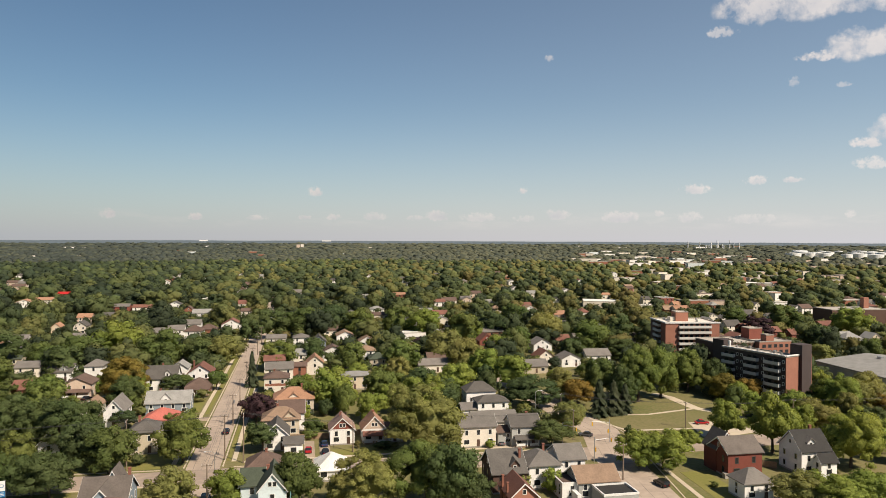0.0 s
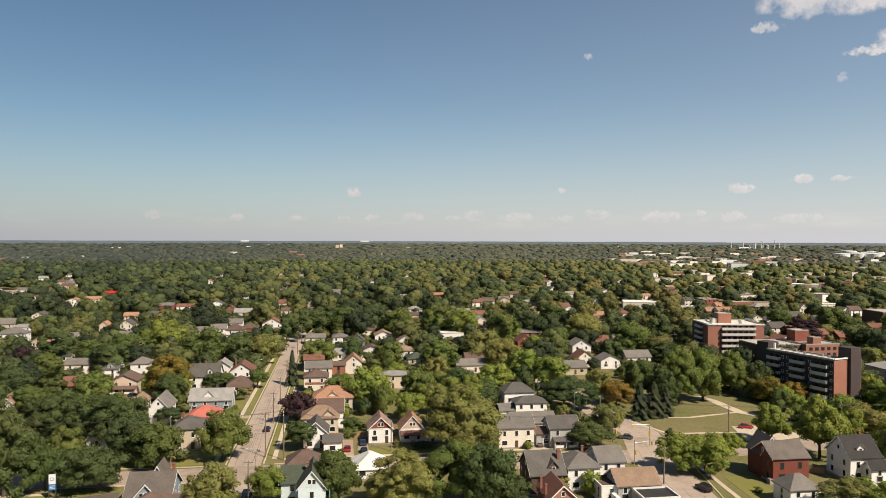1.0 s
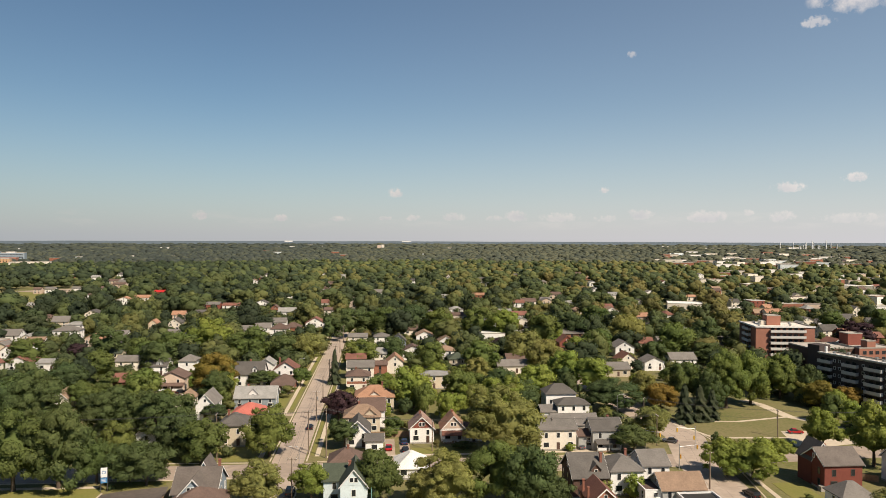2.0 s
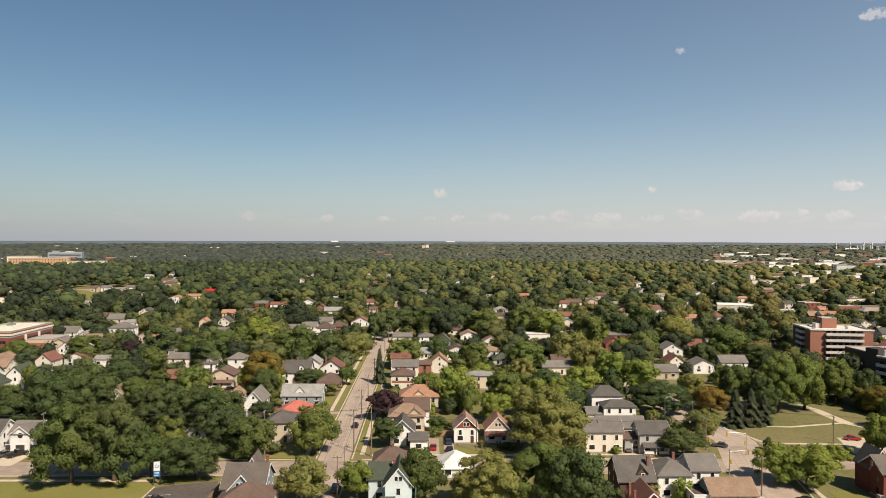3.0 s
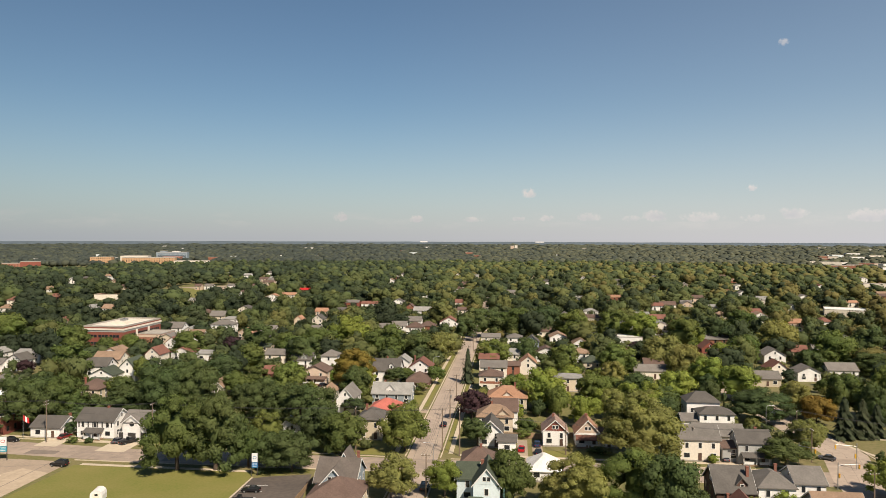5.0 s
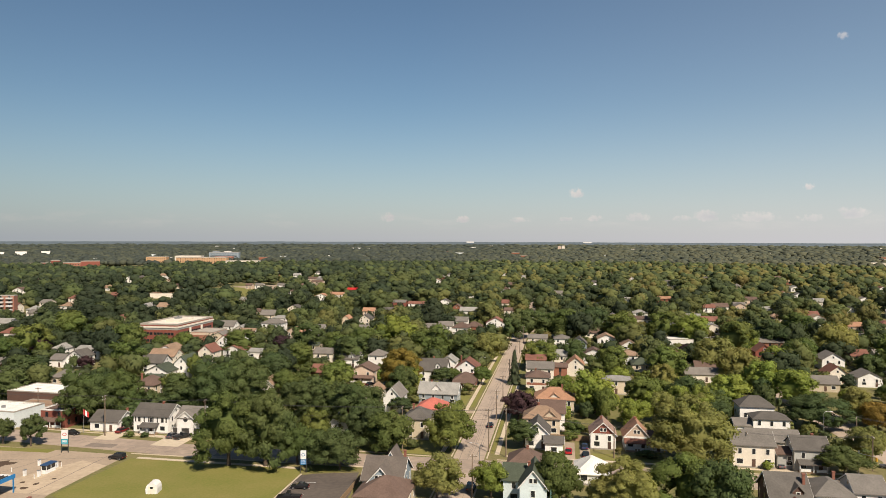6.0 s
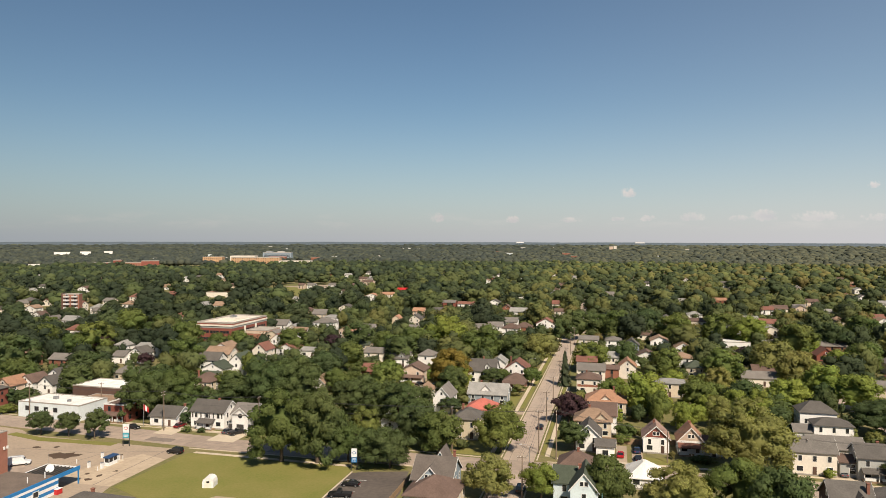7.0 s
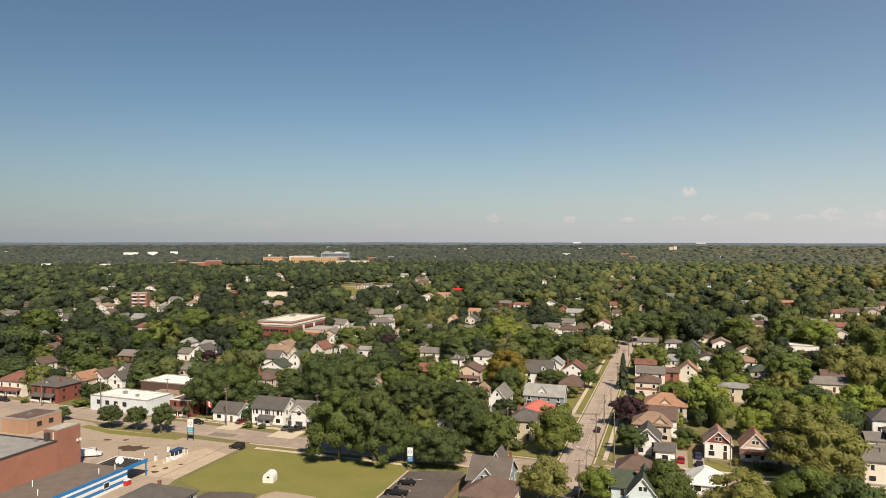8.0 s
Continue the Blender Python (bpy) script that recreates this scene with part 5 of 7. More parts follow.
for x in (-3.7, -.6, 2.6):
    part('garage_door', boxes((x - 1.25, x + 1.25, -.38 if x == -.6 else -.07, 0, .1, 2.3)), M_DARKTRIM, h_gar52, 'dark garage door')
    part('door_surround', boxes((x - 1.45, x + 1.45, -.36 if x == -.6 else -.05, 0, .1, 2.5)), M_TRIM, h_gar52)
part('arch_window', tube(bmesh.new(), (-.6, -.34, 5.0), (-.6, -.3, 5.0), .75, .75, 16), M_GLASS, h_gar52)
part('arch_trim', tube(bmesh.new(), (-.6, -.32, 5.0), (-.6, -.29, 5.0), .92, .92, 16), M_TRIM, h_gar52)
house(-160.1, 251.8, 8.3, 10, 4.8, 3, 'hip', 'beige', 'brown', chim=(-.8,-.2),por=(.6,1.6,2.4))
house(-184.8, 296.3, 11.1, 8, 5.2, 3, 'gx', 'white', 'charcoal', fine=False)
house(-173.0, 281.5, 10.5, 9, 4.2, 2.6, 'gy', 'white', 'green', fine=False, por=(.8,1.8,2.4))
house(-166.2, 289.8, 7.0, 11, 6.2, 3.4, 'gy', 'white', 'green', fine=False)
house(-193.1, 322.1, 12.2, 10, 5.8, 3.2, 'gy', 'white', 'tanroof', fine=False)
house(-174.1, 325.6, 7.3, 10, 5.8, 3.2, 'gy', 'cream', 'redbrown', fine=False)
house(-166.9, 340.9, 10.8, 10, 4.4, 2.4, 'gy', 'white', 'redbrown', fine=False)
house(-154.9, 342.4, 8.5, 9, 3.6, 1.2, 'gx', 'white', 'lightgrey', fine=False)
house(-115.1, 263.6, 5.4, 8, 4.4, 2.4, 'gy', 'cream', 'tanroof')
h_brick70 = house(-227.0, 208.7, 13.0, 11, 6.2, 2.8, 'hip', 'brickred', 'charcoal', fine=False, por=(.8,2.0,2.6),chim=(.7,-.5))
dormer(h_brick70, 0, 1.2, 6.3, 2.0, 1.0, 'charcoal', 'grey', 2.4)
house(-248.7, 212.5, 12.6, 11, 6, 3.2, 'hip', 'cream', 'redbrown', fine=False, por=(.9,2.0,2.6))
house(-232.7, 229.3, 7.0, 10, 4.2, 2.8, 'gy', 'pinkbeige', 'orange', fine=False)
house(-229.8, 237.3, 7.0, 9, 4.2, 2.6, 'gy', 'white', 'brown', fine=False)
house(-218.3, 235.0, 7.0, 9, 4.4, 2.8, 'gy', 'white', 'charcoal', fine=False)
house(-226.8, 248.9, 7.0, 9, 4.8, 2.6, 'gy', 'white', 'charcoal', fine=False)
house(-280.1, 252.4, 7.0, 9, 4.4, 2.4, 'gy', 'white', 'brown', fine=False)
house(-297.5, 338.9, 9.6, 10, 4.8, 3.6, 'gy', 'white', 'charcoal', fine=False)
house(-258.3, 330.3, 7.8, 9, 4.4, 2.4, 'hip', 'white', 'lightgrey', fine=False)
house(-239.3, 326.8, 13.0, 9, 4.8, 1.4, 'gx', 'white', 'lightgrey', fine=False)
house(-231.2, 306.5, 8.5, 9, 4.8, 2.8, 'gy', 'white', 'charcoal', fine=False)
house(-238.8, 303.4, 7.0, 9, 3.6, 2, 'gx', 'white', 'grey', fine=False)
house(-189.4, 312.2, 13.0, 9, 5.4, 2.8, 'gx', 'cream', 'tanroof', fine=False)
house(-318.0, 294.7, 7.0, 9, 3.6, 2.2, 'gy', 'cream', 'brown', fine=False)
house(-334.1, 318.6, 8.6, 9, 4.4, 2.4, 'gx', 'brick', 'redbrown', fine=False)
house(-281.8, 336.1, 8.1, 9, 4.4, 2.2, 'gx', 'white', 'lightgrey', fine=False)
house(-419.9, 444.3, 7.0, 9, 4.4, 2.4, 'gy', 'white', 'brown', fine=False)
house(-583.8, 683.5, 13.0, 9, 5, 2.6, 'gy', 'white', 'brown', fine=False)
house(-266.5, 257.2, 7.0, 8, 3.4, 1.6, 'gx', 'cream', 'grey', fine=False)
house(-215.1, 429.8, 10.6, 9, 5, 3, 'gx', 'white', 'grey', fine=False)
house(-188.7, 440.4, 14.3, 10, 6, 2.6, 'hip', 'white', 'grey', fine=False)
house(-202.6, 487.4, 12.1, 8, 4, 1.8, 'hip', 'white', 'lightgrey', fine=False)
house(-163.0, 413.3, 9.0, 9, 4.6, 2.4, 'gy', 'pinkbeige', 'orange', fine=False)
house(-131.1, 361.6, 5.8, 9, 5, 2.2, 'gx', 'beige', 'green', fine=False)
house(-118.2, 340.1, 10.2, 9, 4.4, 2, 'gx', 'cream', 'grey', fine=False)
house(-121.5, 431.4, 11.2, 9, 4.4, 2.6, 'gx', 'white', 'grey', fine=False)
house(-151.6, 543.0, 9.3, 9, 4.6, 2.2, 'gx', 'pinkbeige', 'orange', fine=False)
house(-236.1, 671.7, 14.5, 9, 4.6, 2.6, 'gy', 'white', 'orange', fine=False)
house(-228.8, 698.1, 14.5, 9, 4.6, 2, 'gx', 'cream', 'orange', fine=False)
house(-231.1, 766.6, 14.5, 9, 4.6, 1.8, 'gx', 'brickred', 'brightred', fine=False)
house(-320.2, 895.5, 14.5, 9, 4.6, 2, 'gx', 'pinkbeige', 'brown', fine=False)
house(-145.2, 617.9, 13.8, 10, 5, 1.8, 'gx', 'brickred', 'grey', fine=False)
house(-128.9, 619.4, 14.5, 9, 4, 1.8, 'gx', 'white', 'redbrown', fine=False)
house(-70.8, 487.7, 11.2, 9, 4.8, 2.4, 'gx', 'white', 'grey', fine=False)
house(-73.6, 557.1, 13.6, 9, 4.8, 2.6, 'gx', 'white', 'lightgrey', fine=False)
house(-77.2, 465.9, 10.0, 9, 4, 2.4, 'gx', 'white', 'grey', fine=False)
house(-376.0, 809.9, 7.6, 8, 4.6, 2.2, 'gx', 'pinkbeige', 'brown', fine=False)
house(-364.6, 813.8, 10.0, 8, 4.6, 2.2, 'gx', 'white', 'grey', fine=False)
house(-340.9, 825.3, 10.9, 8, 4.4, 2, 'gx', 'white', 'grey', fine=False)
house(-152.8, 488.1, 5.7, 8, 4.4, 2.4, 'gy', 'beige', 'orange', fine=False)
house(-44.6, 476.3, 12.5, 10, 5.4, 3.4, 'gy', 'white', 'redbrown', fine=False)
house(59.0, 565.9, 11.0, 9, 5, 2.2, 'hip', 'white', 'lightgrey', fine=False)
house(57.4, 535.5, 14.5, 9, 3.4, 1.8, 'gx', 'cream', 'brown', fine=False)
house(-5.3, 750.3, 9.7, 9, 4.6, 3, 'gx', 'cream', 'grey', fine=False)
house(48.5, 448.1, 6.7, 8, 4.2, 2.4, 'gx', 'white', 'grey', fine=False)
house(61.3, 452.4, 8.6, 8, 4.2, 2.6, 'gx', 'white', 'grey', fine=False)
house(121.8, 627.1, 9.7, 9, 4.4, 2.2, 'gx', 'white', 'redbrown', fine=False)
house(134.5, 639.6, 10.7, 9, 4.6, 2.4, 'gx', 'cream', 'brown', fine=False)
house(150.9, 645.1, 8.8, 9, 4.6, 2.4, 'gy', 'pinkbeige', 'grey', fine=False)
house(96.5, 709.9, 12.5, 9, 4.6, 2, 'gx', 'brick', 'orange', fine=False)
house(-0.5, 410.2, 8.6, 9, 5, 2, 'hip', 'white', 'grey', fine=False)
house(9.2, 391.6, 7.4, 9, 5.4, 3, 'gy', 'blue', 'charcoal', fine=False)
house(-14.4, 417.8, 11.0, 9, 4, 1.6, 'gx', 'cream', 'grey', fine=False)
house(61.2, 705.0, 8.5, 8, 4, 1.6, 'gx', 'white', 'lightgrey', fine=False)
house(-49.0, 634.6, 9.6, 8, 4.6, 2.6, 'gx', 'cream', 'redbrown', fine=False)
house(-42.8, 573.6, 7.7, 8, 4.2, 1.8, 'gx', 'cream', 'brown', fine=False)
house(126.8, 362.8, 10.1, 10, 5, 3, 'gy', 'white', 'grey', fine=False)
house(116.7, 328.8, 9.1, 9, 4, 3.4, 'gy', 'cream', 'redbrown', fine=False)
house(103.7, 310.1, 14.5, 9, 3.4, 2.4, 'gx', 'tan', 'grey', fine=False)
house(127.4, 323.0, 9.8, 9, 4, 2.4, 'gy', 'white', 'grey', fine=False)
house(144.6, 330.2, 12.5, 9, 4, 2.6, 'gx', 'white', 'grey', fine=False)
house(143.7, 376.1, 8.1, 9, 5, 2.6, 'gx', 'pinkbeige', 'redbrown', fine=False)
house(112.0, 412.8, 14.4, 10, 5.6, 2.6, 'gx', 'brick', 'grey', fine=False)
house(100.8, 381.2, 8.5, 9, 5.2, 3.4, 'gy', 'brickred', 'redbrown', fine=False)
house(228.6, 615.2, 8.5, 9, 5, 2.8, 'gy', 'white', 'charcoal', fine=False)
house(191.1, 508.1, 9.7, 9, 4.6, 2.4, 'gx', 'pinkbeige', 'orange', fine=False)
house(167.2, 373.1, 7.0, 9, 5, 3, 'gx', 'cream', 'brown', fine=False)
house(183.2, 367.3, 7.0, 9, 5.4, 3, 'gx', 'cream', 'charcoal', fine=False)
house(305.1, 679.6, 9.4, 9, 4.6, 1.6, 'gx', 'cream', 'orange', fine=False)
house(366.0, 754.8, 13.0, 10, 5, 2.2, 'gx', 'brick', 'brown', fine=False)
house(338.6, 616.5, 13.0, 14, 6, 0.4, 'flat', 'brickred', 'grey', fine=False)
house(176.0, 714.0, 12.4, 9, 4.6, 2.4, 'gx', 'pinkbeige', 'brown', fine=False)
house(133.0, 639.0, 13.4, 9, 4.4, 2.2, 'gx', 'cream', 'brown', fine=False)
house(153.1, 658.1, 9.2, 9, 4.4, 2, 'gx', 'white', 'grey', fine=False)
house(168.7, 626.4, 10.9, 9, 4, 1.8, 'gx', 'white', 'lightgrey', fine=False)
house(285.4, 737.5, 12.7, 9, 4.6, 2.2, 'gy', 'white', 'grey', fine=False)
house(321.8, 567.3, 7.0, 9, 4.6, 2.4, 'gx', 'cream', 'orange', fine=False)
house(292.5, 466.5, 11.0, 9, 5.2, 2.8, 'gy', 'cream', 'grey', fine=False)
house(328.0, 492.5, 11.8, 9, 5.2, 3, 'gy', 'white', 'grey', fine=False)
house(335.2, 484.0, 9.4, 9, 5, 2.8, 'gx', 'white', 'charcoal', fine=False)
house(277.9, 419.1, 10.5, 9, 5.4, 3, 'gx', 'cream', 'charcoal', fine=False)
house(280.9, 402.8, 13.0, 10, 5.4, 2.6, 'gx', 'brickred', 'redbrown', fine=False)
house(287.1, 390.4, 8.6, 9, 4.8, 2.6, 'gx', 'brickred', 'redbrown', fine=False)
house(292.8, 377.8, 7.3, 9, 4.8, 2.6, 'gx', 'brickred', 'redbrown', fine=False)
house(275.7, 444.2, 7.0, 9, 5, 2.6, 'gy', 'white', 'lightgrey', fine=False)
house(306.9, 533.3, 13.0, 9, 4.4, 2.4, 'gx', 'cream', 'orange', fine=False)
house(516.5, 803.6, 13.0, 9, 4.4, 2, 'gx', 'cream', 'tanroof', fine=False)
house(367.9, 757.8, 13.0, 9, 4.4, 1.8, 'gx', 'cream', 'grey', fine=False)
house(189.3, 377.4, 7.0, 9, 5, 2.8, 'gx', 'cream', 'charcoal', fine=False)
house(-351.5, 964.3, 12.8, 9, 4.6, 2.2, 'gx', 'pinkbeige', 'brown', fine=False)
house(-332.6, 947.0, 12.6, 9, 4.6, 2.2, 'gx', 'cream', 'grey', fine=False)


# ---------------------------------------------------------------- trees
ICO = np.array([(0, 0, -1), (.72, -.53, -.45), (-.28, -.85, -.45), (-.89, 0, -.45), (-.28, .85, -.45), (.72, .53, -.45), (.28, -.85, .45), (-.72, -.53, .45), (-.72, .53, .45),
                (.28, .85, .45), (.89, 0, .45), (0, 0, 1)])
ICO_FACES = [(0, 1, 2), (1, 0, 5), (0, 2, 3), (0, 3, 4), (0, 4, 5), (1, 5, 10), (2, 1, 6), (3, 2, 7), (4, 3, 8), (5, 4, 9),
             (1, 10, 6), (2, 6, 7), (3, 7, 8), (4, 8, 9), (5, 9, 10), (6, 10, 11), (7, 6, 11), (8, 7, 11), (9, 8, 11), (10, 9, 11)]


def unit(v):
    return v / np.linalg.norm(v, axis=-1, keepdims=True)


def finer(verts, faces):
    """Each face of a round solid split into four."""
    verts, mids, out = [tuple(v) for v in verts], {}, []

    def mid(i, j):
        k = (min(i, j), max(i, j))
        if k not in mids:
            mids[k] = len(verts)
            verts.append(tuple(unit(np.array(verts[i]) + np.array(verts[j]))))
        return mids[k]
    for i, j, k in faces:
        p, q, r = mid(i, j), mid(j, k), mid(k, i)
        out += [(i, p, r), (j, q, p), (k, r, q), (p, q, r)]
    return np.array(verts), out


ROUND = {0: (ICO, np.array(ICO_FACES))}
ROUND[1] = tuple(np.array(p) for p in finer(ICO, ICO_FACES))


def crown_cards(seed, blobs, rad, leaves, size, lo=0.14, hi=0.97, core=0.78, soft=0.5, sub=0, depth=0.36, flat=0.8):
    """Leaf sprays on many boughs of uneven size, round an inner mass. Unit tree: 1 high, 1 wide.
    Gives vertices, faces and the leaves' shading normals."""
    rng = np.random.default_rng(seed)
    mid, half = np.array([0, 0, lo + (hi - lo) * .44]), np.array([.5, .5, (hi - lo) * .56])
    lean, belly = rng.uniform(0, math.tau), rng.uniform(.75, 1.15)
    b = np.arange(blobs)
    z = 1 - 1.66 * (b + .5) / blobs + rng.uniform(-.09, .09, blobs)
    z = np.clip(z, -.62, .97)
    a = b * 2.39996 + rng.uniform(-.5, .5, blobs)
    R = rad * rng.uniform(.55, 1.4, blobs)
    sn = np.maximum(0, 1 - z * z) ** (.5 * belly)
    D = np.stack([sn * np.cos(a), sn * np.sin(a), z], 1)
    uneven = 1 + (.16 * np.cos(a - lean) + .12 * np.cos(3 * a + lean)) * sn + rng.uniform(-.26, .12, blobs)
    C = mid + D * (half * uneven[:, None] - R[:, None] * np.array([1, 1, flat]) * .85)
    verts, faces, normals = [], [], []
    count = 0

    def shell(c, r3, level):
        nonlocal count
        P, F = ROUND[level]
        verts.append(c + P * r3 * rng.uniform(.82, 1.12, (len(P), 1)))
        normals.append(unit(P + (c - mid) * .7))
        faces.append(F + count)
        count += len(P)
    if blobs > 1:
        shell(mid, half * .58, 0)
    for c, r in zip(C, R):
        shell(c, np.array([r, r, r * flat]) * core, sub)
    share = np.cumsum(R ** 2) / np.sum(R ** 2)
    made = 0
    while made < leaves:
        n = 4096
        k = np.minimum(np.searchsorted(share, rng.uniform(size=n)), blobs - 1)
        d = unit(rng.normal(size=(n, 3)))
        f = 1.14 - depth * rng.uniform(size=(n, 1)) ** 1.2
        q = C[k] + d * R[k][:, None] * np.array([1, 1, flat]) * f
        inside = np.sum((C[None] - q[:, None]) ** 2, 2) < (R[None] * .76) ** 2
        inside[np.arange(n), k] = False
        ok = (d[:, 2] > -.55) & ~inside.any(1) & (np.sum(((q - mid) / half) ** 2, 1) > .34)
        q, d = q[ok][:leaves - made], d[ok][:leaves - made]
        n = len(q)
        nrm = unit(d + rng.normal(size=(n, 3)) * .5 + np.array([0, 0, .25]))
        t = unit(np.cross(nrm, rng.normal(size=(n, 3))))
        s = np.cross(nrm, t)
        w = size * rng.uniform(.55, 1.35, (n, 1))
        l = w * rng.uniform(.6, .95, (n, 1))
        verts.append(np.stack([q - t * w * .6, q + t * w * .6 - s * l * .3, q + s * l * .9], 1).reshape(-1, 3))
        normals.append(np.repeat(unit(d * .6 + unit(q - mid) * .4 + nrm * (1 - soft)), 3, 0))
        faces.append(np.arange(n * 3).reshape(-1, 3) + count)
        count += n * 3
        made += n
    return np.concatenate(verts), np.concatenate(faces).tolist(), np.concatenate(normals)


def soften(me, normals):
    """Leaves take the roundness of their bough."""
    at = me.attributes.new("custom_normal", "FLOAT_VECTOR", "POINT")
    at.data.foreach_set("vector", normals.astype(np.float32).ravel())


def pydata(name, verts, faces, normals, mat):
    me = bpy.data.meshes.new(name)
    me.from_pydata(verts.tolist(), [], faces)
    if normals is not None:
        me.polygons.foreach_set("use_smooth", np.ones(len(faces), dtype=bool))
        soften(me, normals)
    me.materials.append(mat)
    return me


def trunk_mesh(seed):
    rng = random.Random(seed)
    bm = bmesh.new()
    tube(bm, (0, 0, 0), (0.005, 0, .2), .032, .022, 8)
    tube(bm, (0.005, 0, .2), (0, .01, .45), .022, .015, 7)
    for k in range(6):
        a, z = k * 1.05 + rng.uniform(-.3, .3), .2 + .04 * k
        tube(bm, (0, 0, z), (.22 * math.cos(a), .22 * math.sin(a), z + rng.uniform(.18, .3)), .012, .004, 5)
    me = bpy.data.meshes.new("trunk")
    bm.to_mesh(me)
    bm.free()
    me.materials.append(M_BARK)
    return me


def conifer_mesh(seed):
    rng = np.random.default_rng(seed)
    verts, faces = [], []
    for k in range(900):
        z = 0.06 + 0.94 * rng.uniform() ** 1.3
        r = 0.5 * (1.02 - z) * rng.uniform(0.45, 1.05)
        a = rng.uniform(0, math.tau)
        r *= 0.82 + 0.24 * math.sin(5 * a + 21 * z) + 0.12 * math.sin(33 * z)
        q = np.array([r * math.cos(a), r * math.sin(a), z])
        out = np.array([math.cos(a), math.sin(a), -0.45])
        side = np.array([-math.sin(a), math.cos(a), 0])
        w = 0.075 * rng.uniform(.7, 1.2)
        n0 = len(verts)
        verts += [q - side * w, q + out * w * 1.8, q + side * w, q - out * w]
        faces.append((n0, n0 + 1, n0 + 2, n0 + 3))
    return np.array(verts), faces, None


CROWNS = [pydata("crown", *crown_cards(20 + s, 34 + s % 3 * 5, 0.135, 3800, 0.037, lo=.09), LEAF["green"]) for s in range(6)]
BIG = [pydata("crown", *crown_cards(70 + s, 60 + 5 * s, 0.105, 8600, 0.0255, lo=.09), LEAF["green"]) for s in range(4)]
FILL = [pydata("crown", *crown_cards(40 + s, 20 + s % 2 * 4, 0.165, 2000, 0.05, lo=.06, core=.82), LEAF["green"]) for s in range(5)]
TRUNKS = [trunk_mesh(s) for s in range(3)]
CONIFER = pydata("crown", *conifer_mesh(9), LEAF["conifer"])
BUSH = [pydata("crown", *crown_cards(60 + s, 13, 0.21, 620, 0.08, 0.02, .95), LEAF["green"]) for s in range(2)]
SORT = dict(green="green broadleaf tree in full leaf", light="bright yellow-green broadleaf tree in full leaf", dark="dense dark green maple tree", olive="olive green tree with a loose crown",
            orange="tree turning orange-brown in early autumn", purple="dark purple-leaved maple tree", conifer="slim dark green conifer with drooping branches", bush="rounded green garden bush")
TREES = []
tree_turn = random.Random(11)


def tree(x, y, height, width, sort="green", bush=False, light=False):
    k = len(TREES)
    t = thing("bush" if bush else "tree", pose(x, y, 0, 0, 0, tree_turn.uniform(0, 360)), SORT["bush"] if bush else SORT[sort], "bush" if bush else "tree", "bushes" if bush else "trees of the town")
    scale = Matrix.Diagonal((width, width, height, 1))
    if height < 10 and not bush and not light and sort != "conifer":  # young street trees stand on a clear stem
        scale = pose(0, 0, height * .14) @ Matrix.Diagonal((width, width, height * .86, 1))
    if not bush:
        shared("trunk", TRUNKS[k % 3], t, Matrix.Diagonal((height * .9, height * .9, height, 1)))
    me = CONIFER if sort == "conifer" else (BUSH[k % 2] if bush else (FILL[k % 5] if light else (BIG[k % 4] if width > 14.5 else CROWNS[k % 6])))
    c = shared("crown", me, t, scale)
    c.material_slots[0].link = "OBJECT"
    c.material_slots[0].material = LEAF[sort]
    TREES.append((x, y, width))
    return t


# single trees near the streets
tree(-89.7, 180.7, 20.4, 18.1, 'green')
tree(-79.5, 181.8, 21.0, 17.2, 'dark')
tree(-118.7, 230.0, 20.2, 19.5, 'dark')
tree(-109.1, 230.4, 20.3, 18.4, 'dark')
tree(-130.5, 226.6, 11.1, 17.1, 'dark')
tree(-63.4, 184.7, 11.4, 11.6, 'dark')
tree(-71.6, 184.7, 12.5, 9.2, 'green')
tree(-59.3, 184.0, 9.9, 9.7, 'dark')
tree(-66.8, 284.8, 17.0, 19.0, 'orange')
tree(-61.4, 274.8, 12.0, 11.9, 'dark')
tree(-31.9, 204.0, 14.5, 13.7, 'green')
tree(-56.8, 205.1, 13.6, 12.7, 'dark')
tree(-50.8, 201.0, 10.4, 9.6, 'dark')
tree(-55.9, 244.9, 5.9, 8.6, 'dark')
tree(-29.4, 166.7, 10.2, 12.0, 'olive')
tree(-16.7, 168.7, 9.2, 9.5, 'light')
tree(-50.8, 299.0, 7.2, 10.8, 'dark')
tree(-33.9, 299.0, 8.4, 7.8, 'green')
tree(-14.7, 242.2, 11.3, 12.0, 'purple')
tree(-20.2, 302.9, 14.6, 6.1, 'conifer')
tree(-11.1, 210.6, 9.0, 9.4, 'dark')
tree(3.6, 226.1, 5.4, 6.7, 'green')
tree(35.7, 200.7, 19.2, 21.7, 'olive')
tree(28.6, 163.5, 14.6, 16.9, 'green')
tree(14.9, 160.2, 13.9, 15.9, 'olive')
tree(8.8, 160.0, 9.8, 8.7, 'olive')
tree(-0.5, 165.0, 13.3, 11.2, 'green')
tree(80.2, 248.2, 11.8, 19.6, 'dark')
tree(98.0, 258.8, 12.3, 12.6, 'olive')
tree(100.6, 249.2, 10.2, 11.4, 'orange')
tree(112.4, 257.8, 17.5, 14.5, 'green')
tree(101.7, 231.4, 13.0, 7.6, 'conifer')
tree(107.7, 232.8, 12.0, 7.4, 'conifer')
tree(112.8, 234.6, 10.5, 6.6, 'conifer')
tree(117.5, 246.0, 15.0, 11.0, 'dark')
tree(34.3, 158.3, 16.4, 13.8, 'dark')
tree(39.4, 157.4, 8.3, 8.3, 'dark')
tree(83.1, 213.7, 10.5, 11.3, 'olive')
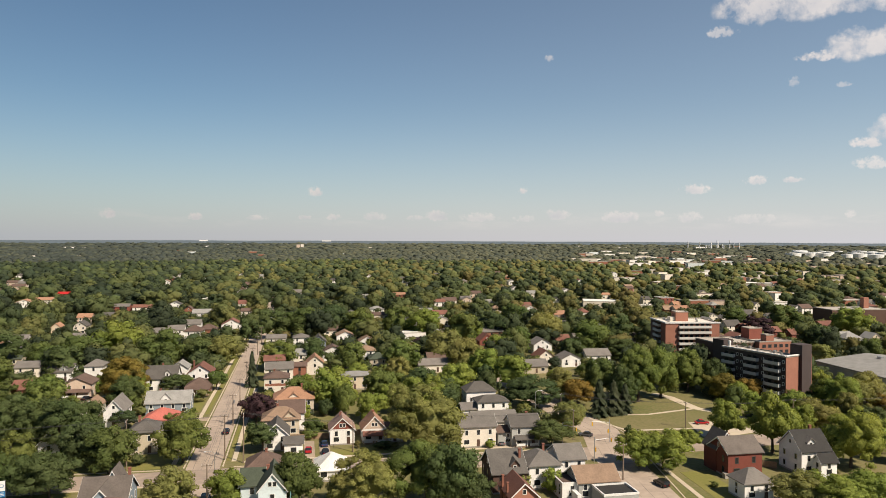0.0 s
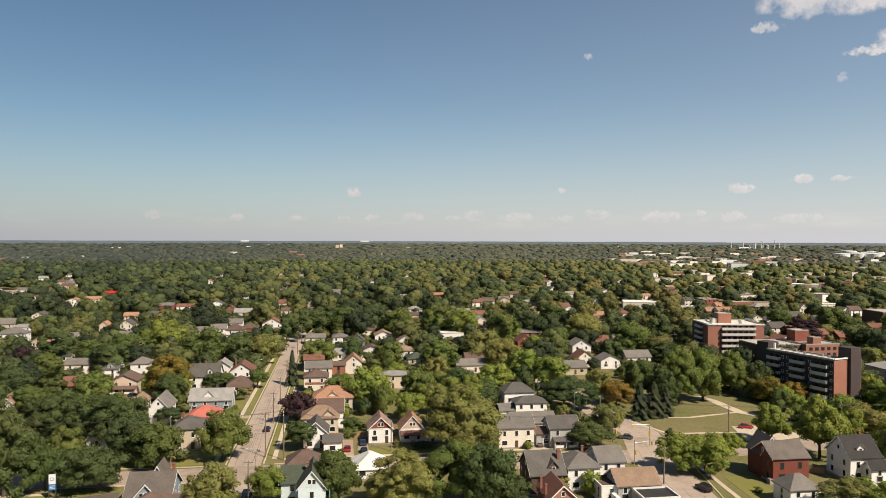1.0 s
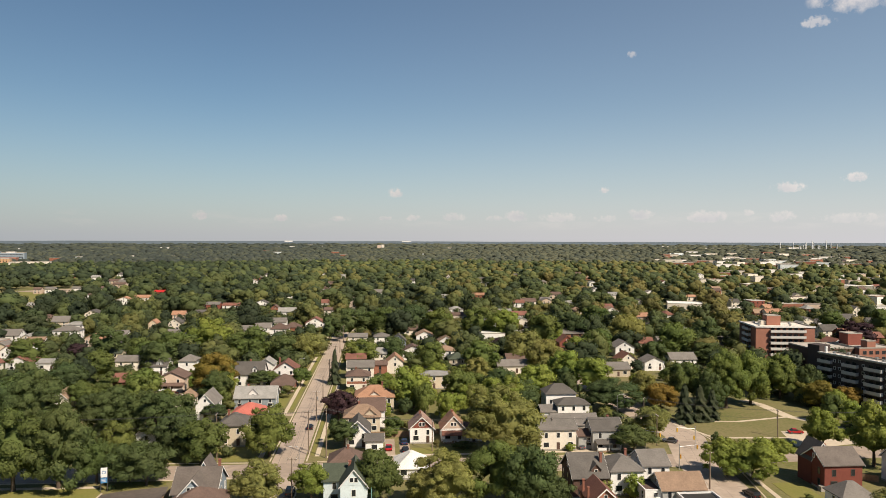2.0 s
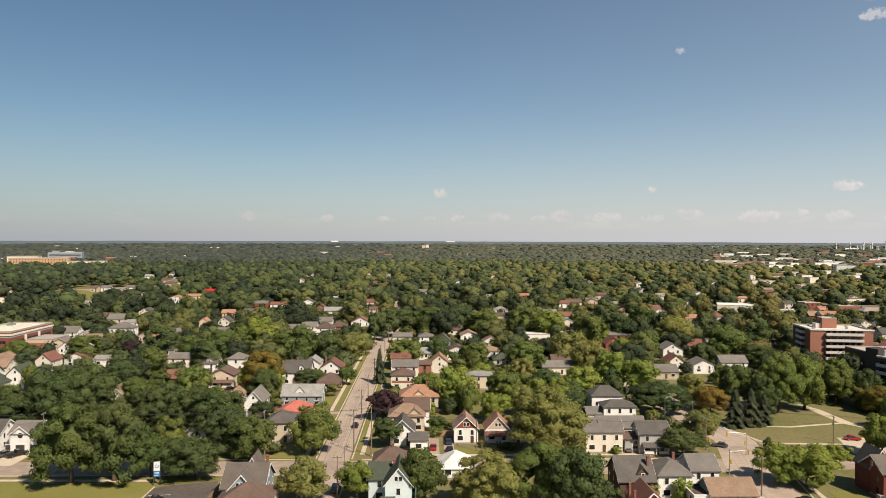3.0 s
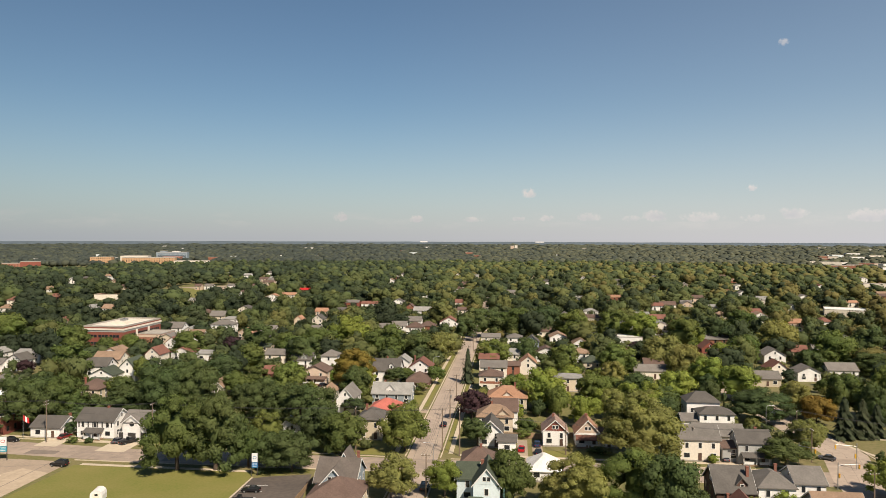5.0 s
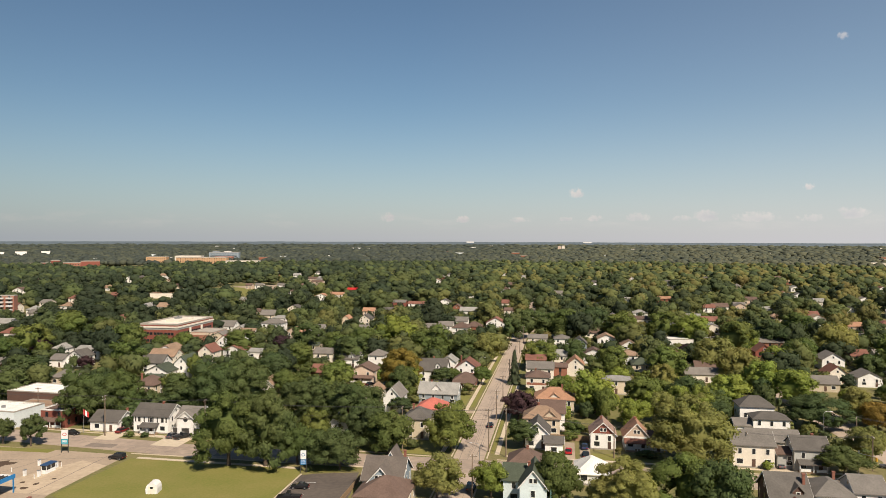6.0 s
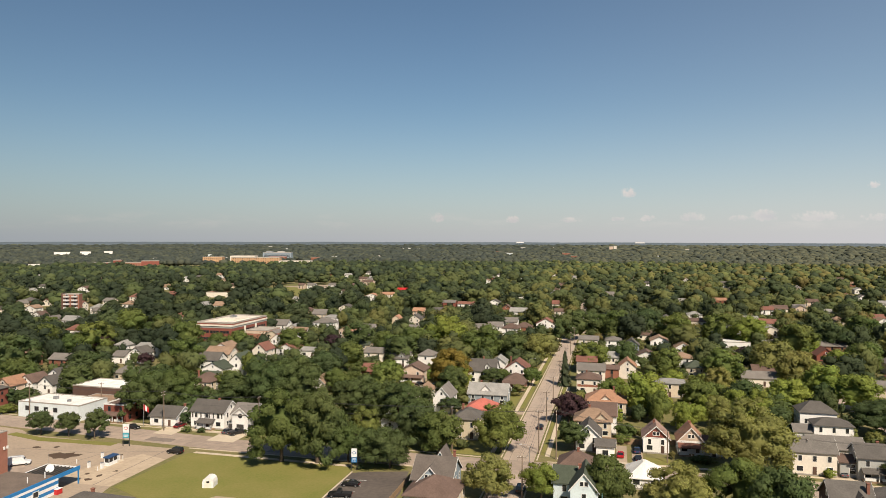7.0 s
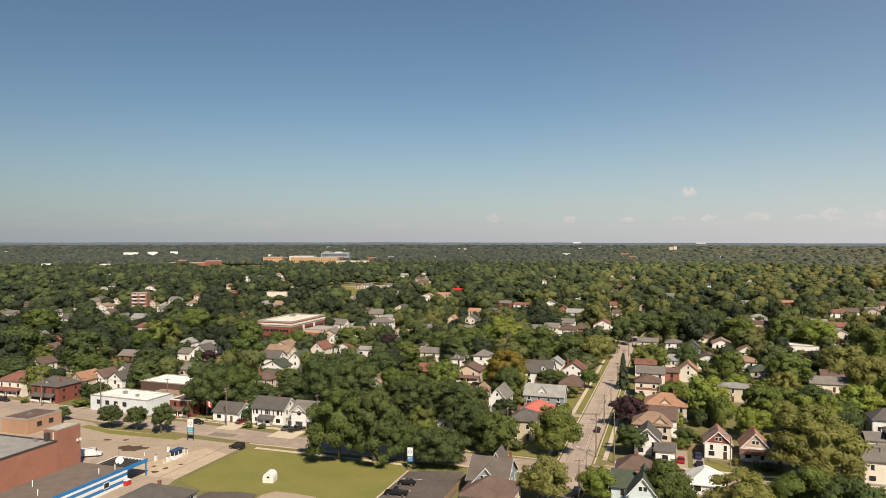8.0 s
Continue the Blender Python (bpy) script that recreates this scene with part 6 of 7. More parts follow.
tree(72.9, 200.4, 7.6, 13.4, 'dark')
tree(125.4, 249.6, 21.0, 15.5, 'green')
tree(137.4, 254.6, 20.0, 14.5, 'green')
tree(161.3, 338.0, 11.2, 18.1, 'dark')
tree(89.9, 178.0, 11.2, 12.6, 'light')
tree(95.2, 175.1, 11.0, 13.3, 'light')
tree(129.6, 198.6, 12.0, 11.0, 'light')
tree(133.9, 182.6, 17.4, 14.0, 'light')
tree(159.6, 246.6, 10.5, 12.5, 'orange')
tree(168.4, 243.6, 9.5, 10.5, 'orange')
tree(153.6, 262.6, 17.5, 16.0, 'green')
tree(163.5, 259.5, 14.0, 12.0, 'dark')
tree(187.0, 220.4, 14.2, 15.5, 'light')
tree(197.4, 222.6, 13.4, 14.5, 'olive')
tree(199.7, 249.6, 11.4, 11.4, 'dark')
tree(186.4, 226.0, 12.5, 10.5, 'dark')
tree(146.4, 167.0, 16.5, 15.5, 'light')
tree(111.6, 141.1, 9.0, 12.7, 'olive')
tree(118.2, 137.9, 9.9, 12.2, 'light')
tree(127.3, 138.2, 9.8, 12.0, 'light')
tree(205.7, 227.2, 13.5, 11.9, 'olive')
tree(-175.1, 186.8, 8.2, 7.7, 'dark')
tree(-165.4, 187.4, 8.5, 7.2, 'dark')
tree(-155.8, 187.2, 9.3, 7.4, 'dark')
tree(-156.6, 212.6, 19.0, 17.0, 'dark')
tree(-149.6, 220.4, 16.4, 16.6, 'green')
tree(-197.8, 189.4, 4.9, 5.2, 'dark')
tree(-46.8, 301.6, 6.7, 8.9, 'green')
tree(-58.7, 182.3, 11.5, 13.8, 'dark')
tree(-49.5, 198.5, 12.7, 13.7, 'green')
tree(111.2, 189.0, 6.3, 7.5, 'light')
tree(-62.7, 216.3, 16.5, 17.8, 'dark')
tree(-73.1, 224.4, 14.3, 15.4, 'dark')
tree(-84.1, 227.4, 15.4, 16.7, 'dark')
tree(25.2, 243.8, 9.0, 9.7, 'light')
tree(11.4, 258.5, 15.2, 16.4, 'light', light=True)
tree(-130.9, 229.2, 12.1, 14.5, 'dark', light=True)
tree(-141.3, 227.1, 8.8, 10.6, 'dark', light=True)
tree(28.6, 271.4, 12.1, 13.1, 'green', light=True)
tree(-1.6, 274.9, 9.0, 10.9, 'green', light=True)
tree(58.0, 270.3, 13.6, 14.7, 'light', light=True)
tree(45.8, 273.2, 11.9, 14.3, 'dark', light=True)
tree(-61.7, 283.5, 10.6, 11.5, 'light', light=True)
tree(-90.0, 278.4, 13.0, 14.1, 'green', light=True)
tree(84.6, 281.8, 13.9, 16.7, 'light', light=True)
tree(204.7, 219.9, 7.2, 7.7, 'orange', light=True)
tree(-151.7, 259.7, 8.8, 11.9, 'green', light=True)
tree(-107.5, 283.8, 10.1, 10.9, 'green', light=True)
tree(-212.7, 220.8, 6.6, 8.9, 'dark', light=True)
tree(-201.1, 231.9, 13.7, 14.8, 'dark', light=True)
tree(78.6, 300.0, 14.3, 15.4, 'light', light=True)
tree(-122.0, 287.1, 13.4, 16.1, 'dark', light=True)
tree(-221.2, 220.7, 5.2, 7.0, 'dark', light=True)
tree(44.7, 326.2, 15.7, 17.0, 'green', light=True)
tree(75.2, 323.6, 15.7, 15.4, 'olive', light=True)
tree(22.2, 334.2, 13.3, 14.4, 'green', light=True)
tree(-122.9, 319.0, 13.2, 15.8, 'green', light=True)
tree(-11.2, 343.8, 14.3, 17.1, 'green', light=True)
tree(-242.8, 245.5, 12.8, 15.4, 'green', light=True)
tree(-100.4, 333.0, 14.9, 17.9, 'dark', light=True)
tree(67.4, 342.9, 17.0, 20.4, 'olive', light=True)
tree(-265.6, 229.1, 12.5, 19.3, 'dark', light=True)
tree(-196.2, 292.9, 16.3, 17.6, 'green', light=True)
tree(-228.5, 269.1, 12.6, 17.0, 'dark', light=True)
tree(5.4, 355.1, 13.0, 14.0, 'dark', light=True)
tree(-64.9, 349.8, 19.0, 21.9, 'green', light=True)
tree(-37.1, 355.8, 14.8, 16.0, 'olive', light=True)
tree(97.6, 346.5, 13.7, 14.8, 'light', light=True)
tree(-48.8, 358.4, 14.4, 15.5, 'dark', light=True)
tree(132.7, 339.2, 11.6, 12.5, 'dark', light=True)
tree(-112.4, 353.9, 11.8, 12.7, 'green', light=True)
tree(136.0, 346.0, 10.6, 12.8, 'dark', light=True)
tree(-263.2, 264.5, 19.0, 21.9, 'dark', light=True)
tree(-221.7, 300.7, 6.7, 8.0, 'purple', light=True)
tree(111.3, 357.2, 16.1, 17.3, 'green', light=True)
tree(-116.1, 356.9, 13.4, 16.1, 'green', light=True)
tree(-104.9, 366.7, 15.2, 16.4, 'green', light=True)
tree(-100.3, 372.2, 13.8, 16.5, 'green', light=True)
tree(62.7, 380.4, 8.6, 9.3, 'purple', light=True)
tree(-166.6, 349.3, 14.8, 19.9, 'green', light=True)
tree(37.7, 387.5, 7.4, 8.0, 'light', light=True)
tree(-148.7, 361.8, 10.1, 12.1, 'purple', light=True)
tree(-136.4, 368.8, 16.9, 20.3, 'dark', light=True)
tree(152.8, 364.1, 18.8, 20.3, 'green', light=True)
tree(252.5, 309.6, 10.2, 13.7, 'olive', light=True)
tree(-90.9, 389.0, 19.0, 22.4, 'light', light=True)
tree(-198.1, 348.3, 12.6, 12.4, 'green', light=True)
tree(-295.4, 272.1, 10.2, 11.0, 'green', light=True)
tree(-221.3, 335.8, 19.0, 21.5, 'green', light=True)
tree(91.5, 400.7, 19.0, 21.0, 'green', light=True)
tree(173.6, 373.5, 19.0, 17.7, 'dark', light=True)
tree(-214.7, 353.9, 9.9, 10.7, 'green', light=True)
tree(97.1, 404.3, 11.9, 12.9, 'light', light=True)
tree(-318.3, 276.2, 19.0, 22.3, 'dark', light=True)
tree(284.8, 311.1, 12.1, 13.0, 'green', light=True)
tree(-266.5, 329.7, 9.1, 10.9, 'purple', light=True)
tree(-279.0, 319.7, 12.1, 14.6, 'green', light=True)
tree(-272.5, 325.6, 18.2, 21.1, 'green', light=True)
tree(140.3, 402.3, 19.0, 21.7, 'olive', light=True)
tree(-31.8, 430.6, 15.1, 14.8, 'dark', light=True)
tree(114.7, 421.7, 17.4, 18.8, 'dark', light=True)
tree(74.5, 431.3, 19.0, 21.2, 'light', light=True)
tree(33.8, 436.7, 19.0, 21.2, 'green', light=True)
tree(277.5, 340.5, 16.3, 19.6, 'dark', light=True)
tree(-20.5, 445.4, 19.0, 21.3, 'dark', light=True)
tree(-1.0, 446.1, 19.0, 21.0, 'green', light=True)
tree(-304.7, 328.9, 15.0, 16.2, 'green', light=True)
tree(59.6, 448.3, 19.0, 21.3, 'green', light=True)
tree(-266.2, 376.3, 16.5, 19.8, 'green', light=True)
tree(19.3, 465.8, 19.0, 22.6, 'dark', light=True)
tree(138.7, 451.1, 19.0, 21.9, 'green', light=True)
tree(-290.0, 380.2, 19.0, 22.2, 'green', light=True)
tree(276.5, 390.4, 15.2, 20.5, 'purple', light=True)
tree(-381.3, 349.3, 19.0, 22.6, 'green', light=True)
tree(312.5, 420.4, 19.0, 21.9, 'green', light=True)
tree(345.3, 396.0, 19.0, 22.9, 'light', light=True)
tree(293.2, 441.8, 15.2, 18.2, 'green', light=True)
tree(-369.7, 404.3, 9.6, 10.3, 'green', light=True)


# ---------------------------------------------------------------- woods between and beyond the houses
def blocked(pts, low=0.0, height=15.0):
    """True where a scattered tree would stand on a street, a lot or a house, or in the camera's sight line to one."""
    x, y = pts[:, 0], pts[:, 1]
    bad = (y < 203 - np.minimum(0, x + 60) * 0.07) & (x > -300) & (x < 140)
    bad |= (y < 150) & (np.hypot(x, y) < 330)
    bad |= (np.abs(x + 27) < 11) & (y < 490)
    bad |= (np.abs(x + 27) < 4) & (y < 1000)
    bad |= (x > -20) & (x < 75) & (y < 236)
    bad |= (x > -62) & (x < -30) & (y < 262)
    bad |= (np.abs(x - 90) < 9) & (y < 300)
    bad |= (np.abs(x - 84) < 5) & (y < 680) & (y > 300)
    bad |= (x > 100) & (x < 150) & (y < 285)
    bad |= (y > 655) & (y < 892) & (np.abs(x + 365 + (y - 770) * .12) < 50)
    along = (np.abs((x - 423) * 0.82 - (y - 805) * 0.57) < 12) & (y > 620) & (y < 1300) & (x > 250)
    bad |= along
    for hx, hy, half, top, *part_of in CLEAR:
        D = math.hypot(hx, hy)
        ux, uy = hx / D, hy / D
        f = (x - hx) * ux + (y - hy) * uy
        s = np.abs((x - hx) * uy - (y - hy) * ux)
        # kept clear towards the camera as far as a tree would hide the building
        reach = max(5.0 + 0.25 * height, (height - top * 0.62) * D / (62 - top) * (part_of[0] if part_of else 0.85))
        bad |= (s < half + 0.12 * height) & (f < 13) & (f > -reach)
    for x0, x1, y0, y1 in SOLID:
        bad |= (x > x0) & (x < x1) & (y > y0) & (y < y1)
    for tx, ty, w in TREES:
        bad |= (x - tx) ** 2 + (y - ty) ** 2 < (w * 0.5) ** 2
    return bad


def scatter(seed, r0, r1, step, keep, a0=-55, a1=48):
    rng = np.random.default_rng(seed)
    g = np.arange(-float(r1), float(r1), float(step))
    X, Y = np.meshgrid(g, g[g > 0])
    P = np.stack([X.ravel(), Y.ravel()], 1)
    P += rng.uniform(-.45, .45, P.shape) * step
    R, A = np.hypot(P[:, 0], P[:, 1]), np.degrees(np.arctan2(P[:, 0], P[:, 1]))
    P = P[(R > r0) & (R < r1) & (A > a0) & (A < a1) & (rng.uniform(size=len(P)) < keep)]
    return P, rng


def tile(name, protos, P, H, W, rng, mat, label):
    """Many trees in one mesh."""
    allv, allf, alln, tones, n0 = [], [], [], [], 0
    Z = np.array([rise_of(r) for r in np.hypot(P[:, 0], P[:, 1])])
    for k, (v, f, nn) in enumerate(protos):
        idx = np.arange(k, len(P), len(protos))
        if not len(idx):
            continue
        a = rng.uniform(0, math.tau, len(idx))
        c, s = np.cos(a)[:, None], np.sin(a)[:, None]
        x, y = v[:, 0][None] * c - v[:, 1][None] * s, v[:, 0][None] * s + v[:, 1][None] * c
        V = np.stack([x * W[idx][:, None] + P[idx, 0][:, None], y * W[idx][:, None] + P[idx, 1][:, None], v[:, 2][None] * H[idx][:, None] + Z[idx][:, None]], 2).reshape(-1, 3)
        F = (np.array(f)[None] + (np.arange(len(idx)) * len(v))[:, None, None] + n0).reshape(-1, len(f[0]))
        N = np.stack([nn[:, 0][None] * c - nn[:, 1][None] * s, nn[:, 0][None] * s + nn[:, 1][None] * c, nn[:, 2][None] + 0 * c], 2).reshape(-1, 3)
        allv.append(V), allf.append(F), alln.append(N)
        own = rng.beta(0.9, 1.0, len(idx)) + np.clip((-P[idx, 0] - 60) / 300, 0, 1) * 0.38 - np.clip((P[idx, 0] - 60) / 400, 0, 1) * 0.22  # tone runs darker to the west, paler to the east
        tones.append(np.repeat(own, len(f)))
        n0 += len(V)
    V, F = np.concatenate(allv), np.concatenate(allf)
    me = bpy.data.meshes.new(name)
    k = F.shape[1]
    me.vertices.add(len(V)), me.loops.add(F.size), me.polygons.add(len(F))
    me.vertices.foreach_set("co", V.astype(np.float32).ravel())
    me.loops.foreach_set("vertex_index", F.astype(np.int32).ravel())
    me.polygons.foreach_set("loop_start", np.arange(0, F.size, k, dtype=np.int32))
    me.polygons.foreach_set("use_smooth", np.ones(len(F), dtype=bool))
    soften(me, np.concatenate(alln))
    tone = me.attributes.new("tone", "FLOAT", "FACE")
    tone.data.foreach_set("value", np.concatenate(tones).astype(np.float32))
    me.materials.append(mat)
    me.update(calc_edges=True)
    return tagged(new(name, me), label, "woods", kind="stuff")


# houses half hidden among the trees, seen here and there between crowns
P, rng = scatter(40, 330, 1250, 40, 0.7)
P = P[~blocked(P, height=9.0)]
kinds, walls, roofs = ("gy", "gx", "hip"), ("white", "cream", "white", "white", "beige", "brick"), ("grey", "brown", "charcoal", "lightgrey", "redbrown", "tanroof")
CLEAR.append(CLEAR_FIELD)
SEEN = len(CLEAR)
P = np.concatenate([P[P[:, 1] < 560], P[P[:, 1] >= 560][::5]])[:190]
for i, (x, y) in enumerate(P):
    house(x, y, rng.uniform(7.5, 11), rng.uniform(8, 11), rng.choice((3.4, 4.8, 5.4)), rng.uniform(2.0, 3.2), kinds[i % 3], walls[int(rng.integers(6))], roofs[int(rng.integers(6))], fine=False, door=False)
HIDDEN = CLEAR[SEEN:]
del CLEAR[SEEN:]
for hx, hy, half, top, *_ in HIDDEN:
    CLEAR.append((hx, hy, half - 1, top, 0.85))
    TREES.append((hx, hy + 5, 15))

for seed, tall, step in ((41, 12.0, 11.0), (51, 6.5, 9.0)):
    P, rng = scatter(seed, 195, 330, step, 0.55)
    P = P[~blocked(P, height=tall)]
    for x, y in P:
        sort = rng.choice(("green", "dark", "dark", "dark", "green") if x < -80 else ("green", "light", "dark", "light", "olive") if x > 10 else ("green", "green", "dark", "light", "olive"))
        tree(x, y, tall * rng.uniform(.65, 1), tall * rng.uniform(.65, .95), str(sort), light=True)

def wood(seed, r0, r1, sizes, protos, mat, label, keep=0.9, a0=-55, a1=48):
    """Trees of several sizes, the widest first, each later one only where the earlier ones leave room."""
    done = np.zeros((0, 3))
    for i, (w0, w1, h0, h1, step) in enumerate(sizes):
        P, rng = scatter(seed + 7 * i, r0, r1, step, keep, a0, a1)
        W, H = rng.uniform(w0, w1, len(P)), rng.uniform(h0, h1, len(P))
        ok = ~blocked(P, height=(h0 + h1) / 2) & (rng.uniform(size=len(P)) > np.clip((P[:, 0] - 120) / 300, 0, 1) * 0.2)
        P, W, H = P[ok], W[ok], H[ok]
        if len(done):
            free = np.array([np.all((done[:, 0] - x) ** 2 + (done[:, 1] - y) ** 2 > (0.40 * (done[:, 2] + w)) ** 2) for (x, y), w in zip(P, W)])
            P, W, H = P[free], W[free], H[free]
        tile("woods", protos[i], P, H, W, rng, mat, label)
        done = np.concatenate([done, np.column_stack([P, W])])


def proto(seed, count, blobs, rad, leaves, size, core=.9, sub=1):
    return [crown_cards(seed + s, blobs, rad, leaves, size, lo=.08, core=core, sub=sub, depth=.22, soft=.7) for s in range(count)]


wood(142, 330, 640, ((12, 21, 13, 20, 19), (8, 13, 8, 14, 12), (5, 8, 4, 7.5, 8.5)), (proto(300, 8, 11, .22, 520, .058, sub=0), proto(310, 6, 8, .26, 260, .08, sub=0), proto(320, 4, 5, .31, 100, .13, sub=0)),
     M_WOODS, "dense green street and garden trees of the town")
wood(152, 640, 1000, ((15, 25, 13, 20, 21), (10, 16, 8, 14, 14.5)), (proto(330, 8, 8, .27, 110, .08, sub=0), proto(340, 6, 5, .33, 50, .11, sub=0)), M_WOODS, "dense green trees over the middle of the town")
P, rng = scatter(48, 200, 560, 9.0, 0.35)
x, y = P[:, 0], P[:, 1]
off = (y < 203 - np.minimum(0, x + 60) * 0.07) | (np.abs(x + 27) < 10) | (np.abs(x - 90) < 10) | ((x > 100) & (x < 150) & (y < 285))
for hx, hy, half, top, *_ in CLEAR:
    off |= (np.abs(x - hx) < half) & (y > hy - 3) & (y < hy + 15)
P = P[~off]
tile("shrubs", proto(350, 4, 4, .32, 60, .2, sub=0), P, rng.uniform(1.5, 5.0, len(P)), rng.uniform(2.2, 6.0, len(P)), rng, M_WOODS, "low shrubs and young trees in back gardens")
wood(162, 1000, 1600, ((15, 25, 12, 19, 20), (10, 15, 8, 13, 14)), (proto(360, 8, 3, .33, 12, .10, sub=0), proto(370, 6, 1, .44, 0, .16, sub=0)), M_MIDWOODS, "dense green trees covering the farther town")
wood(172, 1600, 2600, ((14, 25, 12, 20, 18),), (proto(380, 8, 1, .46, 0, .2, sub=0),), M_FARWOODS_HAZED, "unbroken tree canopy far off")
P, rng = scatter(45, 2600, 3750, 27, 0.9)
tile("woods", proto(390, 8, 1, .46, 0, .2, sub=0), P, rng.uniform(9, 17, len(P)), rng.uniform(26, 48, len(P)), rng, M_FARWOODS_HAZED, "tree-covered plain reaching to the horizon")
# the last wooded rise: a backdrop fitted to the camera's horizon, haze in its colour
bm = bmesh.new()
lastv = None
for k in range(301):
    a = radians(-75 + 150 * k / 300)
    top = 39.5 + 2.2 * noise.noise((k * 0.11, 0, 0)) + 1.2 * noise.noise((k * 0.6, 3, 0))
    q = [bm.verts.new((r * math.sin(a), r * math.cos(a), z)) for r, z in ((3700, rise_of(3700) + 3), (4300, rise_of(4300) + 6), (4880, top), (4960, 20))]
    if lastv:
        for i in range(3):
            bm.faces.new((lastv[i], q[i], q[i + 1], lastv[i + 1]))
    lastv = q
tagged(mesh_object("backdrop", bm, M_FARRISE_HAZED), "low rise along the horizon, distance haze put into its blue-grey colour", "horizon", kind="structure")


# ---------------------------------------------------------------- vehicles
PAINT = {k: material("car_" + k, c, 0.25, spec=0.6) for k, c in dict(black=(.015, .015, .017), silver=(.35, .36, .38), red=(.42, .015, .02), maroon=(.16, .012, .014), blue=(.03, .05, .11), white=(.72, .72, .72), grey=(.10, .10, .11)).items()}
M_LIGHT = material("headlight", (.8, .8, .78), 0.2)
M_TAIL = material("tail_light", (.35, .01, .01), 0.3)


def bevelled(bm, width=0.08):
    bmesh.ops.bevel(bm, geom=bm.edges[:], offset=width, segments=2, affect="EDGES")
    return bm


def car(x, y, rz, paint, kind="car"):
    """A parked vehicle, its nose along +x before the turn."""
    L, W, H = {"car": (4.6, 1.8, 1.45), "suv": (4.7, 1.9, 1.75), "pickup": (5.7, 2.0, 1.85), "van": (5.4, 2.0, 2.3)}[kind]
    word = {"car": "sedan", "suv": "sport utility car", "pickup": "pickup truck", "van": "panel van"}[kind]
    c = thing(kind if kind != "suv" else "car", pose(x, y, 0.05, 0, 0, rz), f"parked {paint} {word} with dark windows", "car", "parked cars")
    l = L / 2
    b = 0.55 * H
    side = {"car": [(-l, .35), (l, .35), (l, .72), (l * .55, .86), (-l * .8, .9), (-l, .8)],
            "suv": [(-l, .4), (l, .4), (l, .85), (l * .5, 1.0), (-l, 1.02)],
            "pickup": [(-l, .45), (l, .45), (l, .95), (l * .45, 1.1), (-l, 1.08)],
            "van": [(-l, .4), (l, .4), (l, .95), (l * .66, 1.2), (-l, 1.2)]}[kind]
    bm = bmesh.new()
    extrude(bm, side, -W / 2, W / 2)
    part("body", bevelled(bm), PAINT[paint], c)
    top = side[-2][1] if kind == "car" else side[-1][1]
    cab = {"car": [(-l * .75, top), (l * .45, top - .02), (l * .12, H), (-l * .42, H)], "suv": [(-l * .97, top), (l * .42, top), (l * .18, H), (-l * .9, H)],
           "pickup": [(-l * .15, top), (l * .42, top), (l * .2, H), (-l * .1, H)], "van": [(-l, top), (l * .6, top), (l * .3, H), (-l, H)]}[kind]
    bm = bmesh.new()
    extrude(bm, cab, -W / 2 + .12, W / 2 - .12)
    part("cabin_glass", bm, M_GLASS if kind != "van" else PAINT[paint], c)
    bm = boxes((cab[3][0], cab[2][0], -W / 2 + .16, W / 2 - .16, H + .004, H + .05))
    part("roof_panel", bm, PAINT[paint], c)
    if kind == "van":
        part("windscreen", boxes((l * .42, l * .5, -W / 2 + .25, W / 2 - .25, 1.3, 1.95)), M_GLASS, c)
        part("roof_rack", boxes((-l * .8, l * .2, -.8, -.7, H + .1, H + .18), (-l * .8, l * .2, .7, .8, H + .1, H + .18)), M_STEEL, c)
    if kind == "pickup":
        part("bed", boxes((-l + .1, -l * .2, -W / 2 + .15, W / 2 - .15, 1.09, 1.12)), M_TYRE, c)
    for sx in (-l * .62, l * .64):
        for sy in (-W / 2, W / 2):
            w = part("wheel", tube(bmesh.new(), (sx, sy - .1, .34), (sx, sy + .1, .34), .34, .34, 14), M_TYRE, c)
            part("rim", tube(bmesh.new(), (sx, sy - .115, .34), (sx, sy + .115, .34), .19, .19, 10), M_STEEL, w)
    for sy in (-W / 2 + .3, W / 2 - .3):
        part("headlight", boxes((l - .03, l + .02, sy - .18, sy + .18, .6, .74)), M_LIGHT, c)
        part("tail_light", boxes((-l - .02, -l + .03, sy - .16, sy + .16, .66, .84)), M_TAIL, c)
    part("bumper", boxes((l - .02, l + .07, -W / 2 + .08, W / 2 - .08, .36, .54)), M_DARKTRIM, c)


car(-23.4, 232.7, 90, "black")
car(-22.2, 173.6, 90, "black", "suv")
car(1.9, 208, 88, "red")
car(6.6, 213.5, 90, "blue")
car(6.7, 205.5, 90, "black")
car(87.3, 209.0, 150, "grey")
car(88.6, 163.4, 98, "black", "suv")
car(58.5, 205.3, 90, "grey")
car(79.5, 241.2, 10, "grey")
car(131.4, 215.6, -12, "red")
car(-122.8, 180.2, 176, "black", "suv")
car(-63.8, 159.3, 188, "black", "pickup")
car(-64.0, 166.9, 186, "black")
car(-119.4, 203.0, 80, "grey")
car(-115.8, 202.6, 60, "black", "pickup")
car(-138.4, 205.6, 80, "maroon")
car(-80.0, 289.8, 60, "black")
car(-76.4, 288.2, 62, "grey")
car(-72.8, 287.6, 60, "silver")
car(-157.6, 160.6, 34, "white", "van")
car(-152.0, 200.4, -4, "black")
car(-243.0, 205.0, 0, "black", "suv")
car(-170.5, 162.0, 40, "black")


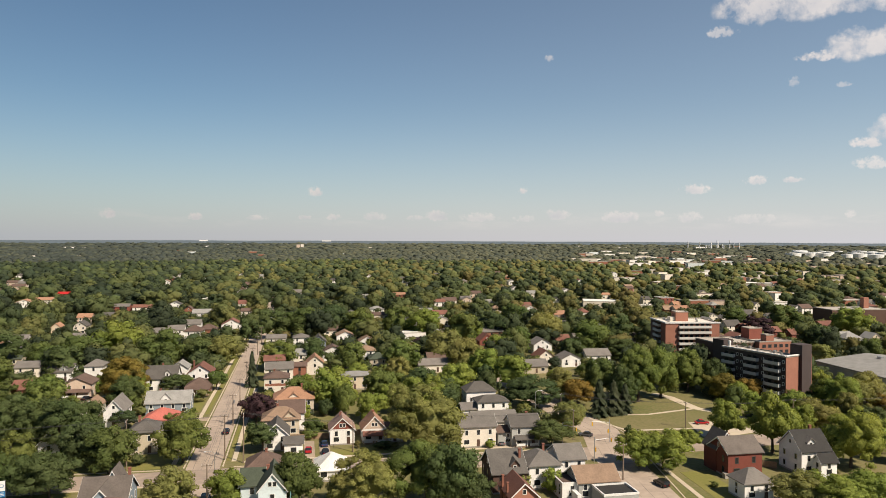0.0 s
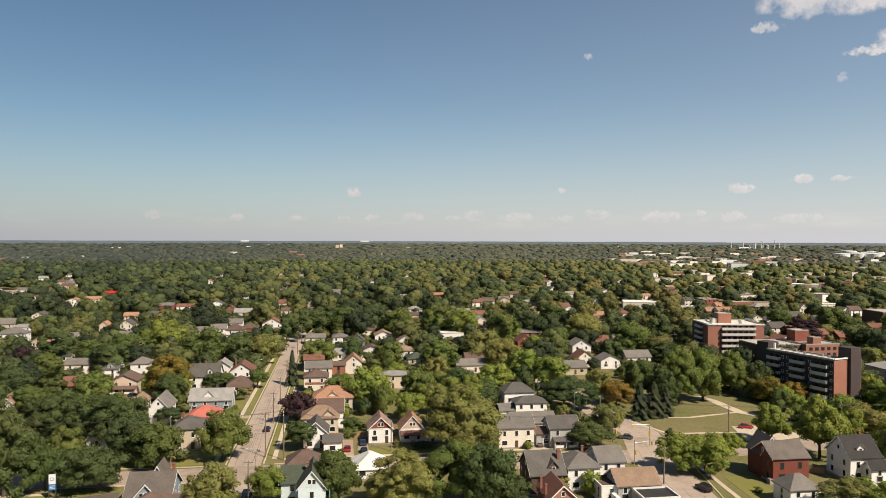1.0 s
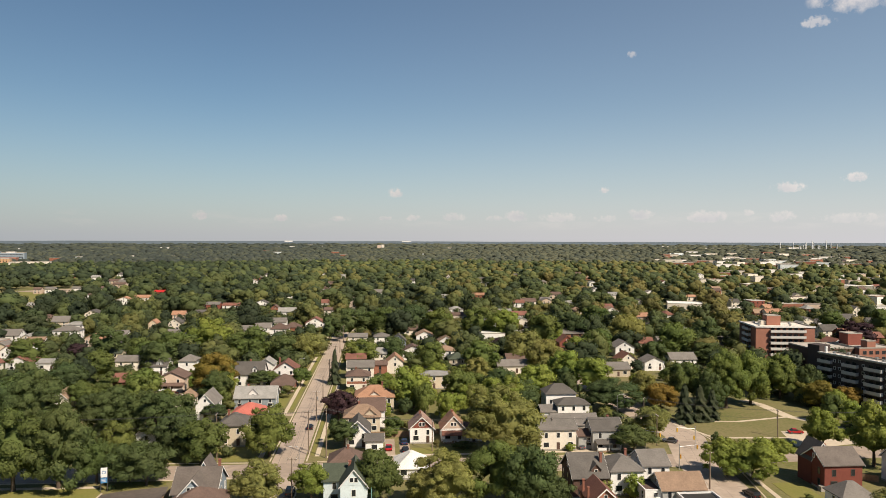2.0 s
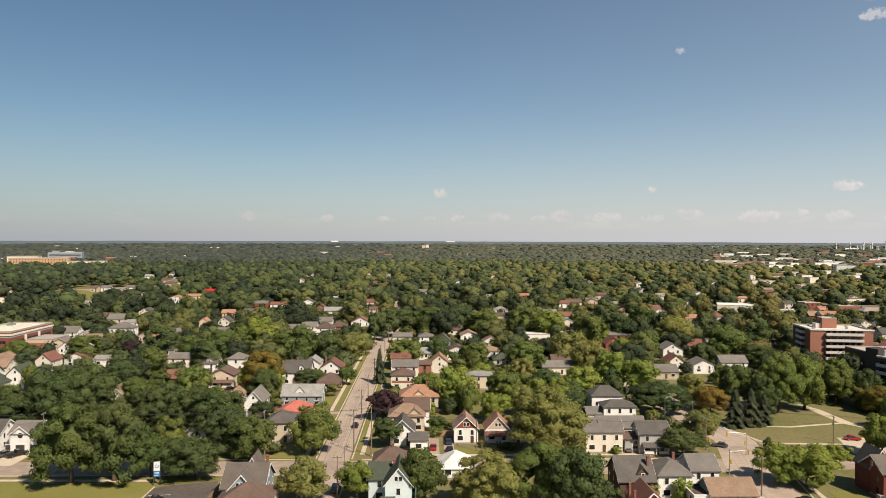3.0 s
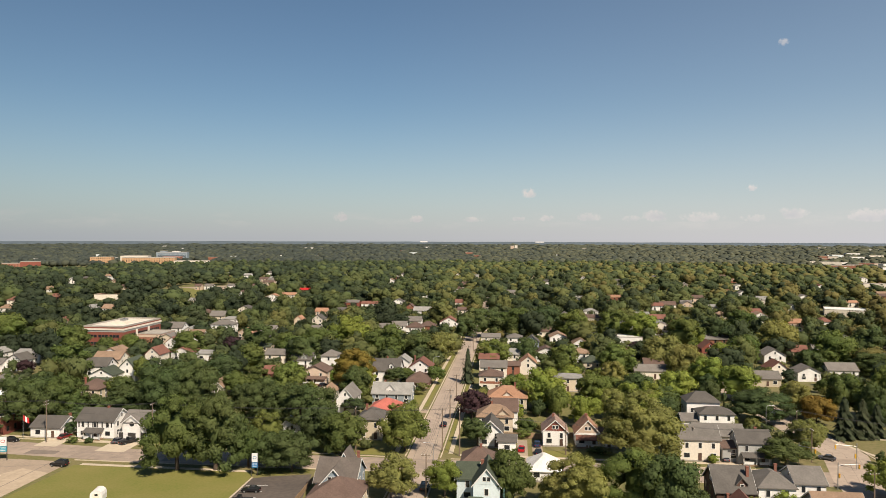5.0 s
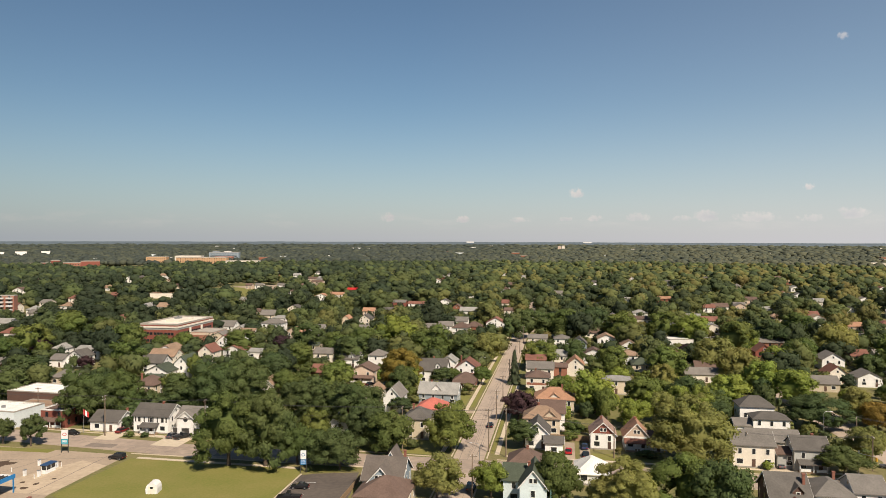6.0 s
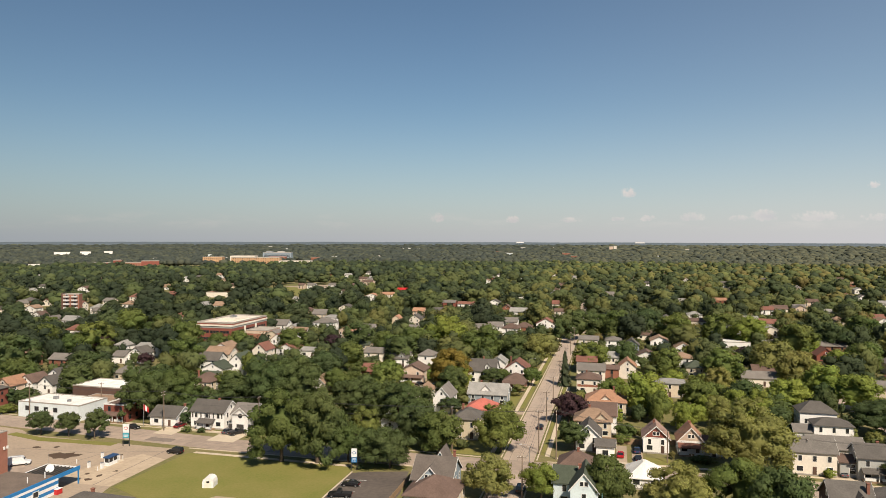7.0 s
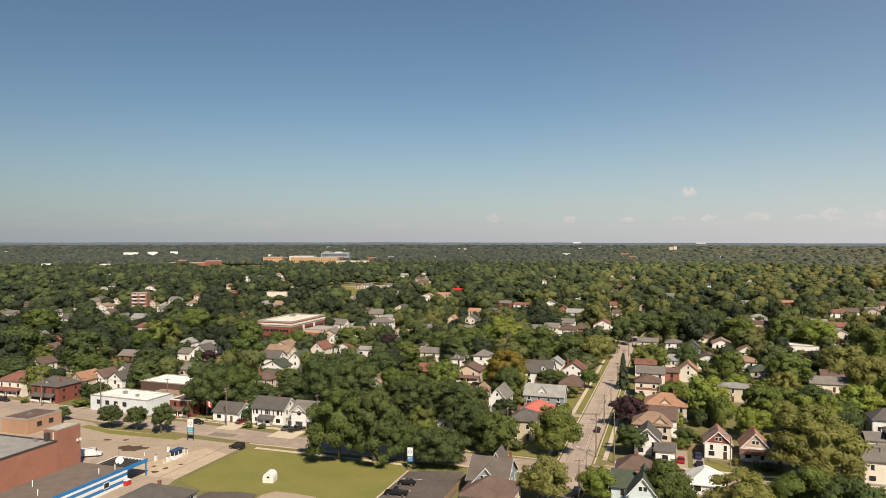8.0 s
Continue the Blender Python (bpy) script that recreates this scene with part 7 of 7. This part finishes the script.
# ---------------------------------------------------------------- poles, wires, lamps, signals, signs
def utility_pole(x, y, h, arms=1, rz=0.0, can=False):
    p = thing("utility_pole", pose(x, y, 0, 0, 0, rz), "weathered wooden utility pole with a crossarm", "utility pole", "utility poles")
    part("post", tube(bmesh.new(), (0, 0, 0), (0, 0, h), .19, .12, 8), M_POLE, p)
    for k in range(arms):
        z = h - .5 - .9 * k
        a = part("crossarm", boxes((-1.2, 1.2, -.06, .06, z, z + .14)), M_POLE, p)
        for s in (-1.1, -.4, .4, 1.1):
            part("insulator", tube(bmesh.new(), (s, 0, z + .14), (s, 0, z + .34), .05, .04, 6), M_SIGN, a)
    if can:
        part("transformer", tube(bmesh.new(), (.32, 0, h - 3), (.32, 0, h - 2.0), .25, .25, 10), M_STEEL, p)
    return (x, y, h)


def wires(a, b, sags=(0.7, 0.8, 0.9), low=True):
    """The lines of one span, each a thin sagging cable."""
    w = thing("power_line", pose(0, 0, 0), "thin dark overhead cables between two poles", "power line", "power lines")
    d = Vector((b[0] - a[0], b[1] - a[1]))
    n = Vector((-d.y, d.x)).normalized()
    runs = [(-1.0, -.1), (0.0, -.1), (1.0, -.1)] + ([(0.0, -2.6)] if low else [])
    for k, (off, dz) in enumerate(runs):
        bm = bmesh.new()
        rings = []
        for i in range(9):
            f = i / 8
            q = Vector((a[0] + d.x * f + n.x * off, a[1] + d.y * f + n.y * off, (a[2] + dz) * (1 - f) + (b[2] + dz) * f - (0.7 + .15 * k) * 4 * f * (1 - f)))
            rings.append([bm.verts.new(q + v) for v in (n.to_3d() * .022, Vector((0, 0, .022)), n.to_3d() * -.022, Vector((0, 0, -.022)))])
        for p, q in zip(rings, rings[1:]):
            for i in range(4):
                bm.faces.new((p[i], p[(i + 1) % 4], q[(i + 1) % 4], q[i]))
        part("cable", bm, M_WIRE, w)


row = [utility_pole(-21.2, 168.5, 10.3), utility_pole(-21.0, 204.7, 12.6), utility_pole(-22.2, 241.8, 10.4, can=True), utility_pole(-22.3, 270, 10), utility_pole(-22.5, 306, 10.2),
       utility_pole(-22.6, 345, 10, can=True), utility_pole(-22.8, 385, 10), utility_pole(-23, 425, 10), utility_pole(-23, 468, 10)]
for a, b in zip(row, row[1:]):
    wires(a, b)
row = [utility_pole(-262, 206.5, 12, 2, 90), utility_pole(-222.8, 203.4, 12.6, 2, 90), utility_pole(-195.4, 203.4, 12, 1, 90), utility_pole(-141, 200.8, 12.8, 2, 90), utility_pole(-106.6, 199.4, 13.2, 1, 90, True),
       utility_pole(-45.7, 200.6, 13.4, 1, 90), utility_pole(-15.7, 201.1, 14.0, 2, 90), utility_pole(14.5, 205.5, 9.2, 1, 90), utility_pole(50.1, 206.5, 9.0, 1, 90), utility_pole(82, 206, 9.5, 1, 90)]
for a, b in zip(row, row[1:]):
    wires(a, b)
row = [utility_pole(87, 230, 9, 1, 60), utility_pole(123.3, 211.9, 8.6, 1, 80, True), utility_pole(160, 208, 9, 1, 90), utility_pole(205, 205, 9.5, 1, 90)]
for a, b in zip(row, row[1:]):
    wires(a, b)
utility_pole(-179.2, 218.8, 10.1)
utility_pole(80.9, 169.0, 9.4, 1, 15)


def street_lamp(x, y, h, rz):
    p = thing("street_lamp", pose(x, y, 0, 0, 0, rz), "grey steel street lamp with a curved arm", "street lamp", "street lamps")
    part("post", tube(bmesh.new(), (0, 0, 0), (0, 0, h - .6), .11, .07, 8), M_STEEL, p)
    bm = bmesh.new()
    arm = [(0, 0, h - .6), (.5, 0, h - .15), (1.2, 0, h), (2.2, 0, h)]
    for q, r in zip(arm, arm[1:]):
        tube(bm, q, r, .05, .05, 6)
    part("arm", bm, M_STEEL, p)
    part("lamp_head", bevelled(boxes((2.0, 2.7, -.14, .14, h - .1, h + .06)), .04), M_SIGN, p)


for x, y, h, rz in ((79.8, 235.7, 8.9, 10), (75, 402, 9, 10), (-37.2, 322, 8, 0), (-21.5, 186, 8, 180)):
    street_lamp(x, y, h, rz)


def traffic_signal(x, y, rz, reach):
    p = thing("traffic_signal", pose(x, y, 0, 0, 0, rz), "traffic signal with yellow heads on a long arm", "traffic signal", "traffic signals")
    part("post", tube(bmesh.new(), (0, 0, 0), (0, 0, 7.0), .13, .1, 8), M_STEEL, p)
    part("arm", tube(bmesh.new(), (0, 0, 6.2), (reach, 0, 6.6), .08, .05, 6), M_STEEL, p)
    for s in (reach, .35):
        z = 6.6 if s > 1 else 4.2
        head = part("signal_head", boxes((s - .17, s + .17, -.15, .15, z - 1.2, z - .1)), M_YELLOW, p)
        for k, m in enumerate((M_RED, M_YELLOW, M_LAWN)):
            part("lens", tube(bmesh.new(), (s, -.16, z - .32 - .36 * k), (s, -.21, z - .32 - .36 * k), .11, .11, 10), m, head)


traffic_signal(91.7, 201.2, 180, 5.5)
traffic_signal(97.5, 183.5, 120, 5.5)
traffic_signal(79.5, 184.0, 0, 5.0)
traffic_signal(76.5, 200.5, -60, 5.0)


def pylon_sign(x, y, h, w, rz, label, lower):
    p = thing("pylon_sign", pose(x, y, 0, 0, 0, rz), label, "sign")
    for s in (-w / 2, w / 2):
        part("post", boxes((s - .09, s + .09, -.09, .09, 0, h - .2)), M_DARKTRIM, p)
    part("panel", boxes((-w / 2 + .02, w / 2 - .02, -.2, .2, h * .62, h)), M_SIGN, p)
    part("panel", boxes((-w / 2 + .02, w / 2 - .02, -.2, .2, h * .38, h * .60)), lower, p)
    bm = bmesh.new()
    extrude(bm, [(w * .32 * math.cos(k * math.tau / 20), h * .82 + h * .066 * math.sin(k * math.tau / 20)) for k in range(20)], -.23, .23)
    part("emblem", bm, M_RED if lower is not M_BLUE else M_BLUE, p)
    bm = bmesh.new()
    extrude(bm, [(w * .24 * math.cos(k * math.tau / 20), h * .82 + h * .045 * math.sin(k * math.tau / 20)) for k in range(20)], -.235, .235)
    part("emblem_centre", bm, M_SIGN, p)
    for z in (.43, .49, .54):
        part("letter_bar", boxes((-w * .36, w * .36, -.215, .215, h * z, h * z + .12)), M_SIGN, p)


M_TEAL = material("teal_panel", (.05, .32, .42), 0.5)
pylon_sign(-141.3, 183.0, 6.6, 1.9, 12, "tall fuel price sign, white above teal, on posts", M_TEAL)
pylon_sign(-67.4, 178.3, 5.9, 1.5, 12, "tall white and blue business sign on posts", M_BLUE)
p = thing("storage_shelter", pose(-98.2, 158.4, 0, 0, 0, 12), "white fabric storage shelter with a rounded top", "shelter")
bm = bmesh.new()
extrude(bm, [(-1.4, 0), (1.4, 0), (1.42, 1.3), (1.2, 2.05), (.68, 2.5), (0, 2.62), (-.68, 2.48), (-1.2, 2.02), (-1.42, 1.3)], -1.5, 1.6)
part("cover", bm, WALL["white"], p)
part("door_flap", boxes((-.8, .8, -1.56, -1.505, 0.02, 1.8)), WALL["cream"], p)
part("window_flap", boxes((-.3, .4, -1.60, -1.565, 1.3, 1.75)), M_GLASS, p)


def fence(x0, y0, x1, y1, h, mat, label):
    f = thing("fence", pose(0, 0, 0), label, "fence", "fences")
    d = Vector((x1 - x0, y1 - y0))
    n = max(2, int(d.length / 2.4))
    turn = math.degrees(math.atan2(d.y, d.x))
    for k in range(n + 1):
        part("post", boxes((-.06, .06, -.06, .06, 0, h + .1)), mat, f, at=pose(x0 + d.x * k / n, y0 + d.y * k / n, 0, 0, 0, turn))
    for k in range(n):
        part("panel", boxes((.07, d.length / n - .07, -.03, .03, .1, h)), mat, f, at=pose(x0 + d.x * k / n, y0 + d.y * k / n, 0, 0, 0, turn))


fence(-51, 148, -51, 176, 1.5, M_WOOD, "pale weathered board fence beside the car park")
fence(117, 176, 126, 170, 1.8, M_WOOD, "orange-brown board fence between two houses")
fence(16, 223, 28, 224, 1.8, M_WOOD, "brown board fence across a back garden")
fence(-4, 221, 12, 220.5, 1.8, M_WOOD, "brown board fence behind the gardens")
fence(62, 160, 66, 159.6, 1.8, M_WOOD, "brown board fence beside a house")
patch("verge", [(-186, 184.8), (-171, 181.2), (-146, 182.1), (-145.6, 185), (-173, 184.6), (-185, 187.4)], 0.10, M_LAWN, "grass strip beside the street", "verge")
patch("verge", [(-66.8, 178.2), (-63.6, 179.2), (-54, 182.4), (-54.5, 184.6), (-66.8, 184.8)], 0.09, M_LAWN, "small grass island at the car park entrance", "verge")
for x, w in ((-32.6, 1.3), (-19.9, 0.9)):
    for y0, y1 in ((204, 246), (259, 298), (303, 313), (324, 378), (384, 420), (426, 462)):
        strip("verge", [(x, y0), (x, y1)], w, 0.07, M_LAWN, "grass strip between kerb and sidewalk", "verge")
f = thing("flagpole", pose(-150.3, 203.2, 0), "slim pale flagpole with a hanging red and white flag", "flagpole")
part("pole", tube(bmesh.new(), (0, 0, 0), (0, 0, 7.6), .07, .05, 8), M_STEEL, f)
for k, m in enumerate((M_RED, M_SIGN, M_RED)):
    bm = bmesh.new()
    top = [(.06 + .62 * (k + q / 3), .10 * math.sin(2.1 * (k * 3 + q)), 7.4 - .30 * (k + q / 3)) for q in range(4)]
    for p, q in zip(top, top[1:]):
        quad = [(*p[:2], p[2] - 1.7), (*q[:2], q[2] - 1.75), q, p]
        front, rear = [bm.verts.new(v) for v in quad], [bm.verts.new((v[0], v[1] + .02, v[2])) for v in quad]
        bm.faces.new(front), bm.faces.new(rear[::-1])
        for i in range(4):
            bm.faces.new((front[i], rear[i], rear[(i + 1) % 4], front[(i + 1) % 4]))
    part("flag_band", bm, m, f, "red cloth band" if m is M_RED else "white cloth band")
# garden bushes
for x, y, h, w, s in ((22.6, 207.4, 2.2, 5.0, "dark"), (54.6, 202.4, 2.6, 3.2, "light"), (-66.2, 179.2, 1.4, 2.2, "dark"), (-43, 205.6, 2.2, 3.0, "dark"), (-133, 201.6, 2.0, 3.4, "green"),
                      (-128, 201.8, 1.6, 3.0, "dark"), (-233, 205, 1.6, 3, "green"), (-209, 208, 3.4, 7, "green"), (-203, 210, 3.4, 6, "green"), (101, 160, 1.6, 2.4, "green"), (60.5, 164, 6, 5.5, "light"),
                      (52.5, 166, 5, 5, "olive"), (-38, 262, 2, 2.6, "green"), (-39, 284, 2.2, 3, "green"), (-36.6, 334, 2, 3, "green"), (2.6, 222, 3.2, 5.5, "green"), (100, 206, 4, 2.6, "dark"), (6, 231, 2, 3, "dark")):
    tree(x, y, h, w, s, bush=True)
